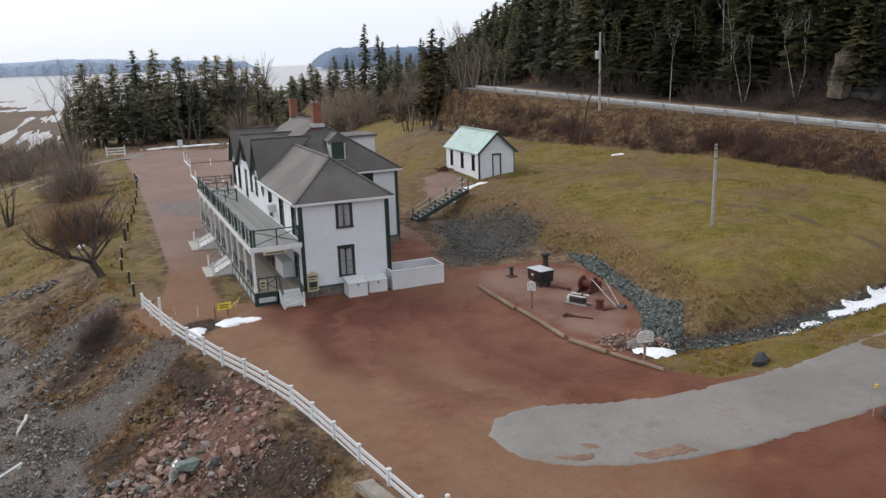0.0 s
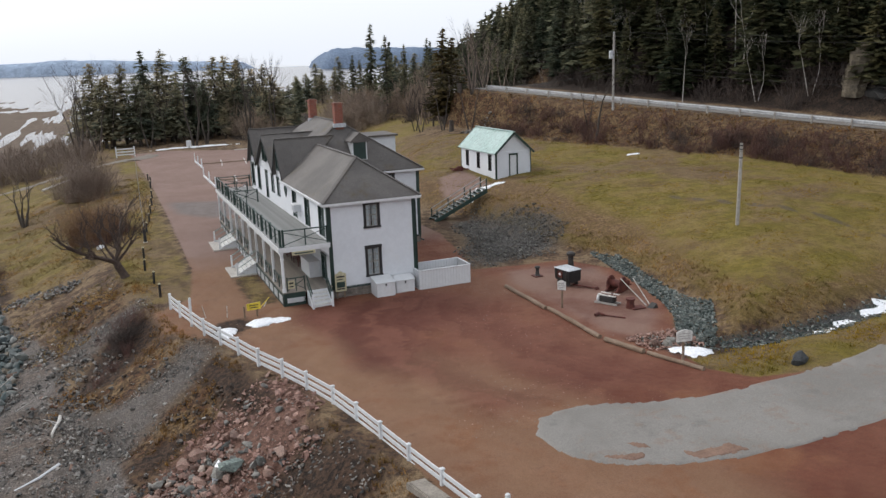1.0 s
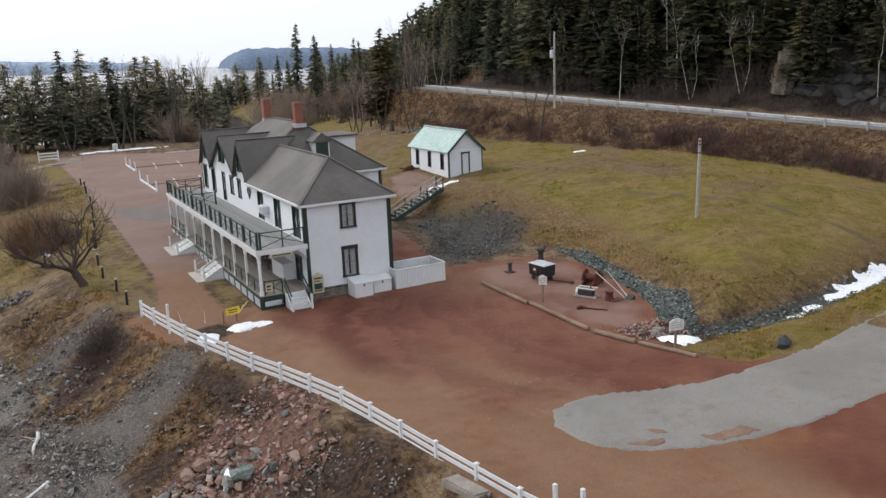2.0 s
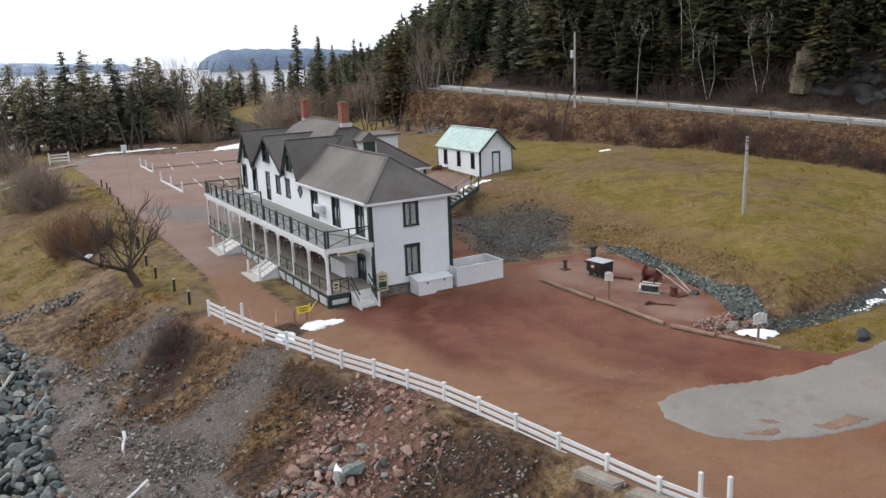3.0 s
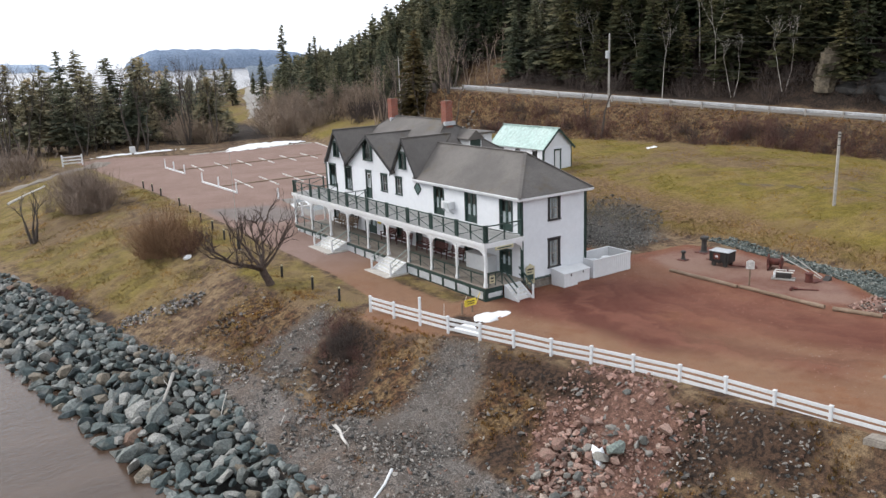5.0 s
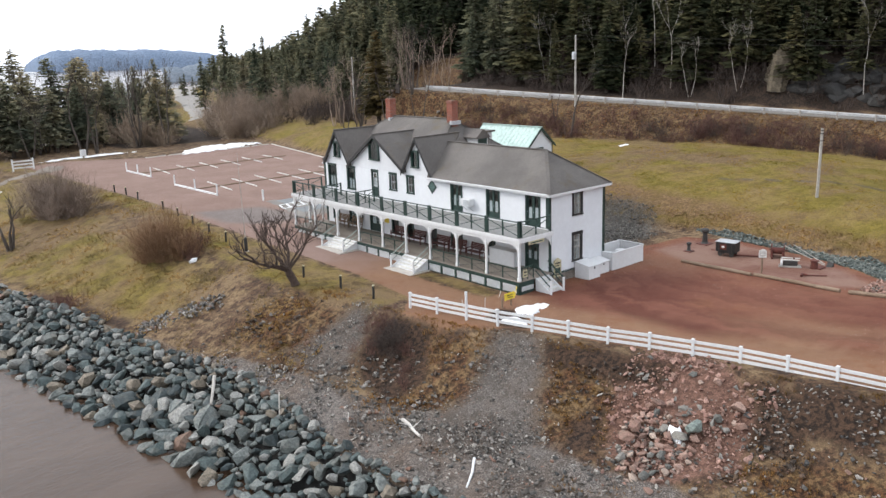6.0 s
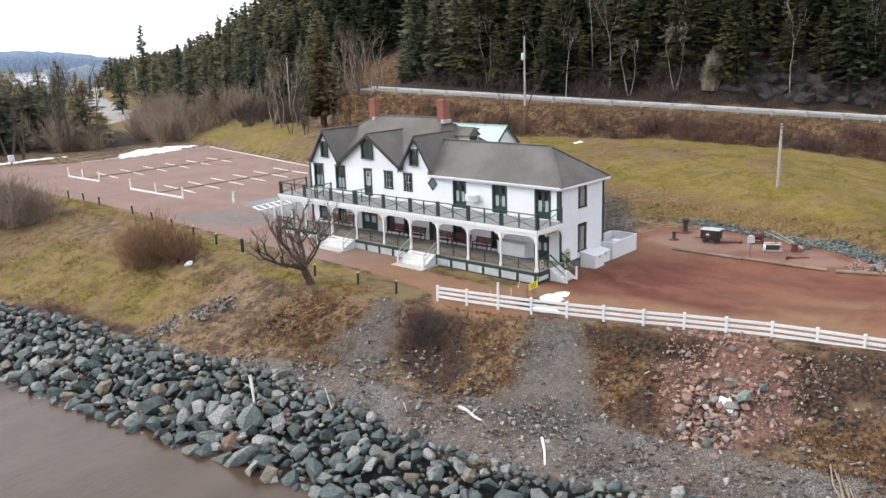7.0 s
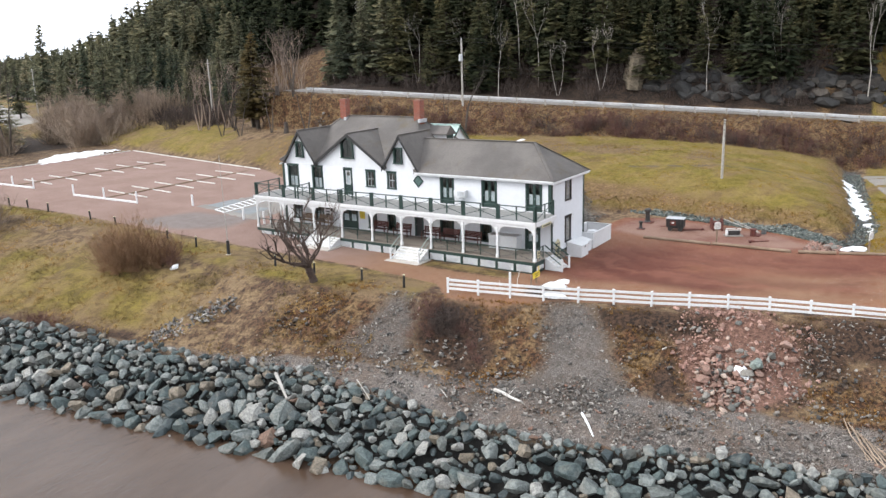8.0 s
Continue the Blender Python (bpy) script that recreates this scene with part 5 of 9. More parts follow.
part("porch_beam", Shape().box(PX - 0.1, 47.45, DZ - 0.48, PX + 0.1, PORCH_N, DZ - 0.27), M["white"], house)
part("deck_flashing", Shape().box(WX - 0.1, SY, DZ, WX - 0.03, PORCH_N - 0.6, DZ + 0.07), M["white"], house)

POSTS = [47.55, 50.5, 53.4, 56.25, 59.0, 61.85, 64.95, 67.95, 71.3, 74.5]
for k, y in enumerate(POSTS):
    s = Shape()
    s.soft(PX - 0.08, y - 0.08, PZ, PX + 0.08, y + 0.08, DZ - 0.48, 0.02)
    s.soft(PX - 0.11, y - 0.11, PZ, PX + 0.11, y + 0.11, PZ + 0.25, 0.02).soft(PX - 0.11, y - 0.11, DZ - 0.78, PX + 0.11, y + 0.11, DZ - 0.7, 0.02)
    p = part("porch_post", s, M["white"], house)
    for sg in (-1, 1):
        if 0 <= k + sg < len(POSTS):
            b = Shape()
            pts = [(PX - 0.03, y + sg * 0.08, DZ - 0.5), (PX - 0.03, y + sg * 0.55, DZ - 0.5), (PX - 0.03, y + sg * 0.46, DZ - 0.6), (PX - 0.03, y + sg * 0.26, DZ - 0.66), (PX - 0.03, y + sg * 0.17, DZ - 0.86), (PX - 0.03, y + sg * 0.08, DZ - 0.98)]
            part("bracket", b.prism(pts, (0.06, 0, 0)), M["white"], p, "scroll-cut bracket")
for x in (9.2, 10.55):
    p = part("porch_post", Shape().soft(x - 0.07, 74.43, PZ, x + 0.07, 74.57, DZ - 0.3, 0.02), M["white"], house)
part("bracket", Shape().prism([(10.66, 47.47, DZ - 0.32), (10.1, 47.47, DZ - 0.32), (10.25, 47.47, DZ - 0.5), (10.5, 47.47, DZ - 0.62), (10.66, 47.47, DZ - 0.95)], (0, 0.06, 0)), M["white"], house)


def brace_rail(owner, p0, p1, z, h, bays, heavy, thin, mat, bar=0.04):
    """A rail with crossed braces: heavy posts, a thin post in the middle of each bay."""
    p0, p1 = Vector((*p0, z)), Vector((*p1, z))
    up = Vector((0, 0, 1))
    rail = part("railing", Shape().beam(p0 + up * h, p1 + up * h, 0.09, 0.06), mat, owner)
    for k in range(bays):
        a, b = p0.lerp(p1, k / bays), p0.lerp(p1, (k + 1) / bays)
        m = (a + b) / 2
        part("mid_post", Shape().beam(m + up * 0.02, m + up * h, thin, thin, (0, 1, 0.01)), mat, rail)
        for s0, s1 in ((a + up * 0.1, b + up * (h - 0.1)), (a + up * (h - 0.1), b + up * 0.1)):
            part("brace", Shape().beam(s0, s1, bar * 0.8, bar), mat, rail)
    for k in range(bays + 1):
        a = p0.lerp(p1, k / bays)
        q = Shape().soft(a.x - heavy / 2, a.y - heavy / 2, z, a.x + heavy / 2, a.y + heavy / 2, z + h + 0.08, 0.015)
        part("rail_post", q, mat, rail)
    return rail


for a, b in zip(POSTS[:-1], POSTS[1:]):
    brace_rail(house, (PX - 0.02, a), (PX - 0.02, b - 0.16 * (b < 74)), DZ, 1.0, 1, 0.14, 0.08, M["green"])
brace_rail(house, (PX + 0.15, 47.5), (WX - 0.15, 47.5), DZ, 1.0, 1, 0.12, 0.07, M["green"])
brace_rail(house, (PX + 0.15, 74.48), (WX - 0.15, 74.48), DZ, 1.0, 1, 0.12, 0.07, M["green"])
for yy in (70.0, 65.3):
    brace_rail(house, (PX + 0.12, yy), (PX + 1.9, yy), DZ, 1.0, 1, 0.11, 0.06, M["green"])
for k in range(len(POSTS) - 1):
    if k in (3, 6):
        continue
    brace_rail(house, (PX, POSTS[k] + 0.14), (PX, POSTS[k + 1] - 0.14), PZ, 0.78, 1, 0.05, 0.06, M["green"], 0.022)
brace_rail(house, (PX + 0.2, 47.52), (9.0, 47.52), PZ, 0.85, 1, 0.07, 0.05, M["green"])

# skirting under the porch: dark green boards with white lattice panels
sk = Shape()
sk.box(PX - 0.1, 47.45, 1.12, PX - 0.06, PORCH_N, PZ - 0.05).box(PX - 0.1, 47.45, 0.35, PX - 0.06, PORCH_N, 0.58)
sk.box(PX - 0.06, 47.46, 0.35, 9.0, 47.5, PZ - 0.05)
skirt = part("porch_skirt", sk, M["green"], house, "dark green skirting")
y = 47.6
while y < 74.2:
    part("upright", Shape().box(PX - 0.12, y - 0.09, 0.35, PX - 0.07, y + 0.09, 1.14), M["green"], skirt)
    y += 1.48
y = 47.72
while y < 73.6:
    s = Shape()
    for j in range(16):
        a = y + 1.24 * j / 16
        for sg in (-1, 1):
            za, zb = (0.62, 1.08) if sg > 0 else (1.08, 0.62)
            s.beam((PX - 0.075, a, za), (PX - 0.075, min(a + 0.46, y + 1.24), zb), 0.012, 0.045, (1, 0, 0))
    s.box(PX - 0.06, y, 0.6, PX - 0.045, y + 1.24, 1.1)
    part("lattice", s, M["white"], skirt, "white lattice panel")
    y += 1.48
s = Shape().box(PX + 0.12, 47.44, 0.72, 8.85, 47.455, 1.02)
for j in range(18):
    a = PX + 0.12 + 1.0 * j / 18
    for sg in (-1, 1):
        s.beam((a, 47.43, 0.74 if sg > 0 else 1.0), (a + 0.18, 47.43, 1.0 if sg > 0 else 0.74), 0.012, 0.03, (0, 1, 0))
part("lattice", s, M["white"], skirt, "white lattice panel")


def porch_steps(y0, y1, n=5, run=0.27):
    top = PZ
    ground_h = ground_z(6.2, (y0 + y1) / 2)
    rise = (top - ground_h) / n
    st = part("porch_steps", Shape().box(PX - 0.12 - run * n, y0, ground_h - 0.1, PX - 0.12, y0 + 0.06, ground_h + 0.02).box(PX - 0.12 - run * n, y1 - 0.06, ground_h - 0.1, PX - 0.12, y1, ground_h + 0.02), M["white"], house, "pale wooden steps with white stringers")
    for k in range(n):
        x1 = PX - 0.12 - run * k
        z = top - rise * (k + 1) + 0.0
        part("tread", Shape().soft(x1 - run - 0.03, y0 - 0.03, z - 0.05, x1, y1 + 0.03, z, 0.012), M["tread"], st)
        part("riser", Shape().box(x1 - 0.03, y0, z, x1 - 0.005, y1, z + rise - 0.05), M["white"], st)
    for y in (y0, y1):
        part("stringer", Shape().prism([(PX - 0.12, y, top - 0.02), (PX - 0.12, y, ground_h - 0.1), (PX - 0.12 - run * n, y, ground_h - 0.1), (PX - 0.12 - run * n, y, ground_h + 0.1)], (0, 0.05 if y == y0 else -0.05, 0)), M["white"], st)
        bot = Vector((PX - 0.1 - run * n, y, ground_h))
        part("newel", Shape().soft(bot.x - 0.06, y - 0.06, ground_h - 0.1, bot.x + 0.06, y + 0.06, ground_h + 0.95, 0.015), M["white"], st)
        part("handrail", Shape().beam(bot + Vector((0, 0, 0.9)), (PX - 0.05, y, top + 0.85), 0.06, 0.07).beam(bot + Vector((0, 0, 0.5)), (PX - 0.05, y, top + 0.45), 0.04, 0.05), M["step_rail"], st)
    part("landing_pad", Shape().soft(PX - 0.12 - run * n - 0.5, y0 - 0.25, ground_h - 0.12, PX - 0.12, y1 + 0.25, ground_h + 0.05, 0.02), M["concrete"], st)


porch_steps(56.45, 59.05)
porch_steps(65.15, 68.2)

# steps at the southern end
es = part("end_steps", Shape().box(9.15, 47.3, 0.35, 10.3, 47.42, PZ - 0.06), M["white"], house, "small flight of grey steps with green handrails")
for k in range(5):
    z, y = PZ - 0.18 * (k + 1) + 0.0, 47.4 - 0.25 * k
    part("tread", Shape().soft(9.12, y - 0.28, z - 0.05, 10.33, y, z, 0.012), M["tread"], es)
    part("riser", Shape().box(9.15, y - 0.02, z, 10.3, y, z + 0.14), M["white"], es)
for x in (9.12, 10.33):
    part("stringer", Shape().prism([(x - 0.03, 47.42, PZ - 0.02), (x - 0.03, 47.42, 0.35), (x - 0.03, 46.1, 0.35), (x - 0.03, 46.1, 0.6)], (0.06, 0, 0)), M["white"], es)
    part("newel", Shape().soft(x - 0.06, 46.05, 0.4, x + 0.06, 46.17, 1.45, 0.015), M["white"], es)
    part("handrail", Shape().beam((x, 46.1, 1.4), (x, 47.45, PZ + 0.9), 0.07, 0.08).beam((x, 46.12, 0.95), (x, 47.45, PZ + 0.45), 0.05, 0.05), M["green"], es)

# ---- yard fence of white boards ----
FENCE = [(1.21, 50.6), (1.58, 48.5), (2.02, 46.4), (2.47, 44.27), (3.06, 42.18), (3.68, 40.1), (4.3, 37.95), (5.04, 35.9), (5.71, 33.8), (6.33, 31.6), (6.72, 29.45), (7.05, 27.3), (7.37, 25.05), (7.73, 22.85), (8.09, 20.7), (8.46, 19.3)]


def board_fence():
    f = thing("fence", (4.3, 38, 0.5), "white three-rail board fence along the yard's edge", "fence")
    post = Shape().soft(-0.065, -0.065, -0.3, 0.065, 0.065, 1.03, 0.012).add(*pyramid(0.085, 1.03, 1.1))
    pmesh = fix(post.mesh("post", M["white"]))
    tall = fix(Shape().soft(-0.065, -0.065, -0.3, 0.065, 0.065, 1.75, 0.012).mesh("post", M["white"]))
    for i, (x, y) in enumerate(FENCE):
        z = 0.48 if i else 0.46
        o = part("post", tall if i in (2, 15) else pmesh, None, f)
        o.location = (x, y, z)
        o.rotation_euler = (R.uniform(-0.02, 0.02), R.uniform(-0.02, 0.02), math.atan2(FENCE[min(i + 1, 15)][1] - FENCE[max(i - 1, 0)][1], FENCE[min(i + 1, 15)][0] - FENCE[max(i - 1, 0)][0]))
        if i:
            a, b = FENCE[i - 1], (x, y)
            for h in (0.33, 0.62, 0.91):
                part("rail", Shape().beam((*a, 0.48 + h + R.uniform(-0.012, 0.012)), (*b, 0.48 + h + R.uniform(-0.012, 0.012)), 0.04, 0.155), M["white"], f)
    o = part("post", tall, None, f)
    o.location = (8.95, 18.6, 0.5)
    for h in (0.45, 0.75):
        part("rail", Shape().beam((8.46, 19.3, 0.48 + h), (8.95, 18.6, 0.5 + h), 0.04, 0.28), M["white"], f)


def pyramid(r, z0, z1):
    return [(-r, -r, z0), (r, -r, z0), (r, r, z0), (-r, r, z0), (-r, -r, z0 + 0.03), (r, -r, z0 + 0.03), (r, r, z0 + 0.03), (-r, r, z0 + 0.03), (0, 0, z1)], [(3, 2, 1, 0), (0, 1, 5, 4), (1, 2, 6, 5), (2, 3, 7, 6), (3, 0, 4, 7), (4, 5, 8), (5, 6, 8), (6, 7, 8), (7, 4, 8)]


board_fence()


# ---- the white outbuilding with its mint roof ----
def outbuilding():
    x0, x1, y0, y1, zb = 34.3, 38.2, 71.6, 79.9, 3.05
    zt, zp = zb + 2.75, zb + 4.55
    xm = (x0 + x1) / 2
    o = thing("outbuilding", (xm, (y0 + y1) / 2, zb), "small white clapboard outbuilding with a mint green metal roof", "shed")
    wins = [(72.55, 73.25, zb + 0.75, zb + 2.35), (75.25, 75.95, zb + 0.75, zb + 2.35), (77.95, 78.65, zb + 0.75, zb + 2.35)]
    wall("wall_west", o, "y", x0, -1, y0, y1, zb - 0.3, zt, wins)
    wall("wall_east", o, "y", x1, 1, y0, y1, zb - 0.3, zt, [])
    dr = (35.75, 36.75, zb + 0.15, zb + 2.45)
    wall("wall_south", o, "x", y0, -1, x0 + 0.16, x1 - 0.16, zb - 0.3, zt, [dr])
    wall("wall_north", o, "x", y1, 1, x0 + 0.16, x1 - 0.16, zb - 0.3, zt, [])
    for y, d in ((y0, 0.12), (y1, -0.12)):
        part("gable_wall", Shape().prism([(x0, y, zt), (x1, y, zt), (xm, y, zp - 0.08)], (0, d, 0)), M["clap"], o)
    for a0, a1, z0, z1 in wins:
        window(o, "y", x0, -1, a0, a1, z0, z1, M["black"], 2, 3, 0.13, M["black"])
    door(o, "x", y0, -1, *dr, M["white"], False, M["green"])
    part("inner_floor", Shape().box(x0 + 0.2, y0 + 0.2, zb, x1 - 0.2, y1 - 0.2, zb + 0.08), M["porch"], o)
    for sg, xe in ((-1, x0 - 0.25), (1, x1 + 0.25)):
        ze = zp - (zp - zt) * (abs(xe - xm) / (x1 - xm))
        r = part("roof", Shape().prism([(xe, y0 - 0.3, ze), (xm, y0 - 0.3, zp), (xm, y1 + 0.3, zp), (xe, y1 + 0.3, ze)], (0, 0, 0.06)), M["mint"], o)
        for k in range(15):
            y = y0 - 0.2 + k * 0.61
            part("seam", Shape().beam((xe, y, ze + 0.075), (xm, y, zp + 0.075), 0.03, 0.035), M["mint"], r)
        for y in (y0 - 0.31, y1 + 0.31):
            part("bargeboard", Shape().beam((xe, y, ze - 0.05), (xm, y, zp - 0.05), 0.05, 0.2), M["green"], r)
    part("ridge_cap", Shape().beam((xm, y0 - 0.3, zp + 0.09), (xm, y1 + 0.3, zp + 0.09), 0.3, 0.05), M["mint"], o)
    for x, y in ((x0, y0), (x1, y0), (x0, y1)):
        part("corner_board", Shape().box(x - 0.04, y - 0.04, zb - 0.25, x + 0.12 * (1 if x == x0 else 0.35), y + 0.12 * (1 if y == y0 else 0.3), zt), M["green"], o)
    part("meter_box", Shape().soft(x1 + 0.02, y0 + 0.3, zb + 0.9, x1 + 0.22, y0 + 0.65, zb + 1.5).tube((x1 + 0.1, y0 + 0.45, zb + 1.5), (x1 + 0.1, y0 + 0.45, zt), 0.03), M["iron"], o)


outbuilding()


# ---- outdoor stairs up the bank ----
def bank_stairs():
    x0, x1, y0, y1 = 25.5, 30.6, 66.2, 67.5
    z0, z1 = ground_z(25.3, 66.8) - 0.02, 3.15
    o = thing("outdoor_stairs", (x0, 66.8, z0), "dark green wooden outdoor stairs with pale nosings and a handrail", "stairs")
    n = 12
    for k in range(n):
        x, z = x0 + (x1 - x0) * k / n, z0 + (z1 - z0) * (k + 1) / n
        t = part("tread", Shape().soft(x, y0, z - 0.06, x + 0.46, y1, z, 0.012), M["green"], o)
        part("nosing", Shape().box(x - 0.012, y0 + 0.03, z - 0.055, x, y1 - 0.03, z + 0.012), M["white"], t, "white edge strip")
    for y in (y0 - 0.03, y1 + 0.03):
        part("stringer", Shape().beam((x0 - 0.1, y, z0 + 0.0), (x1, y, z1 - 0.15), 0.06, 0.34), M["green"], o)
    for y in (y0, y1):
        for k in range(4):
            x = x0 + 0.1 + (x1 - x0 - 0.1) * k / 3
            z = z0 + (z1 - z0) * k / 3
            part("rail_post", Shape().soft(x - 0.05, y - 0.05, z - 0.3, x + 0.05, y + 0.05, z + 1.0, 0.01), M["green"], o)
        part("handrail", Shape().beam((x0, y, z0 + 0.98), (x1, y, z1 + 0.98), 0.08, 0.06).beam((x0, y, z0 + 0.55), (x1, y, z1 + 0.55), 0.05, 0.05), M["polewood"], o)


bank_stairs()


# ---- beside the house ----
def bin_box(x0, x1, y0, y1, h, n):
    z = 0.47
    o = thing("storage_bin", ((x0 + x1) / 2, (y0 + y1) / 2, z), "white wooden storage bin with a sloping lid beside the house", "bin", "storage bins")
    part("body", Shape().prism([(x0, y0, z), (x0, y0, z + h * 0.84), (x0, y1, z + h), (x0, y1, z)], (x1 - x0, 0, 0)), M["white"], o)
    lid = part("lid", Shape().prism([(x0 - 0.04, y0 - 0.06, z + h * 0.84), (x0 - 0.04, y1, z + h + 0.01), (x0 - 0.04, y1, z + h + 0.05), (x0 - 0.04, y0 - 0.06, z + h * 0.84 + 0.04)], (x1 - x0 + 0.08, 0, 0)), M["white"], o)
    part("hasp", Shape().box((x0 + x1) / 2 - 0.04, y0 - 0.03, z + h * 0.66, (x0 + x1) / 2 + 0.04, y0 - 0.005, z + h * 0.8), M["iron"], lid)


bin_box(13.3, 14.52, 46.45, 47.66, 1.12, 0)
bin_box(14.72, 15.95, 46.8, 47.66, 1.0, 1)


def tank_enclosure():
    x0, x1, y0, y1, z, h = 16.3, 19.9, 46.8, 48.9, 0.46, 1.28
    o = thing("tank_enclosure", ((x0 + x1) / 2, 47.9, z), "white board enclosure with an open top beside the house", "enclosure")
    for (a, b) in (((x0, y0), (x1, y0)), ((x1, y0), (x1, y1)), ((x0, y1), (x1, y1)), ((x0, y0), (x0, y1))):
        a, b = Vector((*a, z)), Vector((*b, z))
        n = max(2, round((b - a).length / 0.2))
        d = (b - a) / n
        for k in range(n):
            p, q = a + d * (k + 0.03), a + d * (k + 0.97)
            part("board", Shape().beam(p + Vector((0, 0, h / 2)), q + Vector((0, 0, h / 2)), 0.03, h), M["white"], o)
        part("cap_rail", Shape().beam(a + Vector((0, 0, h + 0.02)), b + Vector((0, 0, h + 0.02)), 0.12, 0.045), M["white"], o)
    part("tank", Shape().lathe((18.7, 47.9, z), [(0.4, 0.05), (0.45, 0.12), (0.45, 0.8), (0.36, 0.95), (0.1, 1.0)], 16), M["white"], o, "pale gas tank")
    part("condenser", Shape().soft(16.9, 47.3, z, 17.8, 48.3, z + 0.95, 0.04), M["metal"], o, "grey metal unit")


tank_enclosure()


def bars(owner, pm, rows, material, name="writing"):
    """Plain bars for writing that cannot be read: along, along, low, high."""
    for a0, a1, z0, z1 in rows:
        part(name, block(Shape(), pm, a0, a1, z0, z1, 0.0, 0.004), material, owner)


def house_sign():
    o = thing("sign_board", (11.25, 47.45, 0.5), "cream painted sign board with a pediment top leaning by the wall", "sign")
    part("leg", Shape().box(10.98, 47.44, 0.45, 11.05, 47.5, 1.3), M["wood"], o)
    part("leg", Shape().box(11.45, 47.44, 0.45, 11.52, 47.5, 1.3), M["wood"], o)
    b = part("board", Shape().prism([(10.9, 47.42, 1.0), (11.62, 47.42, 1.0), (11.62, 47.42, 2.12), (11.45, 47.42, 2.2), (11.26, 47.42, 2.32), (11.07, 47.42, 2.2), (10.9, 47.42, 2.12)], (0, 0.05, 0)), M["cream"], o)
    pm = plane_map("x", 47.42, -1)
    bars(b, pm, [(11.0, 11.52, 1.9, 2.0), (11.0, 11.52, 1.12, 1.2), (11.0, 11.4, 1.74, 1.8)], M["iron"])
    part("picture_panel", block(Shape(), pm, 11.0, 11.52, 1.25, 1.62, 0.0, 0.006), M["green"], b, "dark picture panel")


house_sign()


def porch_bench(y, kind_mat, label):
    o = thing("bench", (10.2, y, 1.4), label, "bench", "benches on the porch")
    L = 1.55
    for k in range(4):
        part("seat_slat", Shape().soft(9.95 + 0.12 * k, y - L / 2, 1.81, 10.05 + 0.12 * k, y + L / 2, 1.845, 0.008), kind_mat, o)
    for k in range(4):
        part("back_slat", Shape().soft(10.44 + 0.03 * k, y - L / 2, 1.93 + 0.115 * k, 10.475 + 0.03 * k, y + L / 2, 2.03 + 0.115 * k, 0.008), kind_mat, o)
    for sg in (-1, 1):
        yy = y + sg * (L / 2 - 0.1)
        part("leg", Shape().beam((9.97, yy, 1.4), (9.97, yy, 2.05), 0.06, 0.06, (0, 1, 0)).beam((10.42, yy, 1.4), (10.56, yy, 2.4), 0.06, 0.06, (0, 1, 0)), kind_mat, o)
        part("armrest", Shape().soft(9.92, yy - 0.05, 2.03, 10.48, yy + 0.05, 2.07, 0.01), kind_mat, o)


for y in (50.0 + 4.2, 55.3 + 0.9, 58.0, 60.8, 63.1):
    porch_bench(y, M["bench"], "dark red-brown wooden porch bench with slatted back")
for y in (69.1, 71.0):
    porch_bench(y, M["wood"], "weathered brown wooden porch bench with slatted back")

o = thing("cupboard", (10.35, 51.35, 1.4), "low white wooden chest against the porch wall", "cupboard")
part("body", Shape().soft(9.95, 50.15, 1.4, 10.7, 52.55, 2.42, 0.02), M["white"], o)
part("lid", Shape().soft(9.9, 50.1, 2.42, 10.71, 52.6, 2.47, 0.015), M["white"], o)

o = thing("air_conditioner", (10.55, 55.25, 5.0), "pale window air conditioner on wall brackets", "air conditioner")
part("body", Shape().soft(10.25, 54.75, 4.98, 10.74, 55.75, 5.5, 0.03), M["white"], o)
part("grille", Shape().box(10.235, 54.82, 5.05, 10.25, 55.4, 5.43), M["metal"], o)
part("bracket", Shape().beam((10.3, 54.9, 4.95), (10.74, 54.9, 4.6), 0.04, 0.04).beam((10.3, 55.6, 4.95), (10.74, 55.6, 4.6), 0.04, 0.04), M["metal"], o)

o = thing("notice_board", (10.7, 68.85, 2.2), "white notice board with dark leaflets on the porch wall", "notice board")
nb = part("board", Shape().soft(10.68, 68.35, 2.2, 10.735, 69.35, 3.12, 0.01), M["white"], o)
bars(nb, plane_map("y", 10.68, -1), [(68.45, 68.68, 2.7, 3.0), (68.45, 68.68, 2.3, 2.55), (68.8, 69.25, 2.85, 3.0), (68.8, 69.25, 2.6, 2.7), (68.8, 69.25, 2.35, 2.48)], M["iron"], "leaflet")
o = thing("wall_notice", (10.7, 65.2, 2.3), "yellow notice on the porch wall beside the door", "sign")
part("board", Shape().soft(10.69, 64.95, 2.35, 10.735, 65.5, 3.0, 0.01), M["yellow"], o)
o = thing("name_plaque", (8.3, 47.42, 3.72), "cream name plaque under the deck's edge", "sign")
pb = part("board", Shape().soft(8.3, 47.24, 3.72, 9.75, 47.3, 3.94, 0.01), M["cream"], o)
bars(pb, plane_map("x", 47.24, -1), [(8.45, 9.6, 3.79, 3.87)], M["green"])
o = thing("porch_notice", (8.0, 47.4, 1.6), "small cream notice hung on the porch rail", "sign")
pb = part("board", Shape().soft(7.95, 47.42, 1.62, 8.35, 47.46, 2.12, 0.01), M["cream"], o)
bars(pb, plane_map("x", 47.42, -1), [(8.02, 8.28, 1.9, 2.02), (8.02, 8.28, 1.72, 1.8)], M["iron"])


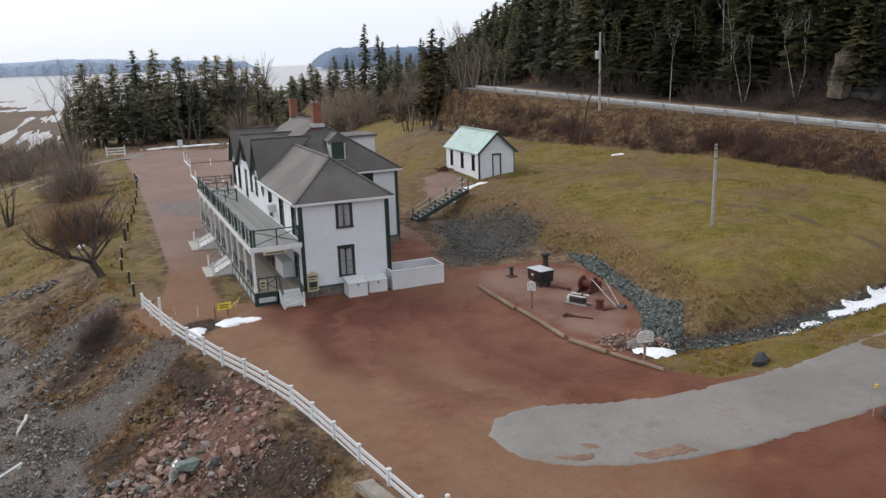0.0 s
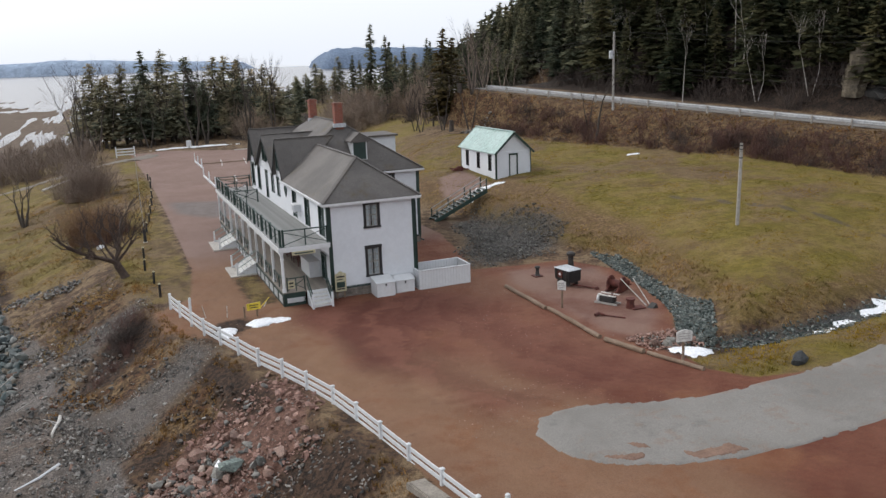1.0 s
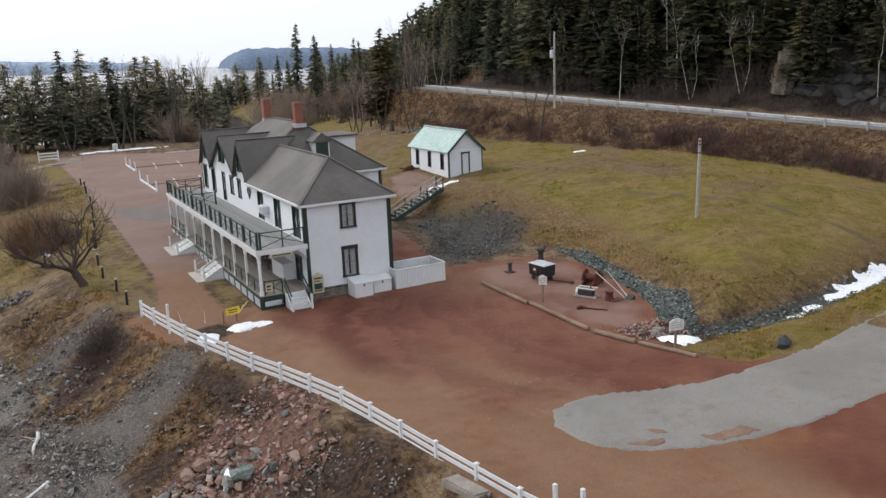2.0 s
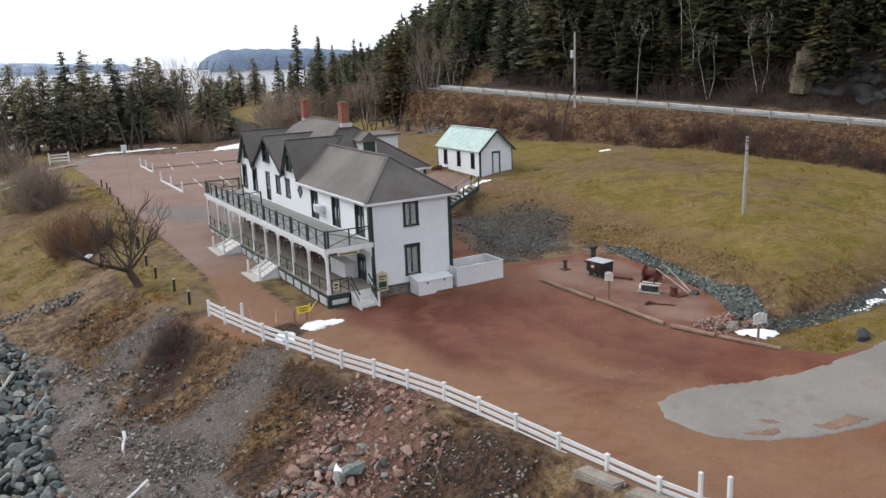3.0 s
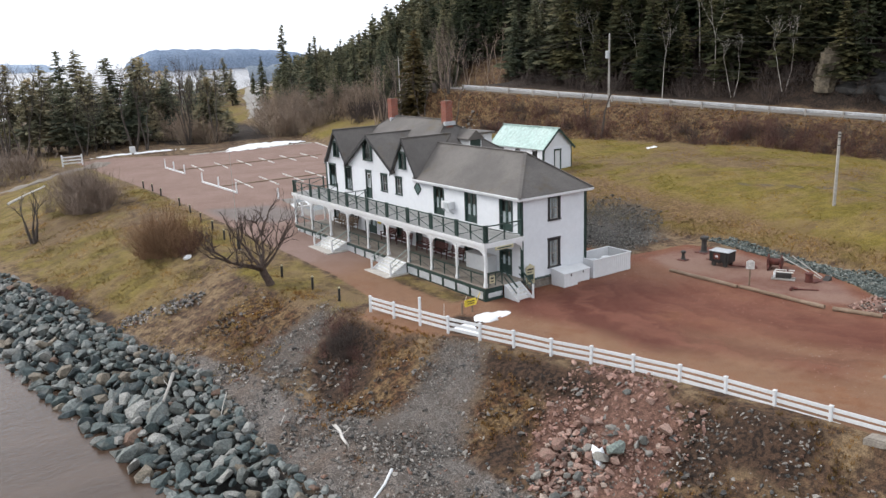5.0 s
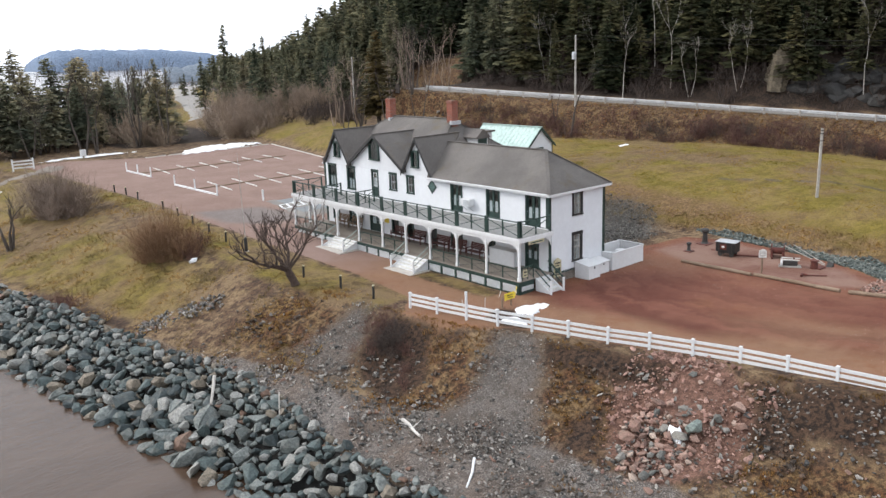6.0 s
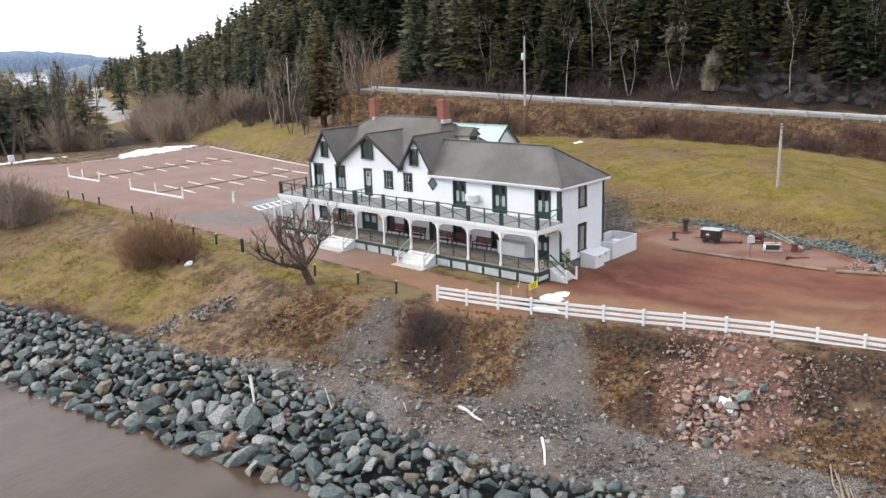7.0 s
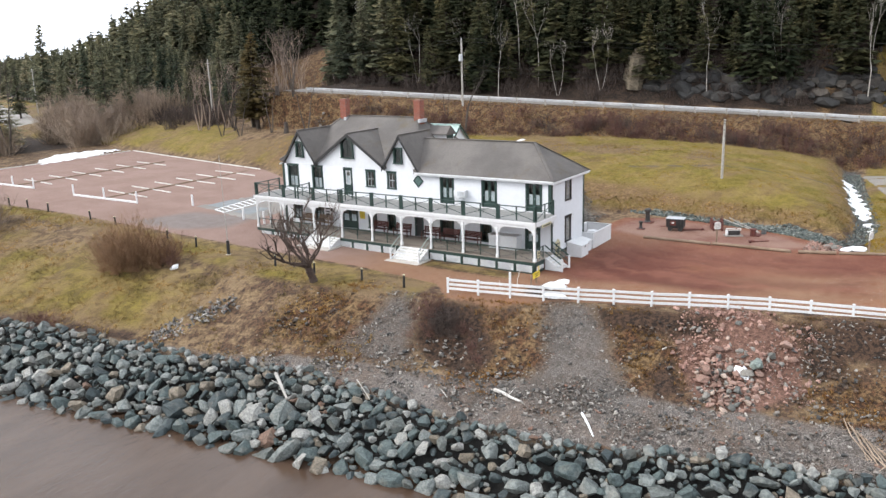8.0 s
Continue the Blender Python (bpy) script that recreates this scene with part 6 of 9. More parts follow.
# ---- black bollards along the drive ----
def bollard_shape():
    o = thing("bollard", (0, 0, 0), "short black wooden bollard with a pale cap beside the drive", "bollard", "bollards along the drive")
    part("post", Shape().tube((0, 0, -0.3), (0, 0, 0.82), 0.085, 0.08, 10), M["black"], o)
    part("cap", Shape().lathe((0, 0, 0.82), [(0.085, 0.0), (0.085, 0.06), (0.04, 0.09)], 10), M["cream"], o, "pale painted cap")
    return o


BOLLARDS = [(0.85, 53.9), (0.7, 57.4), (0.35, 61.5), (0.5, 65.5), (1.3, 75.2), (1.8, 79.4), (2.2, 83.5), (2.6, 87.6), (2.9, 91.8), (3.2, 99.2), (3.5, 103.3), (3.4, 106.6)]
first = bollard_shape()
for i, (x, y) in enumerate(BOLLARDS):
    m = pose(x, y, ground_z(x, y), R.uniform(-3, 3), R.uniform(-3, 3), R.uniform(0, 90))
    if i == 0:
        first.matrix_basis = m
    else:
        copy_thing(first, m)

o = thing("flagpole", (0.95, 71.0, ground_z(0.95, 71.0)), "slender grey mast in a black base sleeve", "flagpole")
gz = ground_z(0.95, 71.0)
part("sleeve", Shape().tube((0.95, 71, gz - 0.2), (0.95, 71, gz + 1.15), 0.14, 0.13, 10), M["black"], o)
part("mast", Shape().tube((0.95, 71, gz + 1.1), (0.9, 71.0, gz + 7.9), 0.03, 0.016, 8), M["polewood"], o)
part("footing", Shape().tube((0.95, 71, gz - 0.2), (0.95, 71, gz + 0.06), 0.22, 0.2, 12), M["concrete"], o)

# ---- the northern car park ----
def parking_bar(x0, y0, x1, y1, w=0.11):
    z = ground_z((x0 + x1) / 2, (y0 + y1) / 2)
    o = thing("parking_timber", ((x0 + x1) / 2, (y0 + y1) / 2, z), "white painted parking timber on red gravel", "parking bar", "parking timbers")
    part("timber", Shape().beam((x0, y0, z + 0.05), (x1, y1, z + 0.05), w, 0.11), M["tread"], o)
    for k in (0.15, 0.85):
        part("pin", Shape().tube((x0 + (x1 - x0) * k, y0 + (y1 - y0) * k, z + 0.1), (x0 + (x1 - x0) * k, y0 + (y1 - y0) * k, z + 0.17), 0.03, n=6), M["rust"], o)


for k in range(6):
    x = 12.9 + 3.15 * k
    parking_bar(x + 0.35, 100.9, x + 0.75, 104.4)
    parking_bar(x - 0.2, 96.4, x + 0.25, 100.0)
    x = 13.9 + 3.35 * k
    parking_bar(x + 0.3, 119.6, x + 0.6, 122.9)
    parking_bar(x - 0.2, 115.6, x + 0.2, 118.6)
for k in range(9):
    parking_bar(32.2 + 0.9 * k, 99.3 + 4.1 * k, 33.0 + 0.9 * k, 103.0 + 4.1 * k, 0.14)
for k in range(6):
    parking_bar(18.6 + 3.6 * k, 136.0, 21.8 + 3.6 * k, 136.1, 0.14)


def chain_barrier(x, ys):
    o = thing("barrier", (x, ys[0], ground_z(x, ys[0])), "white posts joined by a low white kerb timber", "barrier", "row end barriers")
    for y in ys:
        z = ground_z(x, y)
        part("post", Shape().soft(x - 0.07, y - 0.07, z - 0.2, x + 0.07, y + 0.07, z + 1.25, 0.015), M["white"], o)
    z = ground_z(x, ys[1])
    part("kerb", Shape().beam((x, ys[0], z + 0.1), (x, ys[-1], z + 0.1), 0.18, 0.18), M["white"], o)


chain_barrier(10.0, (94.4, 99.9, 105.4))
chain_barrier(10.9, (114.7, 119.1, 123.0))
def kerb_row(x0, y, x1, label):
    z = ground_z((x0 + x1) / 2, y)
    solid("row_timber", Shape().beam((x0, y, z + 0.05), (x1, y, z + 0.05), 0.24, 0.13), M["wood"], label, "timber", "row timbers")


kerb_row(10.4, 100.4, 31.5, "long dark timber dividing two rows of bays")
kerb_row(11.2, 119.2, 33.0, "long dark timber dividing two rows of bays")

pad = patch("pavement", [(10.9, 78.6), (12.2, 88.2), (19.8, 87.2), (19.4, 79.0)], M["asphalt"], "asphalt pad with painted accessible bays", 0.03, 0.5, 0.1, "pavement")


def paint(name, pts, material, label):
    s = Shape()
    s.add([(x, y, ground_z(x, y) + 0.062) for x, y in pts], [tuple(range(len(pts)))])
    return solid(name, s, material, label, "road marking", kind="structure")


for k in range(9):
    paint("trim", [(11.6 + 0.85 * k, 83.4 + 0.42 * k * 0.3), (11.85 + 0.85 * k, 83.4 + 0.42 * k * 0.3), (12.25 + 0.85 * k, 85.0 + 0.42 * k * 0.3), (12.0 + 0.85 * k, 85.0 + 0.42 * k * 0.3)], M["white"], "white painted hatching")
paint("trim", [(11.5, 83.2), (19.2, 84.1), (19.2, 84.3), (11.5, 83.4)], M["white"], "white painted line")
paint("trim", [(12.1, 85.0), (19.4, 86.0), (19.4, 86.2), (12.1, 85.2)], M["white"], "white painted line")
paint("trim", [(13.0, 85.4), (16.5, 85.9), (16.4, 87.4), (13.1, 87.4)], M["blue"], "faded blue painted bay")
paint("trim", [(12.2, 80.6), (15.4, 80.8), (15.4, 82.9), (12.4, 82.8)], M["blue"], "faded blue painted bay")
for x, y in ((12.3, 88.6), (10.7, 79.6), (10.4, 76.6)):
    z = ground_z(x, y)
    o = thing("marker_post", (x, y, z), "short white wooden marker post by the paved pad", "post", "white marker posts")
    part("post", Shape().soft(x - 0.08, y - 0.08, z - 0.2, x + 0.08, y + 0.08, z + 1.15, 0.015), M["white"], o)

z = ground_z(2.0, 138)
o = thing("gate", (2.0, 138, z), "white wooden three-bar gate at the drive's far end", "gate")
for x in (0.6, 3.3):
    part("post", Shape().soft(x - 0.1, 137.9, z - 0.2, x + 0.1, 138.1, z + 1.6, 0.02), M["white"], o)
for h in (0.35, 0.8, 1.25):
    part("rail", Shape().beam((0.6, 138, z + h), (3.3, 138, z + h), 0.05, 0.2), M["white"], o)
z = ground_z(12.4, 145)
o = thing("mailbox", (12.4, 145, z), "small white box on a post at the lot's far edge", "mailbox")
part("box", Shape().soft(12.0, 144.7, z + 0.3, 12.8, 145.3, z + 1.3, 0.05), M["white"], o)
part("post", Shape().box(12.3, 144.9, z - 0.2, 12.5, 145.1, z + 0.3), M["wood"], o)


# ---- the outdoor museum corner ----
def half_log(name, x0, y0, x1, y1, r, label):
    z0, z1 = ground_z(x0, y0) + r * 0.75, ground_z(x1, y1) + r * 0.75
    n = 9
    a, b = Vector((x0, y0, z0)), Vector((x1, y1, z1))
    rg = random.Random(int(x0 * 100))
    pts = [a.lerp(b, k / n) + Vector((rg.uniform(-0.02, 0.02), rg.uniform(-0.02, 0.02), rg.uniform(-0.012, 0.012))) for k in range(n + 1)]
    solid(name, Shape().pipe(pts, [r * rg.uniform(0.9, 1.05) for _ in pts], 12), M["wood"], label, "log", "yard edge logs")


half_log("log", 21.35, 44.5, 21.15, 39.1, 0.125, "weathered grey-brown log edging the dirt yard")
half_log("log", 21.3, 39.0, 20.95, 33.2, 0.125, "weathered grey-brown log edging the dirt yard")
half_log("log", 20.95, 32.7, 21.5, 30.2, 0.14, "split pale-brown log edging the dirt yard")
half_log("log", 21.6, 30.0, 22.4, 27.0, 0.11, "thin weathered log edging the dirt yard")


def museum_sign(x, y, face, h, w, label):
    z = ground_z(x, y)
    o = thing("museum_sign", (x, y, z), label, "sign", "museum signs")
    m = pose(x, y, z, 0, 0, face)
    part("post", turned(Shape().soft(-0.05, -0.05, -0.3, 0.05, 0.05, h, 0.01), m), M["wood"], o)
    b = part("board", turned(Shape().prism([(-w / 2, -0.09, h - 0.35), (w / 2, -0.09, h - 0.35), (w / 2, -0.09, h + 0.12), (w / 4, -0.09, h + 0.2), (0, -0.09, h + 0.24), (-w / 4, -0.09, h + 0.2), (-w / 2, -0.09, h + 0.12)], (0, 0.05, 0)), m), M["tread"], o, "pale painted board")
    for k in range(3):
        part("writing", turned(Shape().box(-w * 0.36, -0.096, h + 0.02 - 0.12 * k, w * 0.36, -0.09, h + 0.06 - 0.12 * k), m), M["polewood"], b)


museum_sign(22.15, 38.9, -50, 1.45, 0.5, "pale interpretive sign board on a wooden post")
museum_sign(22.2, 28.2, -12, 1.45, 0.78, "wide pale sign board on a wooden post")


def trolley():
    x, y = 25.1, 43.1
    z = ground_z(x, y)
    m = pose(x, y, z, 0, 0, 8) @ Matrix.Scale(0.84, 4)
    o = thing("ore_cart", (x, y, z), "black box cart with a pale lid and red panel", "cart")
    P = lambda n, s, mt, lb="": part(n, turned(s, m), mt, o, lb)
    body = P("body", Shape().prism([(-0.55, -0.85, 0.4), (0.55, -0.85, 0.4), (0.6, -0.85, 1.25), (-0.6, -0.85, 1.25)], (0, 1.7, 0)), M["black"])
    P("lid", Shape().soft(-0.64, -0.9, 1.25, 0.64, 0.9, 1.31, 0.02), M["metal"], "pale weathered lid")
    for k in range(3):
        part("strap", turned(Shape().box(-0.62, -0.6 + 0.58 * k, 0.38, -0.575, -0.54 + 0.58 * k, 1.25), m), M["iron"], body)
    part("panel", turned(Shape().box(-0.625, -0.1, 0.62, -0.585, 0.45, 1.12), m), M["rust"], body, "rusty red painted panel")
    part("emblem", turned(Shape().box(-0.632, 0.06, 0.8, -0.625, 0.3, 0.95), m), M["white"], body)
    P("chassis", Shape().box(-0.4, -0.7, 0.28, 0.4, 0.7, 0.4), M["iron"])
    for a in (-0.5, 0.5):
        for b in (-0.42, 0.42):
            P("wheel", Shape().tube((b - 0.05, a, 0.2), (b + 0.05, a, 0.2), 0.2, n=14), M["iron"])
    P("drawbar", Shape().beam((0.0, 0.85, 0.35), (0.1, 1.5, 0.3), 0.06, 0.06), M["rust"])


trolley()


def iron_bollard(x, y, h, r, label):
    z = ground_z(x, y)
    o = thing("mooring_bollard", (x, y, z), label, "mooring bollard", "cast iron relics")
    part("column", Shape().lathe((x, y, z - 0.05), [(r * 1.5, 0), (r * 1.5, 0.1), (r, 0.2), (r * 0.8, h * 0.6), (r * 0.9, h * 0.75)], 14), M["iron"], o)
    part("head", Shape().lathe((x, y, z - 0.05 + h * 0.75), [(r * 0.9, 0), (r * 1.35, h * 0.07), (r * 1.35, h * 0.18), (r * 0.8, h * 0.25)], 14), M["iron"], o)
    part("base_plate", Shape().soft(x - r * 2.2, y - r * 2.2, z - 0.06, x + r * 2.2, y + r * 2.2, z + 0.06, 0.02), M["rust"], o)


iron_bollard(24.45, 45.9, 0.75, 0.14, "small dark cast iron mooring bollard")
iron_bollard(27.3, 46.3, 1.3, 0.22, "tall dark cast iron bollard on a rusty plate")


def winch():
    x, y = 26.9, 40.2
    z = ground_z(x, y)
    m = pose(x, y, z, 0, 0, 25)
    o = thing("winch", (x, y, z), "rusty red iron winch with toothed gears", "machine", "cast iron relics")
    P = lambda n, s, lb="": part(n, turned(s, m), M["rust"], o, lb)
    P("base", Shape().beam((-0.8, -0.35, 0.1), (0.8, -0.35, 0.1), 0.12, 0.16).beam((-0.8, 0.35, 0.1), (0.8, 0.35, 0.1), 0.12, 0.16))
    P("drum", Shape().tube((-0.1, -0.4, 0.5), (-0.1, 0.4, 0.5), 0.24, n=14))
    for yy in (-0.42, 0.42):
        P("gear", gear((-0.1, yy, 0.5), 0.5, 18))
        P("frame", Shape().beam((-0.7, yy * 0.85, 0.15), (-0.1, yy * 0.85, 0.62), 0.08, 0.1).beam((0.6, yy * 0.85, 0.15), (-0.1, yy * 0.85, 0.62), 0.08, 0.1))
    P("pinion", gear((0.5, -0.42, 0.42), 0.24, 10))
    P("shaft", Shape().tube((0.5, -0.7, 0.42), (0.5, 0.6, 0.42), 0.04, n=8))


def gear(c, r, teeth):
    s = Shape()
    n = teeth * 2
    pts = [(c[0] + (r if k % 2 else r * 0.9) * math.cos(2 * math.pi * k / n), c[1] - 0.04, c[2] + (r if k % 2 else r * 0.9) * math.sin(2 * math.pi * k / n)) for k in range(n)]
    return s.prism(pts, (0, 0.08, 0))


winch()


def hauler():
    x, y = 24.9, 38.3
    z = ground_z(x, y)
    m = pose(x, y, z, 0, 0, -62) @ Matrix.Scale(0.8, 4)
    o = thing("engine_block", (x, y, z), "old pale and black marine engine on timber skids", "machine", "cast iron relics")
    P = lambda n, s, mt, lb="": part(n, turned(s, m), mt, o, lb)
    for yy in (-0.3, 0.3):
        P("skid", Shape().beam((-0.9, yy, 0.08), (0.9, yy, 0.08), 0.12, 0.12), M["polewood"], "pale timber skid")
    P("block", Shape().soft(-0.55, -0.28, 0.15, 0.6, 0.28, 0.6, 0.05), M["iron"])
    P("head", Shape().soft(-0.75, -0.22, 0.6, 0.75, -0.06, 0.68, 0.03), M["drift"], "pale weathered plank")
    P("plank", Shape().soft(-0.7, 0.2, 0.68, 0.8, 0.36, 0.74, 0.02), M["drift"], "pale weathered plank")
    P("flywheel", Shape().tube((-0.75, 0, 0.35), (-0.6, 0, 0.35), 0.32, n=16), M["white"], "white painted flywheel")
    P("exhaust", Shape().tube((0.3, 0.1, 0.6), (0.3, 0.1, 0.85), 0.06, n=8), M["rust"])


hauler()


def relic_bits():
    def at(name, x, y, label, build, mt=M["rust"]):
        z = ground_z(x, y)
        o = thing(name, (x, y, z), label, "relic", "cast iron relics")
        for n, s in build(x, y, z):
            part(n, s, mt, o)

    at("iron_pump", 25.5, 36.9, "rusty iron pump head lying on a plate", lambda x, y, z: [("plate", Shape().soft(x - 0.1, y - 0.5, z, x + 0.75, y + 0.1, z + 0.07, 0.02)), ("housing", Shape().tube((x, y, z), (x, y, z + 0.55), 0.26, 0.2, 12)), ("flange", Shape().tube((x, y, z + 0.5), (x, y, z + 0.58), 0.28, n=12))])
    at("anchor_chain", 23.1, 36.4, "rusty shackle and iron rod on the ground", lambda x, y, z: [("shackle", Shape().tube((x - 0.25, y + 0.1, z + 0.1), (x + 0.1, y + 0.25, z + 0.12), 0.09, n=8).tube((x + 0.1, y + 0.25, z + 0.12), (x + 0.2, y - 0.1, z + 0.1), 0.08, n=8)), ("rod", Shape().tube((x + 0.15, y, z + 0.08), (x + 1.0, y - 1.0, z + 0.05), 0.04, n=8))])
    at("capstan_bar", 25.4, 41.4, "rusty iron bar lying on the ground", lambda x, y, z: [("bar", Shape().tube((x - 0.2, y + 1.2, z + 0.08), (x + 0.6, y - 0.3, z + 0.08), 0.05, n=8)), ("knob", Shape().lathe((x + 0.6, y - 0.3, z), [(0.12, 0), (0.14, 0.1), (0.08, 0.18)], 10))])
    z = ground_z(26.2, 37.6)
    o = thing("plough", (26.2, 37.6, z), "old plough with long grey wooden handles", "plough", "cast iron relics")
    part("handle", Shape().tube((26.4, 36.6, z + 0.1), (26.7, 39.6, z + 0.95), 0.035, 0.028, 8), M["polewood"], o)
    part("handle", Shape().tube((26.7, 36.7, z + 0.1), (27.4, 39.3, z + 0.95), 0.035, 0.028, 8), M["polewood"], o)
    part("share", Shape().prism([(26.35, 36.5, z), (26.8, 36.5, z), (26.7, 36.5, z + 0.3)], (0.1, -0.35, -0.03)), M["iron"], o)


relic_bits()

# ---- guard rail, poles and wires ----
def guard_rail():
    o = thing("guard_rail", (60, 60, 7.5), "galvanised steel guard rail on wooden posts beside the highway", "guard rail")
    ys = np.arange(-14, 109, 3.8)
    pts = [(float(rail_x(np.array(y))), float(y), ground_z(float(rail_x(np.array(y))), float(y))) for y in ys]
    prof = [(-0.21, 0), (-0.14, 0.07), (-0.04, 0.07), (0, 0.015), (0.04, 0.07), (0.14, 0.07), (0.21, 0)]
    for (x, y, z) in pts:
        part("post", Shape().soft(x - 0.28, y - 0.08, z - 0.4, x - 0.1, y + 0.08, z + 0.86, 0.015), M["polewood"], o)
    for a, b in zip(pts[:-1], pts[1:]):
        s = Shape()
        for p in (a, b):
            for h, out in prof:
                s.v.append((p[0] + 0.0 - out, p[1], p[2] + 0.62 + h))
        n = len(prof)
        s.f += [(k, k + 1, n + k + 1, n + k) for k in range(n - 1)]
        me = s.mesh("beam", M["rail"])
        part("beam", me, None, o)


guard_rail()


def utility_pole(x, y, top, can, label):
    z = ground_z(x, y)
    o = thing("utility_pole", (x, y, z), label, "utility pole", "utility poles")
    part("pole", Shape().tube((x, y, z - 0.5), (x, y, top), 0.16, 0.11, 10), M["polewood"], o)
    if not can:
        part("crossarm", Shape().soft(x - 0.6, y - 0.05, top - 0.55, x + 0.6, y + 0.05, top - 0.45, 0.01), M["polewood"], o)
    for d in (0.0,):
        part("insulator", Shape().lathe((x + d, y, top), [(0.03, 0), (0.06, 0.05), (0.05, 0.16), (0.02, 0.2)], 8), M["white"], o)
    if can:
        part("transformer", Shape().lathe((x - 0.42, y - 0.1, top - 2.9), [(0.24, 0), (0.27, 0.05), (0.27, 0.85), (0.2, 0.95)], 14), M["metal"], o, "pale grey transformer can")
        part("bracket", Shape().box(x - 0.4, y - 0.14, top - 2.5, x, y - 0.06, top - 2.4), M["iron"], o)


POLES = [(56.0, 83.2, 17.1), (59.4, 138.4, 15.1), (84.0, 5.0, 15.0), (66.0, 205.0, 14.0)]
for i, (x, y, t) in enumerate(POLES):
    utility_pole(x, y, t, i == 0, "grey wooden utility pole with a transformer" if i == 0 else "grey wooden utility pole with a crossarm")


def wire(a, b, sag, label):
    s = Shape()
    n = 14
    a, b = Vector(a), Vector(b)
    pts = [a.lerp(b, k / n) - Vector((0, 0, sag * 4 * (k / n) * (1 - k / n))) for k in range(n + 1)]
    s.pipe(pts, [0.016] * (n + 1), 4)
    solid("overhead_wire", s, M["iron"], label, "wire", "overhead wires")


for i, j in ((0, 2), (0, 1), (1, 3)):
    for dx, dz, sag in ((-0.75, -0.25, 1.2), (0, 0.2, 1.1), (0.2, -3.4, 1.6), (0.2, -3.9, 1.7)):
        a, b = POLES[i], POLES[j]
        wire((a[0] + dx, a[1], a[2] + dz), (b[0] + dx, b[1], b[2] + dz), sag, "thin dark overhead wire between utility poles")
wire((56.0, 83.2, 12.5), (51.0, 108.0, 10.9), 0.4, "pale guy wire slanting from the utility pole")

z = ground_z(38.8, 43.0)
o = thing("bare_pole", (38.8, 43.0, z), "bare grey wooden pole standing alone on the lawn", "pole")
part("shaft", Shape().tube((38.8, 43.0, z - 0.4), (38.85, 43.0, 8.65), 0.13, 0.105, 12), M["polewood"], o)
for h in (7.6, 8.2, 8.45):
    part("iron_band", Shape().tube((38.85, 43.0, h), (38.85, 43.0, h + 0.07), 0.125, n=12), M["iron"], o)


# ---- stones ----
def hull(seed, flat=0.7, n=16, join=1.0):
    """An angular quarry stone of about one metre, as the hull of random points."""
    rg = random.Random(seed)
    bm = bmesh.new()
    sx, sy, sz = rg.uniform(0.85, 1.35), rg.uniform(0.62, 0.98), flat * rg.uniform(0.65, 1.15)
    for _ in range(n):
        v = Vector((rg.gauss(0, 1), rg.gauss(0, 1), rg.gauss(0, 1))).normalized()
        v = v * (rg.uniform(0.86, 1.0) / (abs(v.x) ** 3.4 + abs(v.y) ** 3.4 + abs(v.z) ** 3.4) ** (1 / 3.4)) * 0.92
        bm.verts.new((v.x * sx, v.y * sy, v.z * sz))
    res = bmesh.ops.convex_hull(bm, input=bm.verts)
    bmesh.ops.delete(bm, geom=[g for g in res["geom_interior"] if isinstance(g, bmesh.types.BMVert)], context="VERTS")
    bmesh.ops.dissolve_limit(bm, angle_limit=radians(join), verts=bm.verts, edges=bm.edges)
    bmesh.ops.recalc_face_normals(bm, faces=bm.faces)
    bm.verts.ensure_lookup_table()
    for i, v in enumerate(bm.verts):
        v.index = i
    out = ([v.co.copy() for v in bm.verts], [tuple(v.index for v in f.verts) for f in bm.faces])
    bm.free()
    return out


HULLS = [hull(k, 0.72, 19, 14.0) for k in range(18)]
PEBBLES = [hull(100 + k, 0.7, 9) for k in range(8)]


def stone_mesh(k, material):
    s = Shape().add(*HULLS[k])
    return s.mesh("stone", material)


def spin(rg, tilt=25):
    return Euler((radians(rg.uniform(-tilt, tilt)), radians(rg.uniform(-tilt, tilt)), rg.uniform(0, 6.28))).to_matrix().to_4x4()


def heap(name, spots, hulls, material, label, owner=None, category="stones"):
    """Many small stones as one mesh. spots: x, y, size, lift."""
    rg = random.Random(len(spots))
    s = Shape()
    zs = height(np.array([p[0] for p in spots]), np.array([p[1] for p in spots]))
    for (x, y, r, lift), z in zip(spots, zs):
        v, f = hulls[rg.randrange(len(hulls))]
        m = Matrix.Translation((x, y, float(z) + lift * r)) @ spin(rg, 40) @ Matrix.Scale(r, 4)
        s.add([m @ p for p in v], f)
    me = s.mesh(name, material)
    ob = new(name, me)
    if owner is not None:
        ob.parent = owner
        if owner in ORIGIN:
            ob.matrix_parent_inverse = Matrix.Translation(-Vector(ORIGIN[owner]))
        return tagged(ob, label, "", kind="stuff")
    return tagged(ob, label, category, kind="stuff")


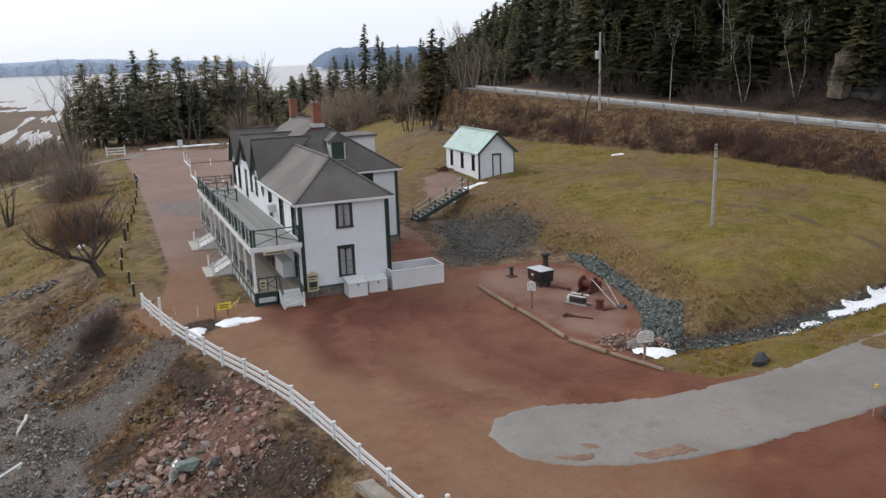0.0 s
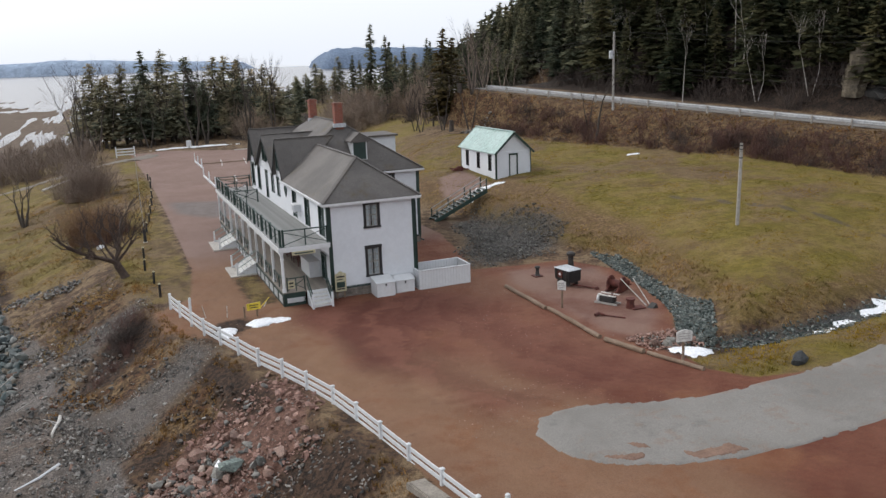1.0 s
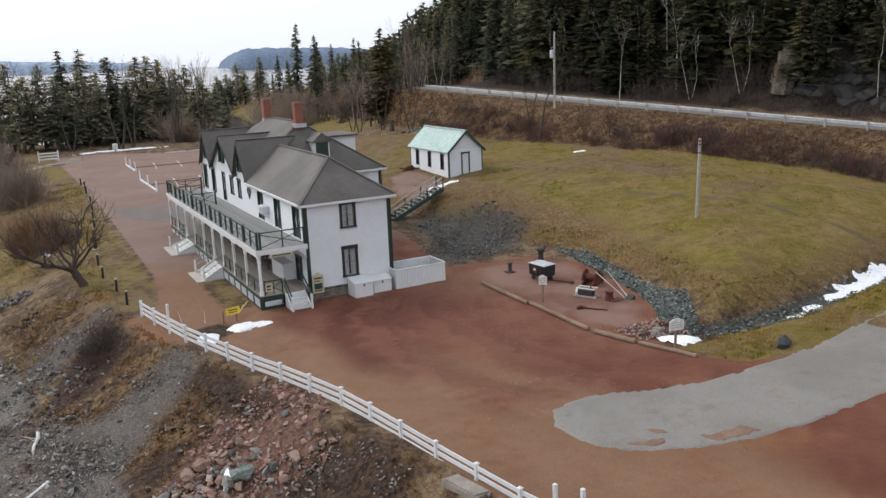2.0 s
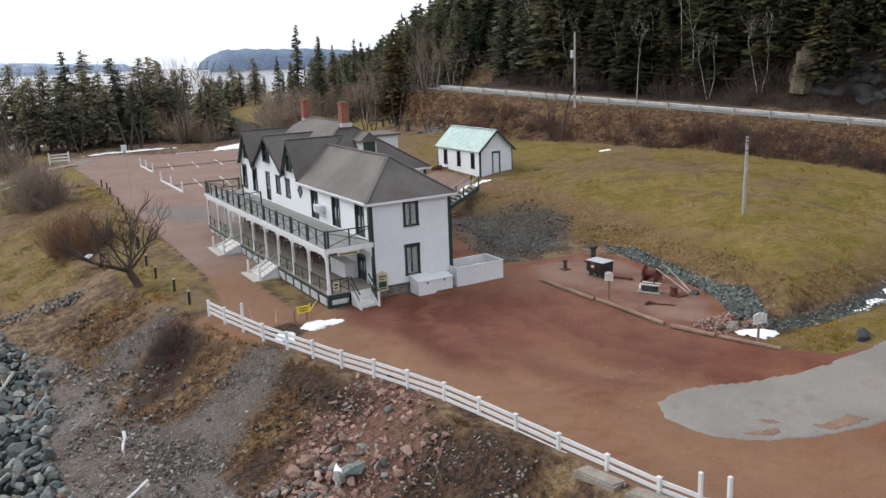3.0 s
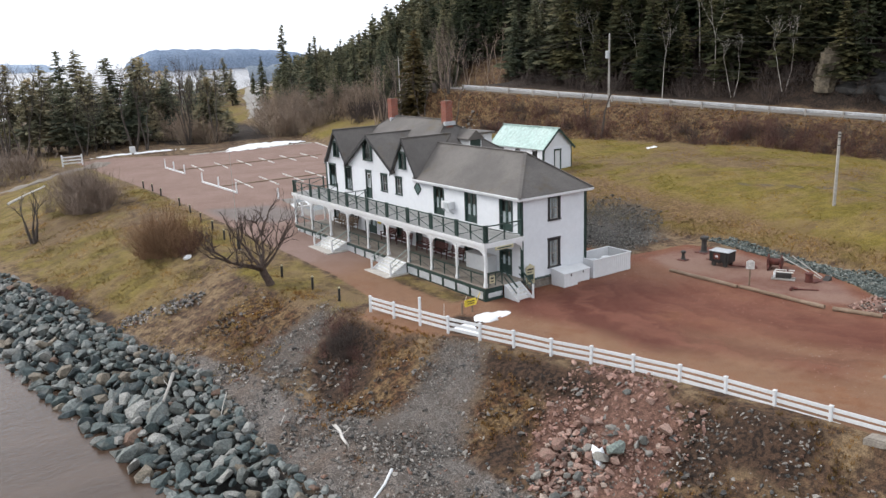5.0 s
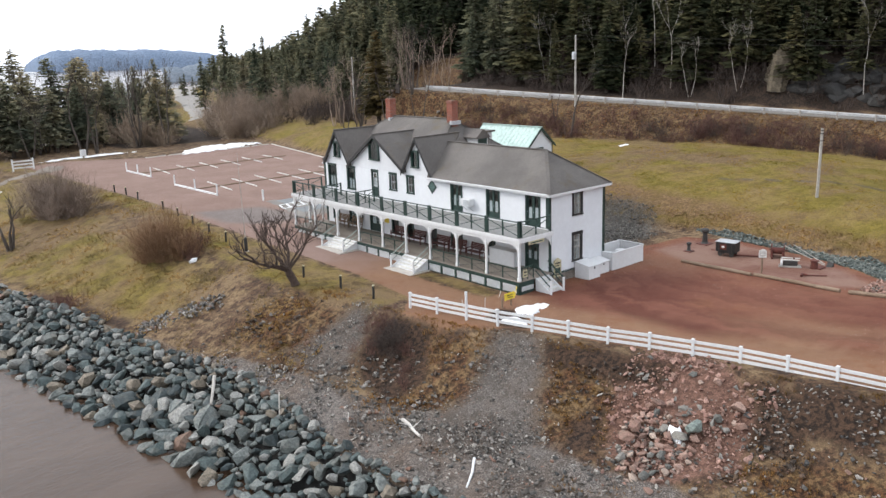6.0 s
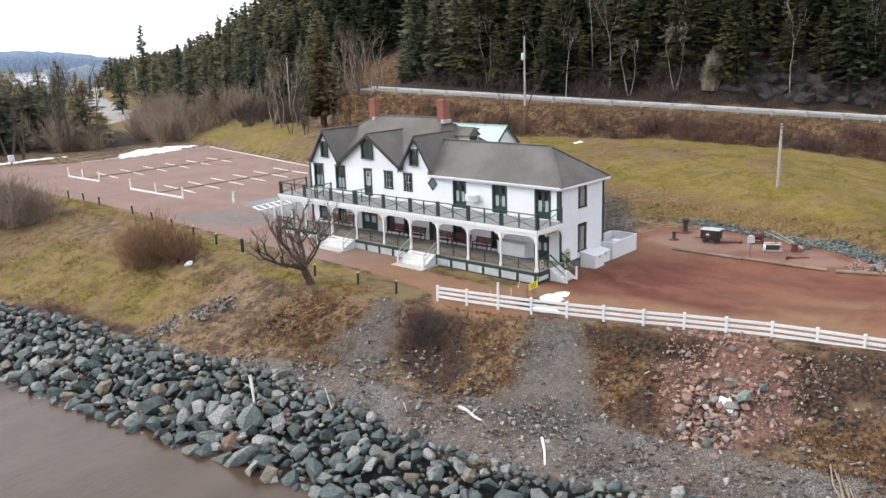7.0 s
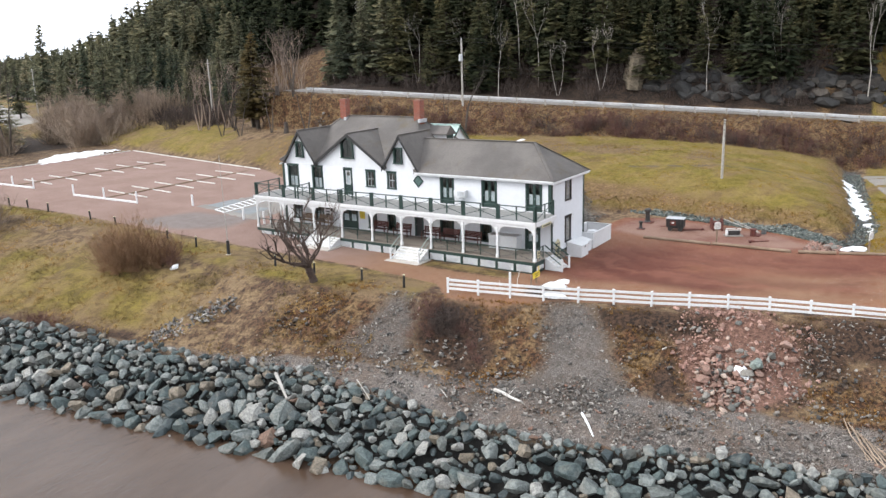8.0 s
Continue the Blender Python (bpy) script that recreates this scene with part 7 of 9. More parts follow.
def revetment():
    o = thing("rock_revetment", (-12, 55, -4), "sloping sea wall of grey-green angular armour stones", "sea wall")
    rg = random.Random(11)
    spots, cells = [], collections.defaultdict(list)

    def pack(n, lo, hi, close, lift, y0, y1, power=1.0):
        """Throw stones on the slope, keeping each where it has room."""
        for _ in range(n):
            y = rg.uniform(y0, y1)
            c, t = float(crest(np.array(y))), float(toe(np.array(y)))
            u = rg.uniform(-0.03, 1.06) ** 1.0 if power == 1.0 else rg.random() ** power
            x = c + (t - c) * u
            r = rg.uniform(lo, hi) * (0.72 + 0.5 * max(0, u))
            i, j = int(x // 1.5), int(y // 1.5)
            if all((x - a) ** 2 + (y - b) ** 2 > (close * (r + q)) ** 2 for di in (-1, 0, 1) for dj in (-1, 0, 1) for a, b, q in cells[i + di, j + dj]):
                cells[i, j].append((x, y, r))
                spots.append((x, y, r, rg.uniform(*lift)))

    pack(1300, 0.55, 0.74, 0.74, (0.0, 0.5), 8, 125, 0.6)
    pack(13000, 0.38, 0.55, 0.68, (0.05, 0.85), 8, 125)
    pack(15000, 0.26, 0.38, 0.66, (0.0, 1.1), 8, 125)
    pack(16000, 0.15, 0.25, 0.58, (-0.8, 0.9), 8, 100)
    for x, y, r in ((-13.3, 49.2, 0.42), (-12.7, 48.7, 0.3), (-13.3, 47.6, 0.17), (-12.7, 46.9, 0.24), (-13.0, 46.5, 0.16), (-12.5, 45.5, 0.26), (-12.6, 44.7, 0.3), (-13.2, 45.8, 0.14), (-12.9, 43.6, 0.2)):
        spots.append((x, y, r, 0.3))
    near = [s for s in spots if 42 < s[1] < 60 and s[2] > 0.36]
    near = near[:300]
    chosen = set(id(s) for s in near)
    meshes = [stone_mesh(k, M["riprap"]) for k in range(len(HULLS))]
    zs = height(np.array([p[0] for p in near]), np.array([p[1] for p in near]))
    for (x, y, r, lift), z in zip(near, zs):
        ob = part("stone", meshes[rg.randrange(len(meshes))], None, o)
        ob.matrix_basis = Matrix.Translation((x, y, float(z) + lift * r)) @ spin(rg, 45) @ Matrix.Scale(r, 4)
    heap("rubble", [s for s in spots if id(s) not in chosen], HULLS, M["riprap_far"], "tumbled grey-green armour stones", o)


revetment()


def rubble():
    o = thing("rubble_pile", (1.5, 32, -1.2), "pile of red sandstone rubble tipped down the bank", "rubble")
    rg = random.Random(23)
    meshes = [stone_mesh(k, M["redstone"]) for k in range(8)]
    for me in meshes:
        me.materials.clear()
        me.materials.append(M["redstone_single"])
    spots = []
    for _ in range(1500):
        a, d = rg.uniform(0, 6.28), rg.random() ** 0.55
        x, y = 0.55 + 2.15 * d * math.cos(a) + 0.4 * d * math.sin(a), 32.3 + 1.75 * d * math.sin(a)
        r = rg.choice((0.16, 0.2, 0.24, 0.3, 0.38)) * rg.uniform(0.85, 1.15)
        if all((x - p) ** 2 + (y - q) ** 2 > (0.74 * (r + k)) ** 2 for p, q, k in spots):
            spots.append((x, y, r))
    for x, y, r in ((3.6, 30.1, 0.42), (4.4, 31.6, 0.3), (4.2, 32.8, 0.24), (3.0, 29.6, 0.26), (2.9, 30.6, 0.3), (-1.9, 31.0, 0.2), (3.8, 33.6, 0.2), (4.8, 30.4, 0.22)):
        spots.append((x, y, r))
    for x, y, r in spots:
        ob = part("stone", meshes[rg.randrange(8)], None, o)
        ob.matrix_basis = Matrix.Translation((x, y, ground_z(x, y) + r * rg.uniform(0.15, 0.7))) @ spin(rg, 35) @ Matrix.Scale(r, 4)
    big = part("stone", stone_mesh(3, M["pale_boulder"]), None, o, "large pale grey-green boulder in the rubble")
    big.matrix_basis = Matrix.Translation((1.75, 31.2, ground_z(1.75, 31.2) + 0.45)) @ Matrix.Diagonal((0.62, 0.5, 0.5, 1))
    small = []
    for _ in range(3200):
        x, y = rg.uniform(-2.2, 6.0), rg.uniform(28.0, 36.5)
        if float(inside(np.array([x]), np.array([y]), RED_ROCK)[0]) + 0.6 * float(wobble(x, y, 0.8)) > rg.uniform(-0.9, 1.1):
            small.append((x, y, rg.uniform(0.03, 0.1) + (0.12 if rg.random() < 0.1 else 0), 0.3))
    heap("rubble", small, PEBBLES, M["redstone"], "small red sandstone fragments", o)
    patch("snow_patch", [(1.0, 31.4), (1.2, 32.3), (1.6, 32.5), (1.55, 31.4)], M["snow"], "small patch of old snow among red stones", 0.3, 0.2, 0.08, "snow", "", 0.16)


M["pale_boulder"] = rock_material("pale_grey_green_boulder", [(0, (0.17, 0.205, 0.185)), (0.5, (0.2, 0.23, 0.21))], 5, island=False, moss=(0.14, 0.16, 0.14))
M["redstone_single"] = rock_material("red_sandstone_blocks", [(0, (0.22, 0.13, 0.1)), (0.3, (0.3, 0.195, 0.155)), (0.52, (0.14, 0.082, 0.064)), (0.68, (0.1, 0.102, 0.094)), (0.84, (0.19, 0.18, 0.16)), (0.94, (0.35, 0.27, 0.22))], 7, island=False)
rubble()


def scatter(n, xr, yr, test, size, rg):
    """Random spots in a box that pass a test of arrays."""
    X = np.array([rg.uniform(*xr) for _ in range(n)])
    Y = np.array([rg.uniform(*yr) for _ in range(n)])
    ok = test(X, Y, np.array([rg.random() for _ in range(n)]))
    return [(float(x), float(y), size(rg), 0.35) for x, y, k in zip(X, Y, ok) if k]


rg = random.Random(31)
heap("beach_cobbles", scatter(19000, (-13, 5), (14, 62), lambda x, y, k: (x < crest(y) + line(y, (20, 4.8), (36, 4.8), (43, 4.5), (47, 3.0), (52, 1.7), (62, 0.3)) + k * 1.5) & (x > crest(y) - 0.3), lambda r: r.uniform(0.03, 0.095) + (0.1 if r.random() < 0.08 else 0), rg), PEBBLES, M["cobble"], "grey beach cobbles above the sea wall")
heap("bank_stones", scatter(9000, (-9, 6), (18, 62), lambda x, y, k: (x < bank_edge(y) - 1.0) & (x > crest(y)) & (k > np.where((any_of(x, y, DARK_SOIL) > 0) | (any_of(x, y, RUST) > 0) | (y > 54.6), 0.88, 0.45)), lambda r: r.uniform(0.03, 0.11) + (0.1 if r.random() < 0.12 else 0), rg), PEBBLES, M["cobble"], "loose stones scattered over the brown bank")
M["clod"] = rock_material("dark_earth_clods", [(0, (0.03, 0.019, 0.012)), (0.4, (0.055, 0.033, 0.02)), (0.75, (0.085, 0.05, 0.03)), (0.93, (0.12, 0.075, 0.045))], 9)
heap("earth_clods", scatter(9000, (-9, 6.5), (17, 60), lambda x, y, k: (x < bank_edge(y) - 0.6) & (x > crest(y) + 2.5) & (any_of(x, y, RUNS) < -0.2) & (wobble(x, y, 0.6) + 0.5 * wobble(x, y, 1.7) > 0.1 + 0.7 * k), lambda r: r.uniform(0.05, 0.13) + (0.1 if r.random() < 0.12 else 0), rg), PEBBLES, M["clod"], "dark earth clods and turf on the bank")
heap("gravel_run", scatter(11000, (-6, 3), (35, 55), lambda x, y, k: any_of(x, y, RUNS) + 0.5 * wobble(x, y, 0.9) > -0.5 + 1.1 * k, lambda r: r.uniform(0.025, 0.06), rg), PEBBLES, M["cobble"], "strip of grey gravel washed down the bank")
heap("gravel_fan", scatter(900, (-5.5, 0), (50, 56), lambda x, y, k: seg_dist(x, y, [(-0.6, 53.5), (-2.6, 54.0), (-4.6, 52.0)])[0] < 0.3 + 0.75 * k, lambda r: r.uniform(0.03, 0.1), rg), PEBBLES, M["cobble"], "thin fan of grey gravel down the bank")
heap("bank_rocks", scatter(1300, (-7.5, 0.5), (42, 60), lambda x, y, k: (wobble(x, y, 0.7) + 1.5 * k > 1.1 + 0.08 * np.maximum(y - 50, 0)) & (x > crest(y) + 0.5) & (x < bank_edge(y) - 1.2), lambda r: r.uniform(0.06, 0.17), rg), PEBBLES, M["cobble"], "larger loose stones strewn over the brown bank")
heap("dark_bank_rocks", scatter(420, (2, 6.3), (24, 30), lambda x, y, k: any_of(x, y, DARK_SOIL) > -0.3 + 0.5 * k, lambda r: r.uniform(0.04, 0.12), rg), PEBBLES, M["cobble"], "dark grey stones on bare soil under the fence")
heap("slope_stones", scatter(1900, (-10.5, -3), (63, 70), lambda x, y, k: inside(x, y, [(-10.3, 67.6), (-8.0, 68.0), (-5.8, 66.8), (-4.2, 65.4), (-4.9, 64.0), (-6.6, 65.3), (-9.4, 66.4)]) > -0.3 + 0.6 * k, lambda r: r.uniform(0.07, 0.19), rg), PEBBLES, M["cobble"], "grey stones lining a gully in the grass")
SWALE = [(30.9, 49.2), (29.9, 44.6), (28.9, 40.5), (27.9, 37.0), (26.8, 34.5), (25.0, 31.9), (25.7, 30.2), (27.4, 32.0), (29.5, 34.8), (29.6, 37.5), (30.2, 41.5), (31.6, 47.0)]
heap("swale_stones", scatter(15000, (24, 32), (29.5, 50), lambda x, y, k: inside(x, y, SWALE) > -0.15 + 0.1 * k, lambda r: r.uniform(0.06, 0.15), rg), PEBBLES, M["swale"], "dark green-grey drainage stones in a curved swale")
heap("ditch_stones", scatter(9000, (24, 62), (28.5, 35), lambda x, y, k: seg_dist(x, y, DITCH)[0] < 0.65 + 0.45 * k, lambda r: r.uniform(0.05, 0.12), rg), PEBBLES, M["swale"], "dark stones lining the roadside ditch")
heap("swale_end_stones", scatter(500, (22, 25.4), (30.2, 32.6), lambda x, y, k: k > 0.3, lambda r: r.uniform(0.05, 0.14), rg), PEBBLES, M["redstone"], "reddish stones at the foot of the swale")
heap("yard_pebbles", scatter(5200, (4, 30), (20, 49), lambda x, y, k: (inside(x, y, LOT) > 0.1) & (wobble(x, y, 0.25) + k > 0.75), lambda r: r.uniform(0.012, 0.035), rg), PEBBLES, M["redstone"], "fine red-brown pebbles on the dirt yard")
heap("gravel_apron", scatter(11000, (20, 35), (48, 67), lambda x, y, k: inside(x, y, GRAVEL) + 0.9 * wobble(x, y, 0.5) > 0.5 + 2.0 * k * k, lambda r: r.uniform(0.04, 0.13), rg), PEBBLES, M["dark_gravel"], "dark gravel apron at the foot of the bank")


def boulder(x, y, r, mat, label, sc=(1, 1, 1), k=2, category="boulder"):
    me = Shape().add(*hull(300 + k, 0.9, 30, 8.0)).mesh("boulder", mat)
    ob = new("boulder", me)
    ob.matrix_basis = Matrix.Translation((x, y, ground_z(x, y) + r * 0.35 * sc[2])) @ Euler((0.15, 0.1, r * 7)).to_matrix().to_4x4() @ Matrix.Diagonal((r * sc[0], r * sc[1], r * sc[2], 1))
    return tagged(ob, label, category, "boulders")


M["dark_rock"] = rock_material("dark_boulder", [(0, (0.03, 0.032, 0.034)), (0.5, (0.05, 0.052, 0.052))], 4, island=False, moss=(0.12, 0.12, 0.11))
M["slab"] = surface("stained_slab", (0.2, 0.175, 0.145), (0.29, 0.255, 0.215), 1.5, 0.9, 0.5, 0.02)
boulder(26.8, 25.7, 0.52, M["dark_rock"], "dark boulder on the verge beside the asphalt road", (1.1, 0.8, 0.8), 2)
boulder(26.9, 19.0, 0.55, M["dark_rock"], "dark boulder beside a yellow-tipped marker stake", (1.0, 0.9, 0.8), 4)
boulder(23.2, 30.6, 0.32, M["redstone_single"], "reddish stone at the end of the swale", k=5)
boulder(23.9, 31.2, 0.28, M["redstone_single"], "reddish stone at the end of the swale", k=6)
boulder(22.8, 31.0, 0.3, M["redstone_single"], "reddish stone at the end of the swale", k=1)
for x0, y0, x1, y1 in ((7.0, 23.3, 7.3, 21.7), (7.4, 21.2, 7.9, 19.7)):
    u, v = Vector((x0, y0, ground_z(x0, y0) + 0.12)), Vector((x1, y1, ground_z(x1, y1) + 0.12))
    k = (v - u).normalized().cross(Vector((0, 0, 1))) * 0.36
    e = (v - u).normalized() * 0.12
    s = Shape().prism([u + k - e, v + k * 0.85, v - k, v - k * 0.4 + e, u - k * 0.9], (0, 0, -0.32))
    s.prism([u + k * 0.8, v + k * 0.7 - e, v - k * 0.8, u - k * 0.7 + e], (0, 0, 0.05))
    solid("concrete_slab", s, M["slab"], "pale weathered concrete slab beside the fence", "slab", "concrete slabs")
boulder(-2.6, 73.2, 0.42, M["snow"], "white painted stone on the grassy slope", (1.2, 0.8, 0.8), 9)

z = ground_z(26.4, 19.4)
o = thing("marker_stake", (26.4, 19.4, z), "thin stake with a yellow tip beside a boulder", "stake", "yard stakes")
part("stake", Shape().tube((26.4, 19.4, z - 0.2), (26.45, 19.4, z + 1.25), 0.02, n=6), M["polewood"], o)
part("tip", Shape().soft(26.39, 19.36, z + 1.2, 26.52, 19.44, z + 1.34, 0.01), M["yellow"], o)

# yard sign and stakes by the snow
z = 0.5
o = thing("warning_sign", (5.35, 46.4, z), "small yellow warning board on short wooden posts", "sign")
part("post", Shape().soft(5.0, 46.4, z - 0.2, 5.1, 46.5, z + 0.75, 0.01), M["wood"], o)
part("post", Shape().soft(5.75, 46.4, z - 0.2, 5.85, 46.5, z + 0.6, 0.01), M["wood"], o)
wb = part("board", Shape().prism([(5.2, 46.36, z + 0.45), (6.0, 46.3, z + 0.5), (6.0, 46.32, z + 0.92), (5.2, 46.38, z + 0.86)], (0, 0.03, 0.0)), M["yellow"], o)
bars(wb, plane_map("x", 46.3, -1), [(5.32, 5.88, z + 0.74, z + 0.79), (5.36, 5.84, z + 0.6, z + 0.65)], M["iron"])
part("stick", Shape().tube((6.0, 46.3, z + 0.6), (6.6, 46.7, z + 1.0), 0.025, n=6), M["yellow"], o)
for x, y, h, dx in ((3.0, 47.6, 0.8, -0.2), (4.1, 47.0, 0.75, 0.05), (6.4, 48.2, 0.4, 0.3)):
    o = thing("stake", (x, y, 0.5), "short pale wooden stake leaning in the dirt", "stake", "yard stakes")
    part("stick", Shape().tube((x, y, 0.3), (x + dx, y, 0.5 + h), 0.025, 0.022, 6), M["drift"], o)


# ---- snow, driftwood ----
def snow(pts, label, dome=0.12, ragged=0.2, rise=0.03):
    patch("snow_patch", pts, M["snow"], label, rise, 0.3, ragged, "snow", "", dome)


snow([(4.9, 44.9), (5.4, 46.0), (6.6, 45.7), (7.5, 45.0), (6.7, 44.3), (5.6, 44.2)], "patch of old white snow on the dirt yard", 0.09, 0.3)
snow([(3.0, 44.6), (3.9, 45.0), (4.4, 44.3), (3.9, 43.2), (3.2, 43.6)], "small heap of dirty snow beside the fence", 0.2, 0.3)
snow([(22.6, 29.9), (23.2, 30.7), (24.9, 30.4), (25.2, 29.2), (24.6, 28.5), (23.2, 28.5)], "snow lying in the ditch behind a sign", 0.14, 0.35)
snow([(31.0, 29.0), (33.5, 29.9), (35.0, 30.0), (34.5, 29.2), (32, 28.7)], "thin snow lying in the ditch", 0.05, 0.25)
snow([(35.0, 29.3), (36.5, 30.7), (41.5, 31.8), (48, 33.0), (55, 34.2), (55, 33.2), (48, 31.8), (41, 30.2)], "bank of snow lying along the ditch", 0.15, 0.25)
snow([(30.2, 69.0), (31.0, 70.2), (33.6, 70.1), (34.2, 69.4), (32, 69.0)], "old snow on the bank beside the stairs", 0.14)
snow([(29.2, 66.9), (29.8, 68.4), (30.6, 68.6), (30.6, 67.8)], "old snow on the bank beside the stairs", 0.1)
snow([(24.5, 134.8), (26.5, 139.5), (31.5, 143.0), (37.5, 142.0), (40.5, 138.4), (36.0, 138.6), (34.5, 136.2)], "broad drift of snow at the car park's edge", 0.2, 0.5)
snow([(5.5, 144.5), (9, 147.0), (17, 147.5), (21, 146.0), (17, 145.6), (10, 145.2)], "strip of snow along the car park's edge", 0.15, 0.4)
snow([(49.2, 70.8), (49.8, 71.6), (51.2, 71.4), (50.9, 70.8)], "small patch of snow on the lawn", 0.08, 0.1)
snow([(25.0, 73.4), (25.4, 74.0), (26.0, 73.8)], "small patch of snow on the lawn", 0.06, 0.05)


def stick(name, pts, r, mat, label, twigs=0, category="driftwood"):
    s = Shape()
    rg = random.Random(int(abs(pts[0][0] * 37)))
    P = [Vector((x, y, ground_z(x, y) + dz)) for x, y, dz in pts]
    s.pipe(P, [r * (1 - 0.5 * i / len(P)) for i in range(len(P))], 8)
    for _ in range(twigs):
        a = P[0].lerp(P[-1], rg.uniform(0.2, 1.0))
        d = Vector((rg.uniform(-1, 1), rg.uniform(-1, 1), rg.uniform(0, 0.5))) * rg.uniform(0.4, 1.1)
        s.tube(a, a + d, r * 0.3, r * 0.1, 5)
    solid(name, s, mat, label, category, "driftwood")


stick("driftwood_plank", [(-5.1, 38.3, 0.1), (-5.9, 37.6, 0.1), (-6.9, 36.9, 0.12)], 0.075, M["white"], "bleached white driftwood log on the beach")
stick("driftwood", [(-5.2, 43.5, 0.16), (-5.25, 42.9, 0.14), (-5.45, 42.3, 0.12), (-5.55, 41.7, 0.12)], 0.1, M["drift"], "bleached forked driftwood log on the shingle", 3)
stick("driftwood", [(-9.4, 56.1, 0.9), (-10.0, 55.1, 0.85), (-10.7, 54.0, 0.85)], 0.11, M["polewood"], "bleached log lying across the armour stones", 1)
stick("driftwood", [(-8.0, 51.0, 0.5), (-8.6, 50.0, 0.55), (-9.0, 49.3, 0.5)], 0.035, M["polewood"], "thin driftwood pole among the armour stones", 1)
stick("driftwood", [(-6.8, 46.0, 0.5), (-7.4, 45.2, 0.5)], 0.03, M["polewood"], "thin driftwood pole among the armour stones", 1)
for k in range(9):
    u = rg.uniform(-0.4, 0.4)
    stick("driftwood", [(0.1 - 0.2 * k, 26.6 - 0.22 * k, 0.08), (-1.2 - 0.2 * k + u, 26.1 - 0.28 * k, 0.25), (-2.6 - 0.1 * k, 25.0 + u - 0.1 * k, 0.12)], 0.03, M["twig_tan"], "tangle of pale driftwood branches", 3)


# ---- trees ----
def conifer(seed, h, spread, open_=0.0, levels=36, per=10, clumps=6, size=0.5, sides=7, taper=0.8):
    """A spruce: tapered trunk; whorls of drooping branches set with needle sprays, with gaps and a thin leader."""
    rg = random.Random(seed)
    trunk = Shape()
    base = [Vector((0, 0, h * k / 4)) + Vector((rg.uniform(-0.12, 0.12), rg.uniform(-0.12, 0.12), 0)) * (k > 0) for k in range(5)]
    trunk.pipe([base[0] - Vector((0, 0, 0.5))] + base[1:], [0.016 * h * (1 - k / 4) + 0.018 for k in range(5)], sides)
    crown = Shape()
    start = 0.07 + 0.12 * open_
    lobes = [rg.uniform(0.75, 1.15) for _ in range(7)]
    for i in range(levels):
        for b in range(per):
            if rg.random() < 0.08 + 0.32 * open_:
                continue
            f = start + (1 - start) * min(0.985, (i + rg.uniform(-0.6, 0.9)) / levels)
            f = max(start * 0.8, f)
            z = h * f
            q = f * 4
            c = base[min(3, int(q))].lerp(base[min(4, int(q) + 1)], q - int(q))
            a = rg.uniform(0, 6.2832)
            reach = spread * (1 - f) ** taper * (0.6 + 0.4 * min(1, (f - start) * 5 + 0.3)) * lobes[int(a * 1.1) % 7]
            L = max(0.22, reach * rg.uniform(0.55, 1.2))
            d = Vector((math.cos(a), math.sin(a), 0))
            droop = rg.uniform(0.05, 0.4) * (1.15 - f)
            side = Vector((-d.y, d.x, 0))
            n = max(1, round(clumps * L / spread + 0.6))
            for k in range(n):
                u = (k + rg.uniform(0.4, 0.9)) / n
                p = Vector((c.x, c.y, z)) + d * (L * u) - Vector((0, 0, droop * L * u * u))
                s = size * rg.uniform(0.65, 1.3) * (0.6 + 0.55 * (1 - f))
                w1 = (side * rg.uniform(0.4, 0.8) + Vector((0, 0, rg.uniform(-0.6, 0.1)))) * s
                w2 = (-side * rg.uniform(0.4, 0.8) + Vector((0, 0, rg.uniform(-0.6, 0.1)))) * s
                tip = (d * rg.uniform(0.6, 1.15) + Vector((0, 0, rg.uniform(-0.6, 0.3)))) * s
                root = -d * s * 0.55 + Vector((0, 0, 0.25 * s))
                crown.add([p + root, p + w1, p + tip, p + w2], [(0, 1, 2), (0, 2, 3)])
    return trunk, crown


def as_mesh(shape, name, material):
    return shape.mesh(name, material)


def plant_tree(name, meshes, x, y, s, rz, label, category, group, lean=0.0, dz=-0.1, wide=1.0):
    o = new(name)
    o.matrix_basis = Matrix.Translation((x, y, ground_z(x, y) + dz)) @ Euler((lean, lean * 0.5, rz)).to_matrix().to_4x4() @ Matrix.Diagonal((s * wide, s * wide, s, 1))
    tagged(o, label, category, group)
    for n, me in meshes:
        c = new(n, me)
        c.parent = o
    return o


SPRUCE = []
for k, (sp, op, lv) in enumerate(((2.5, 0.2, 34), (2.2, 0.35, 32), (2.9, 0.45, 32), (2.1, 0.15, 34), (2.6, 0.7, 28))):
    t, c = conifer(40 + k, 13.0, sp, op, lv)
    SPRUCE.append([("trunk", as_mesh(t, "trunk", M["bark"])), ("crown", as_mesh(c, "crown", M["needle"]))])
# the same spruces, recoloured with the haze-paled needles
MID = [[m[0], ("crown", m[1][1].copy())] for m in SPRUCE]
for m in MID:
    m[1][1].materials[0] = M["needle_mid_haze"]
BROWNISH = [SPRUCE[4][0], ("crown", SPRUCE[4][1][1].copy())]
BROWNISH[1][1].materials[0] = M["needle_brown"]

rg = random.Random(3)
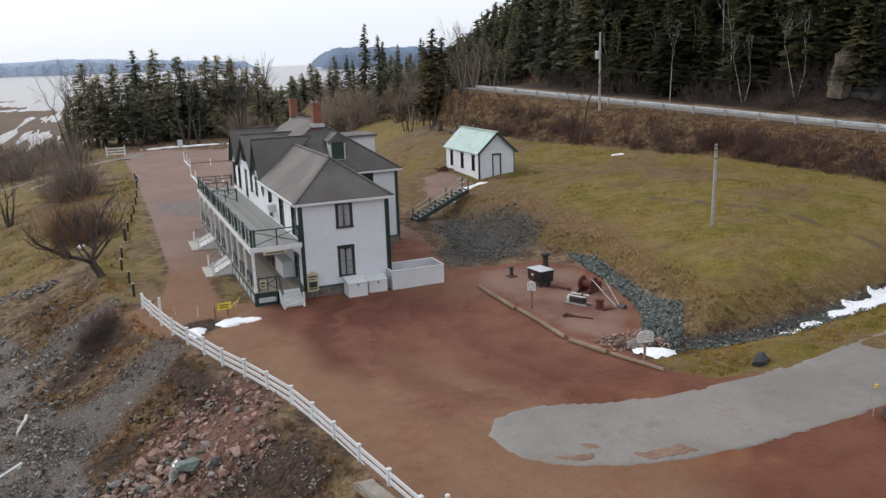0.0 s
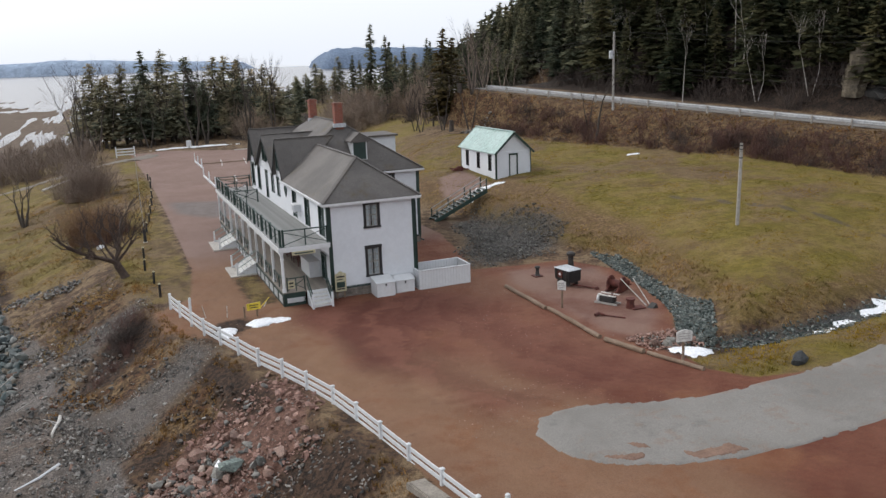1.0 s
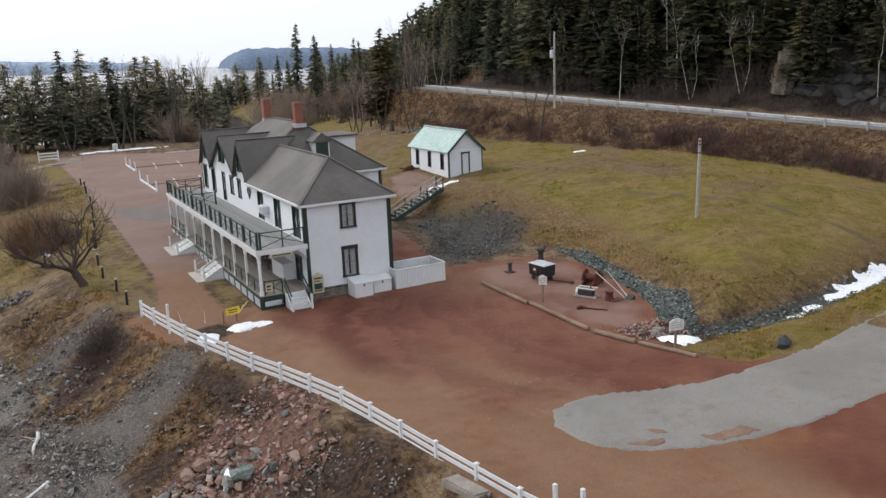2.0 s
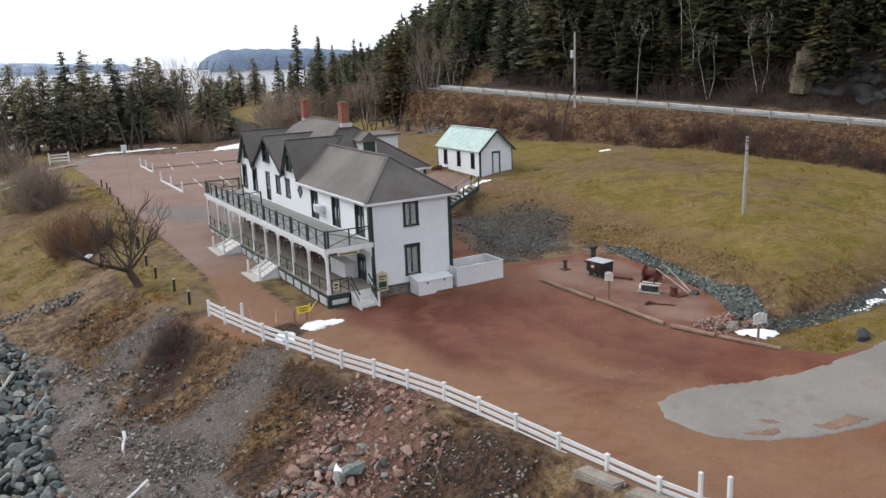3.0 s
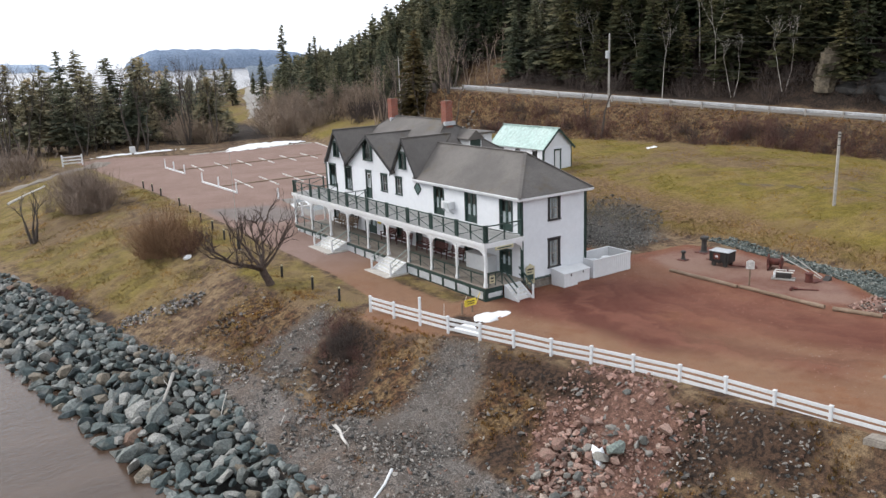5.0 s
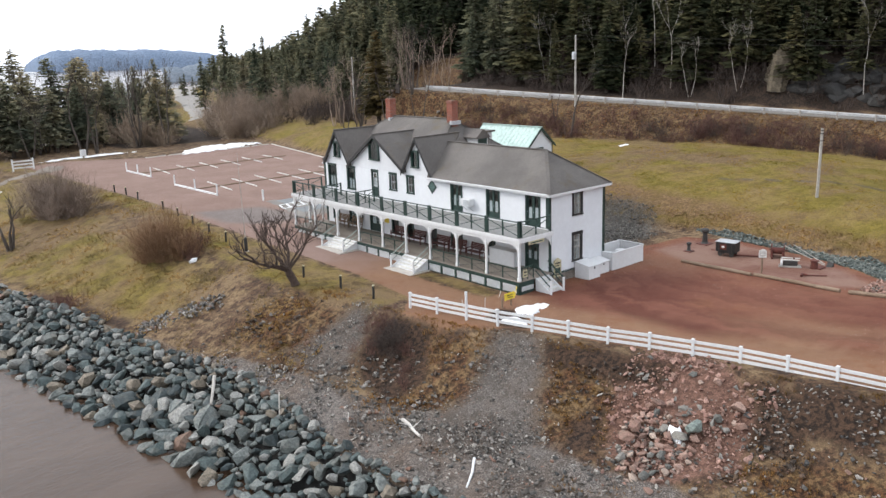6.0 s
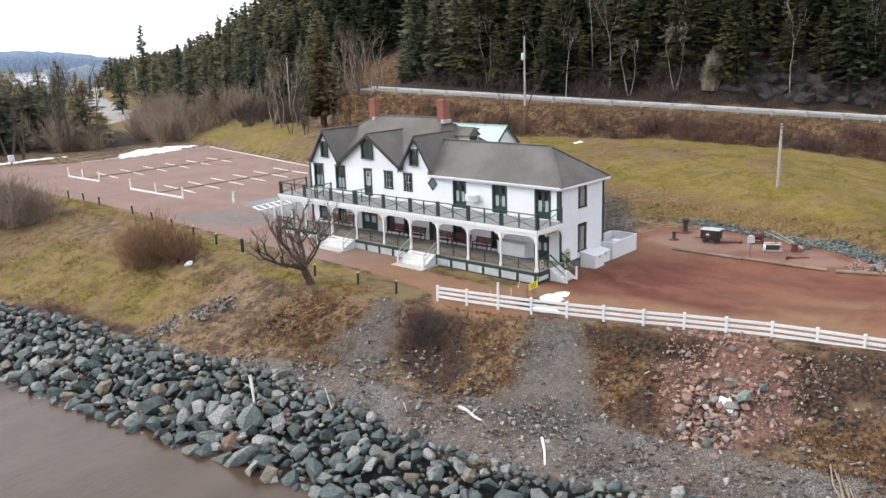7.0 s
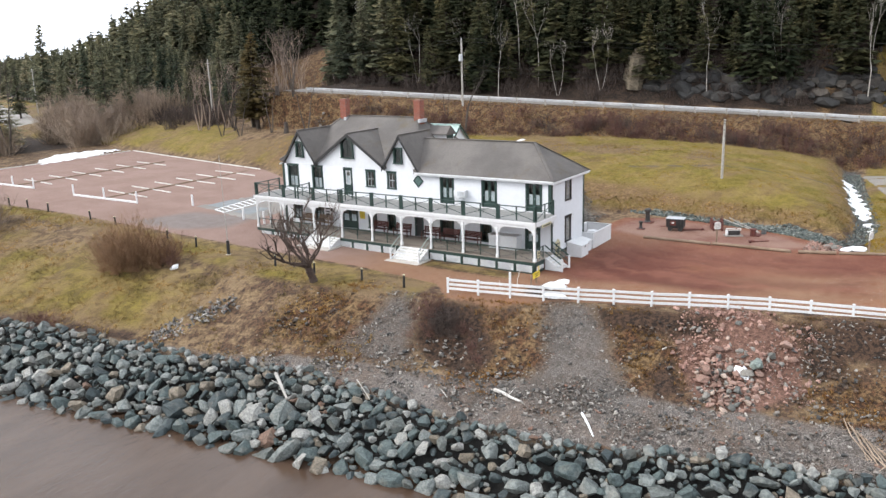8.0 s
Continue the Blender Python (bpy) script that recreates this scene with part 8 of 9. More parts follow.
# the group beyond the car park: x, y, height
TRACK = [(36, 160), (53, 190), (60, 202), (80, 256), (106, 316), (131, 350)]
SHORE_TREES = [(-1.8, 164, 16.4), (7.6, 168.8, 18.5), (11.4, 174.6, 19), (30.6, 205, 19), (3.2, 163, 16), (5.2, 156, 13.5), (0.8, 158, 14), (9.5, 163, 15), (12.5, 158, 12), (15.5, 168, 17), (18, 162, 12.5), (21, 171, 17), (24, 178, 17.5), (27.5, 186, 17), (14, 177, 15), (33, 196, 15), (24, 168, 11), (8, 181, 16), (19, 190, 15), (37, 205, 16), (-3.6, 168, 11), (28, 170, 9)]
SHORE = []
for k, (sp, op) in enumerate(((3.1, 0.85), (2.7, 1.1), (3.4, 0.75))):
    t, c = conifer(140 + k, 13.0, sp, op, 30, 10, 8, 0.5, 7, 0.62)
    SHORE.append([("trunk", as_mesh(t, "trunk", M["bark"])), ("crown", as_mesh(c, "crown", M["needle_shore_haze"]))])
for i, (x, y, h) in enumerate(SHORE_TREES):
    plant_tree("spruce_tree", SHORE[i % 3], x, y, (h - 1.2) / 13.0, rg.uniform(0, 6), "dark spruce with ragged open crown beyond the car park", "tree", "shoreline spruces", rg.uniform(-0.03, 0.03), wide=rg.uniform(1.15, 1.6))
for k in range(34):
    x, y = rg.uniform(-6, 38), rg.uniform(154, 195)
    if not (14 < x < 25 and 174 < y < 186):
        plant_tree("spruce_tree", SHORE[k % 3], x, y, rg.uniform(0.45, 0.95), rg.uniform(0, 6), "dark spruce with ragged open crown beyond the car park", "tree", "shoreline spruces", rg.uniform(-0.03, 0.03), wide=rg.uniform(1.2, 1.7))
for k in range(34):
    x, y = rg.uniform(36, 92), rg.uniform(214, 275)
    if ground_z(x, y) > -4.5 and float(seg_dist(np.array([x]), np.array([y]), TRACK)[0][0]) > 6:
        plant_tree("spruce_tree", SHORE[k % 3], x, y, rg.uniform(0.55, 1.0), rg.uniform(0, 6), "dark spruce on the low ground beyond the thickets", "tree", "low ground spruces", rg.uniform(-0.03, 0.03), wide=rg.uniform(1.2, 1.7))
MID_TREES = [(61.1, 192.6, 19.8, 4), (54.4, 162.1, 16.2, 4), (60, 176, 15, 1), (66, 182, 14, 0), (52, 172, 12, 2), (63, 168, 11, 0), (57, 158, 10, 1), (68, 170, 14, 0), (70, 160, 13, 3), (66, 152, 12, 0), (72, 150, 14, 1), (62, 148, 9, 3), (77, 156, 15, 0), (75, 168, 15, 3), (59, 200, 13, 2), (73, 186, 15, 0), (80, 178, 15, 3), (69, 140, 12, 1), (64, 139, 10, 0), (74, 142, 13, 3)]
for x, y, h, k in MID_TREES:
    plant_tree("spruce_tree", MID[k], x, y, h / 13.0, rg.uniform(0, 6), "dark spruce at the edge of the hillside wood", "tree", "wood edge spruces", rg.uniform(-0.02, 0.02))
for x, y, h in ((47.2, 114.5, 14.5), (50.2, 118.5, 13.5)):
    plant_tree("spruce_tree", BROWNISH, x, y, h / 13.0, rg.uniform(0, 6), "brownish spruce with bare lower trunk on the far lawn", "tree", "wood edge spruces", wide=1.5)


def bare_slope(x, y):
    return ((x - 84) / 12.5) ** 2 + ((y - 139) / 18) ** 2 < 1


# hillside: the front rows tree by tree, the rest joined
front, rest = [], []
yy = -6.0
while yy < 430:
    ww = 11.5
    while ww < 76:
        y, w = yy + rg.uniform(-1.8, 1.8), ww + rg.uniform(-1.6, 1.6)
        x = float(rail_x(np.array(y))) + w
        knee = float(line(np.array(y), (70, 10.5), (95, 11.5), (106, 14), (130, 14), (160, 9)))
        if w > knee and not bare_slope(x, y) and rg.random() > 0.1:
            (front if w < knee + 9.5 and y < 210 else rest).append((x, y, rg.uniform(8.0, 16.5)))
        ww += 3.7
    yy += 3.7
R.shuffle(front)
rest += front[230:]
for _ in range(420):
    x, y = rg.uniform(60, 340), rg.uniform(225, 560)
    if ground_z(x, y) > -2.5:
        rest.append((x, y, rg.uniform(4, 8)))
for x, y, h in front[:230]:
    plant_tree("spruce_tree", (MID if y > 105 else SPRUCE)[(0, 1, 3, 0, 4)[rg.randrange(5)]], x, y, h / 13.0, rg.uniform(0, 6), "dark spruce in the hillside wood", "tree", "hillside spruces", rg.uniform(-0.03, 0.03), wide=rg.uniform(0.95, 1.6))


def joined_wood(spots, needles):
    small = [conifer(80 + k, 13.0, 2.3, 0.0, 14, 6, 3, 1.1, 4) for k in range(4)]
    zs = height(np.array([p[0] for p in spots]), np.array([p[1] for p in spots]))
    tv, tf, cv, cf = [], [], [], []
    for (x, y, h), z in zip(spots, zs):
        t, c = small[rg.randrange(4)]
        s, a = h / 13.0, rg.uniform(0, 6.28)
        g = s * rg.uniform(0.95, 1.5)
        rot = np.array([[math.cos(a) * g, -math.sin(a) * g, 0], [math.sin(a) * g, math.cos(a) * g, 0], [0, 0, s]])
        for shape, v, f in ((t, tv, tf), (c, cv, cf)):
            n = len(v)
            v += (np.array([tuple(p) for p in shape.v]) @ rot.T + np.array([x, y, float(z) - 0.2])).tolist()
            f += [tuple(i + n for i in q) for q in shape.f]
    for name, v, f, m, lb in (("far_wood_trunks", tv, tf, M["bark"], "dark trunks of the dense hillside wood"), ("far_wood", cv, cf, needles, "dense dark spruce wood covering the hillside")):
        me = bpy.data.meshes.new(name)
        me.from_pydata(v, [], f)
        me.materials.append(m)
        tagged(new(name, me), lb, "wood", kind="stuff")


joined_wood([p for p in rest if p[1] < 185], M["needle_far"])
# stands past y 185 take the needles whose colour holds the haze
joined_wood([p for p in rest if p[1] >= 185], M["needle_mid_haze"])


def limbs(shape, rg, p, d, L, r, depth, spread=0.7, up=0.15, n=3, sides=5, minr=0.006):
    """Bare branches that fork and taper."""
    segs = 3
    q = p
    for k in range(segs):
        d = (d + Vector((rg.uniform(-1, 1), rg.uniform(-1, 1), rg.uniform(-0.6, 0.8) + up)) * 0.22).normalized()
        e = q + d * (L / segs)
        shape.tube(q, e, max(minr, r * (1 - 0.22 * k)), max(minr, r * (1 - 0.22 * (k + 1))), sides, False)
        q = e
        if depth > 0 and k > 0:
            for _ in range(1 if k < segs - 1 else n - 1):
                side = Vector((rg.uniform(-1, 1), rg.uniform(-1, 1), rg.uniform(-0.3, 0.7)))
                limbs(shape, rg, q, (d + side * spread).normalized(), L * rg.uniform(0.55, 0.8), r * 0.5, depth - 1, spread, up, n, max(3, sides - 1), minr)
    return q


def gnarl(shape, rg, p, d, L, r, depth):
    """A crooked branch: short bends, forks, and many fine twigs at its ends."""
    n = 4
    for k in range(n):
        d = (d + Vector((rg.uniform(-1, 1), rg.uniform(-1, 1), rg.uniform(-0.5, 0.75))) * 0.42).normalized()
        q = p + d * (L / n)
        shape.tube(p, q, r * (1 - 0.16 * k), r * (1 - 0.16 * (k + 1)), 7 if r > 0.05 else 4, False)
        p = q
        if depth > 0 and (k > 0 or rg.random() < 0.4):
            for _ in range(1 if k < n - 1 else 2):
                side = Vector((rg.uniform(-1, 1), rg.uniform(-1, 1), rg.uniform(-0.25, 0.8)))
                gnarl(shape, rg, p, (d * 0.7 + side).normalized(), L * rg.uniform(0.45, 0.75), max(0.007, r * rg.uniform(0.4, 0.6)), depth - 1)


def apple_tree():
    rg = random.Random(19)
    t, b = Shape(), Shape()
    t.pipe([(0.12, 0, -0.4), (0.02, 0, 0.05), (-0.2, 0.05, 0.5), (-0.5, 0.1, 0.95), (-0.62, 0.15, 1.25)], [0.52, 0.38, 0.3, 0.31, 0.26], 11)
    top = Vector((-0.58, 0.12, 1.15))
    for d, L, r in (((-1, -0.1, 0.25), 2.7, 0.18), ((-0.5, -0.7, 0.5), 2.2, 0.13), ((0.15, 0.2, 1.1), 2.4, 0.17), ((1.0, -0.1, 0.75), 2.5, 0.12), ((-0.7, 0.6, 0.8), 2.4, 0.14), ((0.3, 0.9, 0.6), 2.3, 0.12), ((0.4, -0.8, 0.7), 2.1, 0.11)):
        gnarl(b, rg, top, Vector(d).normalized(), L, r, 3)
    return [("trunk", t.mesh("trunk", M["apple_bark"])), ("crown", b.mesh("crown", M["apple_bark"]))]


M["apple_bark"] = surface("rough_brown_bark", (0.05, 0.033, 0.026), (0.095, 0.066, 0.052), 5.0, 0.9, 0.7, 0.03)
plant_tree("apple_tree", apple_tree(), -1.05, 60.3, 1.12, 0.25, "gnarled bare apple tree leaning on the bank", "tree", "", wide=0.74)


def bare_tree(seed, stems, L, r, depth=3, mat=None):
    rg = random.Random(seed)
    t, b = Shape(), Shape()
    for k in range(stems):
        a = 6.28 * k / max(1, stems)
        d = Vector((0.22 * math.cos(a), 0.22 * math.sin(a), 1)).normalized() if stems > 1 else Vector((0.03, 0.02, 1))
        p = Vector((0.15 * math.cos(a), 0.15 * math.sin(a), -0.2)) * (stems > 1)
        q = p + d * L * 0.5
        t.tube(p, q, r, r * 0.75, 7, False)
        limbs(b, rg, q, d, L * 0.5, r * 0.7, depth, 0.6, 0.3, 3, 5, 0.008)
    mat = mat or M["bark"]
    return [("trunk", t.mesh("trunk", mat)), ("crown", b.mesh("crown", mat))]


plant_tree("pollarded_tree", bare_tree(2, 3, 3.2, 0.16, 2), -10.2, 97.0, 1.1, 0.5, "dark pollarded bare tree with three stems", "tree", "")
plant_tree("bare_tree", bare_tree(4, 1, 6.0, 0.17, 3), 51.6, 80.2, 1.0, 0.2, "bare grey tree at the foot of the embankment", "tree", "bare trees", 0.12)
BARE = [bare_tree(12 + k, 2, 6.5, 0.14, 3) for k in range(2)]
for k in range(52):
    plant_tree("bare_tree", BARE[k % 2], rg.uniform(-5, 31), rg.uniform(149, 182), rg.uniform(0.8, 1.5), rg.uniform(0, 6), "bare grey tree among shoreline spruces", "tree", "bare trees")
for x, y, s in ((46.5, 104, 0.9), (47.5, 120, 0.9), (51, 124, 1.0), (44, 119, 0.7), (54, 120, 0.8), (49, 108.5, 1.0), (44.5, 109, 0.8), (53, 84, 0.6), (52.5, 112, 0.9), (43, 114, 0.75)):
    plant_tree("bare_tree", BARE[rg.randrange(2)], x, y, s, rg.uniform(0, 6), "bare grey-brown tree below the highway", "tree", "bare trees")
PALE_BARE = [bare_tree(50 + k, 2, 6.0, 0.12, 3, M["twig"]) for k in range(2)]
for k in range(16):
    plant_tree("bare_tree", PALE_BARE[k % 2], rg.uniform(49, 60), rg.uniform(112, 134), rg.uniform(0.7, 1.2), rg.uniform(0, 6), "bare grey-brown tree below the highway", "tree", "bare trees")
for k in range(8):
    plant_tree("bare_tree", PALE_BARE[k % 2], rg.uniform(75, 90), rg.uniform(128, 150), rg.uniform(0.6, 1.0), rg.uniform(0, 6), "bare grey-brown tree on the open slope", "tree", "bare trees")
BIRCH = [bare_tree(30 + k, 1 + k % 2, 9.0, 0.095, 3, M["birch"]) for k in range(3)]
for i, (x, y, s) in enumerate(((66.6, 83.5, 0.72), (71.5, 76, 0.6), (73, 80, 0.95), (79, 72, 1.0), (77, 62, 0.6), (83, 47, 0.7), (87, 36, 0.85), (68, 116, 0.6), (71, 92, 0.7), (72, 128, 0.6), (69, 99.8, 0.8), (75, 89.4, 0.85), (76, 84.8, 1.05), (73.6, 70, 0.7), (78.4, 55.9, 0.8), (82.4, 50.4, 0.8), (83, 46.9, 0.7), (84.6, 35.8, 0.95), (68.4, 105, 0.7), (71, 111.2, 0.75))):
    plant_tree("birch_tree", BIRCH[i % 3], x, y, s, rg.uniform(0, 6), "bare pale-barked birch at the wood's edge", "tree", "birches")


def thicket(seed, stems, w, h, twigs=9, thick=1.0):
    """A leafless shrub: thin stems that fan out of a few stools into an uneven dome, with fine twigs at their ends."""
    rg = random.Random(seed)
    s = Shape()
    stools = [(rg.gauss(0, 0.2) * w, rg.gauss(0, 0.2) * w, rg.uniform(0.6, 1.05)) for _ in range(7)]
    for i in range(stems):
        cx, cy, hk = stools[i % 7]
        a = rg.uniform(0, 6.28)
        p = Vector((cx + rg.gauss(0, 0.06) * w, cy + rg.gauss(0, 0.06) * w, -0.1))
        tilt = rg.uniform(0, 1) ** 0.7 * 1.05
        L = h * hk * rg.uniform(0.55, 1.12) * (1 - 0.22 * tilt)
        d = Vector((math.cos(a) * math.sin(tilt), math.sin(a) * math.sin(tilt), math.cos(tilt)))
        e = p
        for k in range(4):
            d = (d + Vector((rg.uniform(-1, 1), rg.uniform(-1, 1), rg.uniform(-0.2, 0.9))) * 0.2).normalized()
            n = e + d * L / 4
            r = (0.012 * h / 3 * (1 - 0.22 * k) + 0.003) * thick
            if k == 0:
                s.tube(e, n, r, r * 0.8, 3, False)
            else:
                side = Vector((math.cos(a * 5 + k), math.sin(a * 5 + k), 0.2)) * r * 1.1
                s.add([e - side, e + side, n + side * 0.75, n - side * 0.75], [(0, 1, 2, 3)])
            for _ in range((0, 1, 2, 3)[k] * twigs // 6):
                b = e.lerp(n, rg.random())
                td = (d + Vector((rg.uniform(-1, 1), rg.uniform(-1, 1), rg.uniform(-0.5, 0.7)))).normalized()
                q, side = b + td * L * rg.uniform(0.1, 0.26), Vector((td.y, -td.x, 0.3)).normalized() * r * 0.7
                s.add([b - side, b + side, q + side * 0.3, q - side * 0.3], [(0, 1, 2, 3)])
            e = n
    return s


def shrub(meshes, x, y, s, label, group, name="bare_shrub", squash=1.0):
    o = new(name, meshes[rg.randrange(len(meshes))])
    o.matrix_basis = Matrix.Translation((x, y, ground_z(x, y))) @ Euler((0, 0, rg.uniform(0, 6.28))).to_matrix().to_4x4() @ Matrix.Diagonal((s, s, s * squash, 1))
    return tagged(o, label, "shrub", group)


def joined_shrubs(name, spots, material, label):
    """Many shrubs that nobody could count, as one mesh."""
    kinds = []
    for k in range(3):
        q = thicket(150 + k, 40, 3.4, 2.8, 14, 2.5)
        kinds.append((np.array([tuple(p) for p in q.v]), np.array(q.f)))
    zs = height(np.array([p[0] for p in spots]), np.array([p[1] for p in spots]))
    vs, fs, n = [], [], 0
    for (x, y, s), z in zip(spots, zs):
        v, f = kinds[rg.randrange(3)]
        a = rg.uniform(0, 6.28)
        rot = np.array([[math.cos(a) * s, -math.sin(a) * s, 0], [math.sin(a) * s, math.cos(a) * s, 0], [0, 0, s]])
        vs.append(v @ rot.T + np.array([x, y, float(z)]))
        fs.append(f + n)
        n += len(v)
    me = bpy.data.meshes.new(name)
    me.from_pydata(np.concatenate(vs).tolist(), [], np.concatenate(fs).tolist())
    me.materials.append(material)
    tagged(new(name, me), label, "thicket", kind="stuff")


EMB = [thicket(95 + k, 56, 3.0, 2.0, 13, 1.7).mesh("bare_shrub", M["twig_" + c]) for k, c in enumerate(("red", "dark", "red"))]
TAN = [thicket(60 + k, 210, 3.8, 3.0, 24, 1.15).mesh("bare_shrub", M["twig_tan"]) for k in range(2)]
BROWN = [thicket(70 + k, 240, 3.4, 3.9, 22, 1.0).mesh("bare_shrub", M["twig"]) for k in range(2)]
LOW = [thicket(120 + k, 230, 3.0, 2.5, 16).mesh("bare_shrub", M["twig_" + c]) for k, c in enumerate(("dark", "red"))]
RUSTY = [thicket(64 + k, 270, 3.2, 3.4, 20, 0.95).mesh("bare_shrub", M["twig_rust"]) for k in range(2)]
REDS = [thicket(90 + k, 170, 2.8, 1.7, 9).mesh("bare_shrub", M["twig_red"]) for k in range(2)]
for x, y, s in ((-3.2, 76.2, 1.2), (-2.0, 78.0, 1.15), (-4.0, 78.4, 1.1), (-3.0, 80.0, 1.0), (-2.4, 75.0, 0.85)):
    shrub(RUSTY, x, y, s, "orange-brown leafless shrub on the grassy bank", "bank shrubs")
for x, y, s in ((-1.2, 75.4, 1.0), (-0.6, 76.8, 0.8), (-1.8, 74.0, 0.7)):
    shrub(REDS, x, y, s * 1.3, "dark red leafless shrub on the grassy bank", "bank shrubs")
for x, y, s in ((-4.0, 101.5, 1.3), (-4.6, 104.0, 1.4), (-2.9, 99.6, 1.2), (-3.0, 104.5, 1.4), (-3.8, 106.6, 1.3), (-2.2, 102.5, 1.1)):
    shrub(BROWN, x, y, s, "brown leafless shrub on the grassy bank", "bank shrubs")
for x, y, s in ((-1.7, 49.7, 0.65), (-1.2, 49.0, 0.8), (-2.0, 48.6, 0.55)):
    shrub(LOW, x, y, s, "dark leafless shrub on the stony bank", "bank shrubs", squash=0.75)
for x, y, s in ((-0.8, 50.4, 0.95), (-1.3, 50.9, 0.75), (-2.3, 50.1, 0.7), (-1.5, 47.8, 0.6), (-2.4, 46.6, 0.5), (-3.2, 45.8, 0.45)):
    shrub(REDS, x, y, s, "dark red leafless shrub on the stony bank", "bank shrubs")
for x, y in ((-11.6, 77.6), (-11.0, 76.6), (-11.4, 78.6)):
    shrub(REDS, x, y, 0.72, "low reddish shrub behind the sea wall", "bank shrubs")
for k in range(46):
    x, y = rg.uniform(23, 68), rg.uniform(148, 170)
    if 31 < x < 42:
        continue
    shrub(TAN if k % 4 else BROWN, x, y, rg.uniform(1.6, 2.8), "tall tan leafless alder thicket beyond the car park", "alder thickets")
joined_shrubs("marsh_thicket", [(rg.uniform(-34, -4), rg.uniform(134, 162), rg.uniform(1.2, 2.0)) for _ in range(60)], M["twig"], "brown leafless thicket beside the marsh")
for k in range(185):
    y = rg.choice((22, 28, 34, 40, 46, 50, 58, 64, 68, 72, 84, 95)) + rg.gauss(0, 3.2)
    x = float(rail_x(np.array(y))) - float(embankment_foot(np.array(y))) * rg.uniform(0.5, 1.04)
    shrub(EMB, x, y, rg.uniform(0.6, 1.3), "dark red leafless shrub on the embankment", "embankment shrubs")
spots = []
for k in range(110):
    y = rg.uniform(20, 135)
    w0 = float(line(np.array(y), (70, 9.0), (95, 9.5), (106, 12), (130, 13)))
    x = float(rail_x(np.array(y))) + w0 + rg.uniform(0.5, 6.0)
    if not bare_slope(x, y):
        spots.append((x, y, rg.uniform(0.7, 1.4)))
joined_shrubs("wood_edge_thicket", spots + [(rg.uniform(50, 70), rg.uniform(124, 152), rg.uniform(1.0, 1.9)) for _ in range(40)], M["twig_dark"], "grey-brown leafless thicket at the wood's edge")
joined_shrubs("far_thicket", [p for p in [(rg.uniform(30, 230), rg.uniform(205, 420), rg.uniform(1.6, 2.8)) for _ in range(130)] if ground_z(p[0], p[1]) > -4 and float(seg_dist(np.array([p[0]]), np.array([p[1]]), TRACK)[0][0]) > 9], M["twig"], "grey-brown leafless thicket on the low ground")


# ---- the rock face above the highway ----
M["grey_track"] = surface("grey_dirt_track", (0.16, 0.135, 0.11), (0.21, 0.18, 0.15), 0.4, 0.9, 0.2, 0.02)
M["pale_track"] = surface("pale_gravel", (0.23, 0.215, 0.195), (0.29, 0.272, 0.25), 0.4, 0.9, 0.2, 0.02)


def outcrop():
    """A leaning tower of rock in uneven ledges."""
    x0, y0 = 75.4, 65.8
    z0 = ground_z(x0, y0)
    rg2 = random.Random(77)
    s, n = Shape(), 14
    rings = []
    bulge = [rg2.uniform(0.75, 1.2) for _ in range(n)]
    z, top = z0 - 0.5, z0 + 5.0
    while z < top:
        f = (z - z0) / 5.6
        wide = 1.25 + 0.3 * math.sin(2.2 * f + 0.4) if f < 0.6 else 1.55 - 3.0 * (f - 0.6)
        cx, cy = x0 + 1.0 * f, y0 - 1.0 * max(0.0, f) ** 2 + rg2.uniform(-0.1, 0.1)
        bulge = [0.7 * b + 0.3 * rg2.uniform(0.6, 1.35) for b in bulge]
        for dz in (0.0, rg2.uniform(0.25, 0.7)):
            rings.append([(cx + wide * bulge[a] * 0.8 * math.cos(6.2832 * a / n), cy + wide * bulge[a] * math.sin(6.2832 * a / n), z + dz + 0.25 * math.sin(6.2832 * a / n + 0.8)) for a in range(n)])
        z += dz + 0.1
    s.v = [p for r in rings for p in r]
    for i in range(len(rings) - 1):
        s.f += [(i * n + a, i * n + (a + 1) % n, (i + 1) * n + (a + 1) % n, (i + 1) * n + a) for a in range(n)]
    s.f += [tuple(range(n - 1, -1, -1)), tuple(range((len(rings) - 1) * n, len(rings) * n))]
    solid("rock_outcrop", s, M["cliff"], "tall lichen-covered rock outcrop in ledges above the highway", "rock")


outcrop()
M["crag"] = rock_material("dark_crag", [(0, (0.02, 0.019, 0.018)), (0.4, (0.028, 0.026, 0.024)), (0.8, (0.038, 0.032, 0.026)), (0.95, (0.06, 0.05, 0.04))], 1.5, island=False, moss=(0.05, 0.03, 0.02))


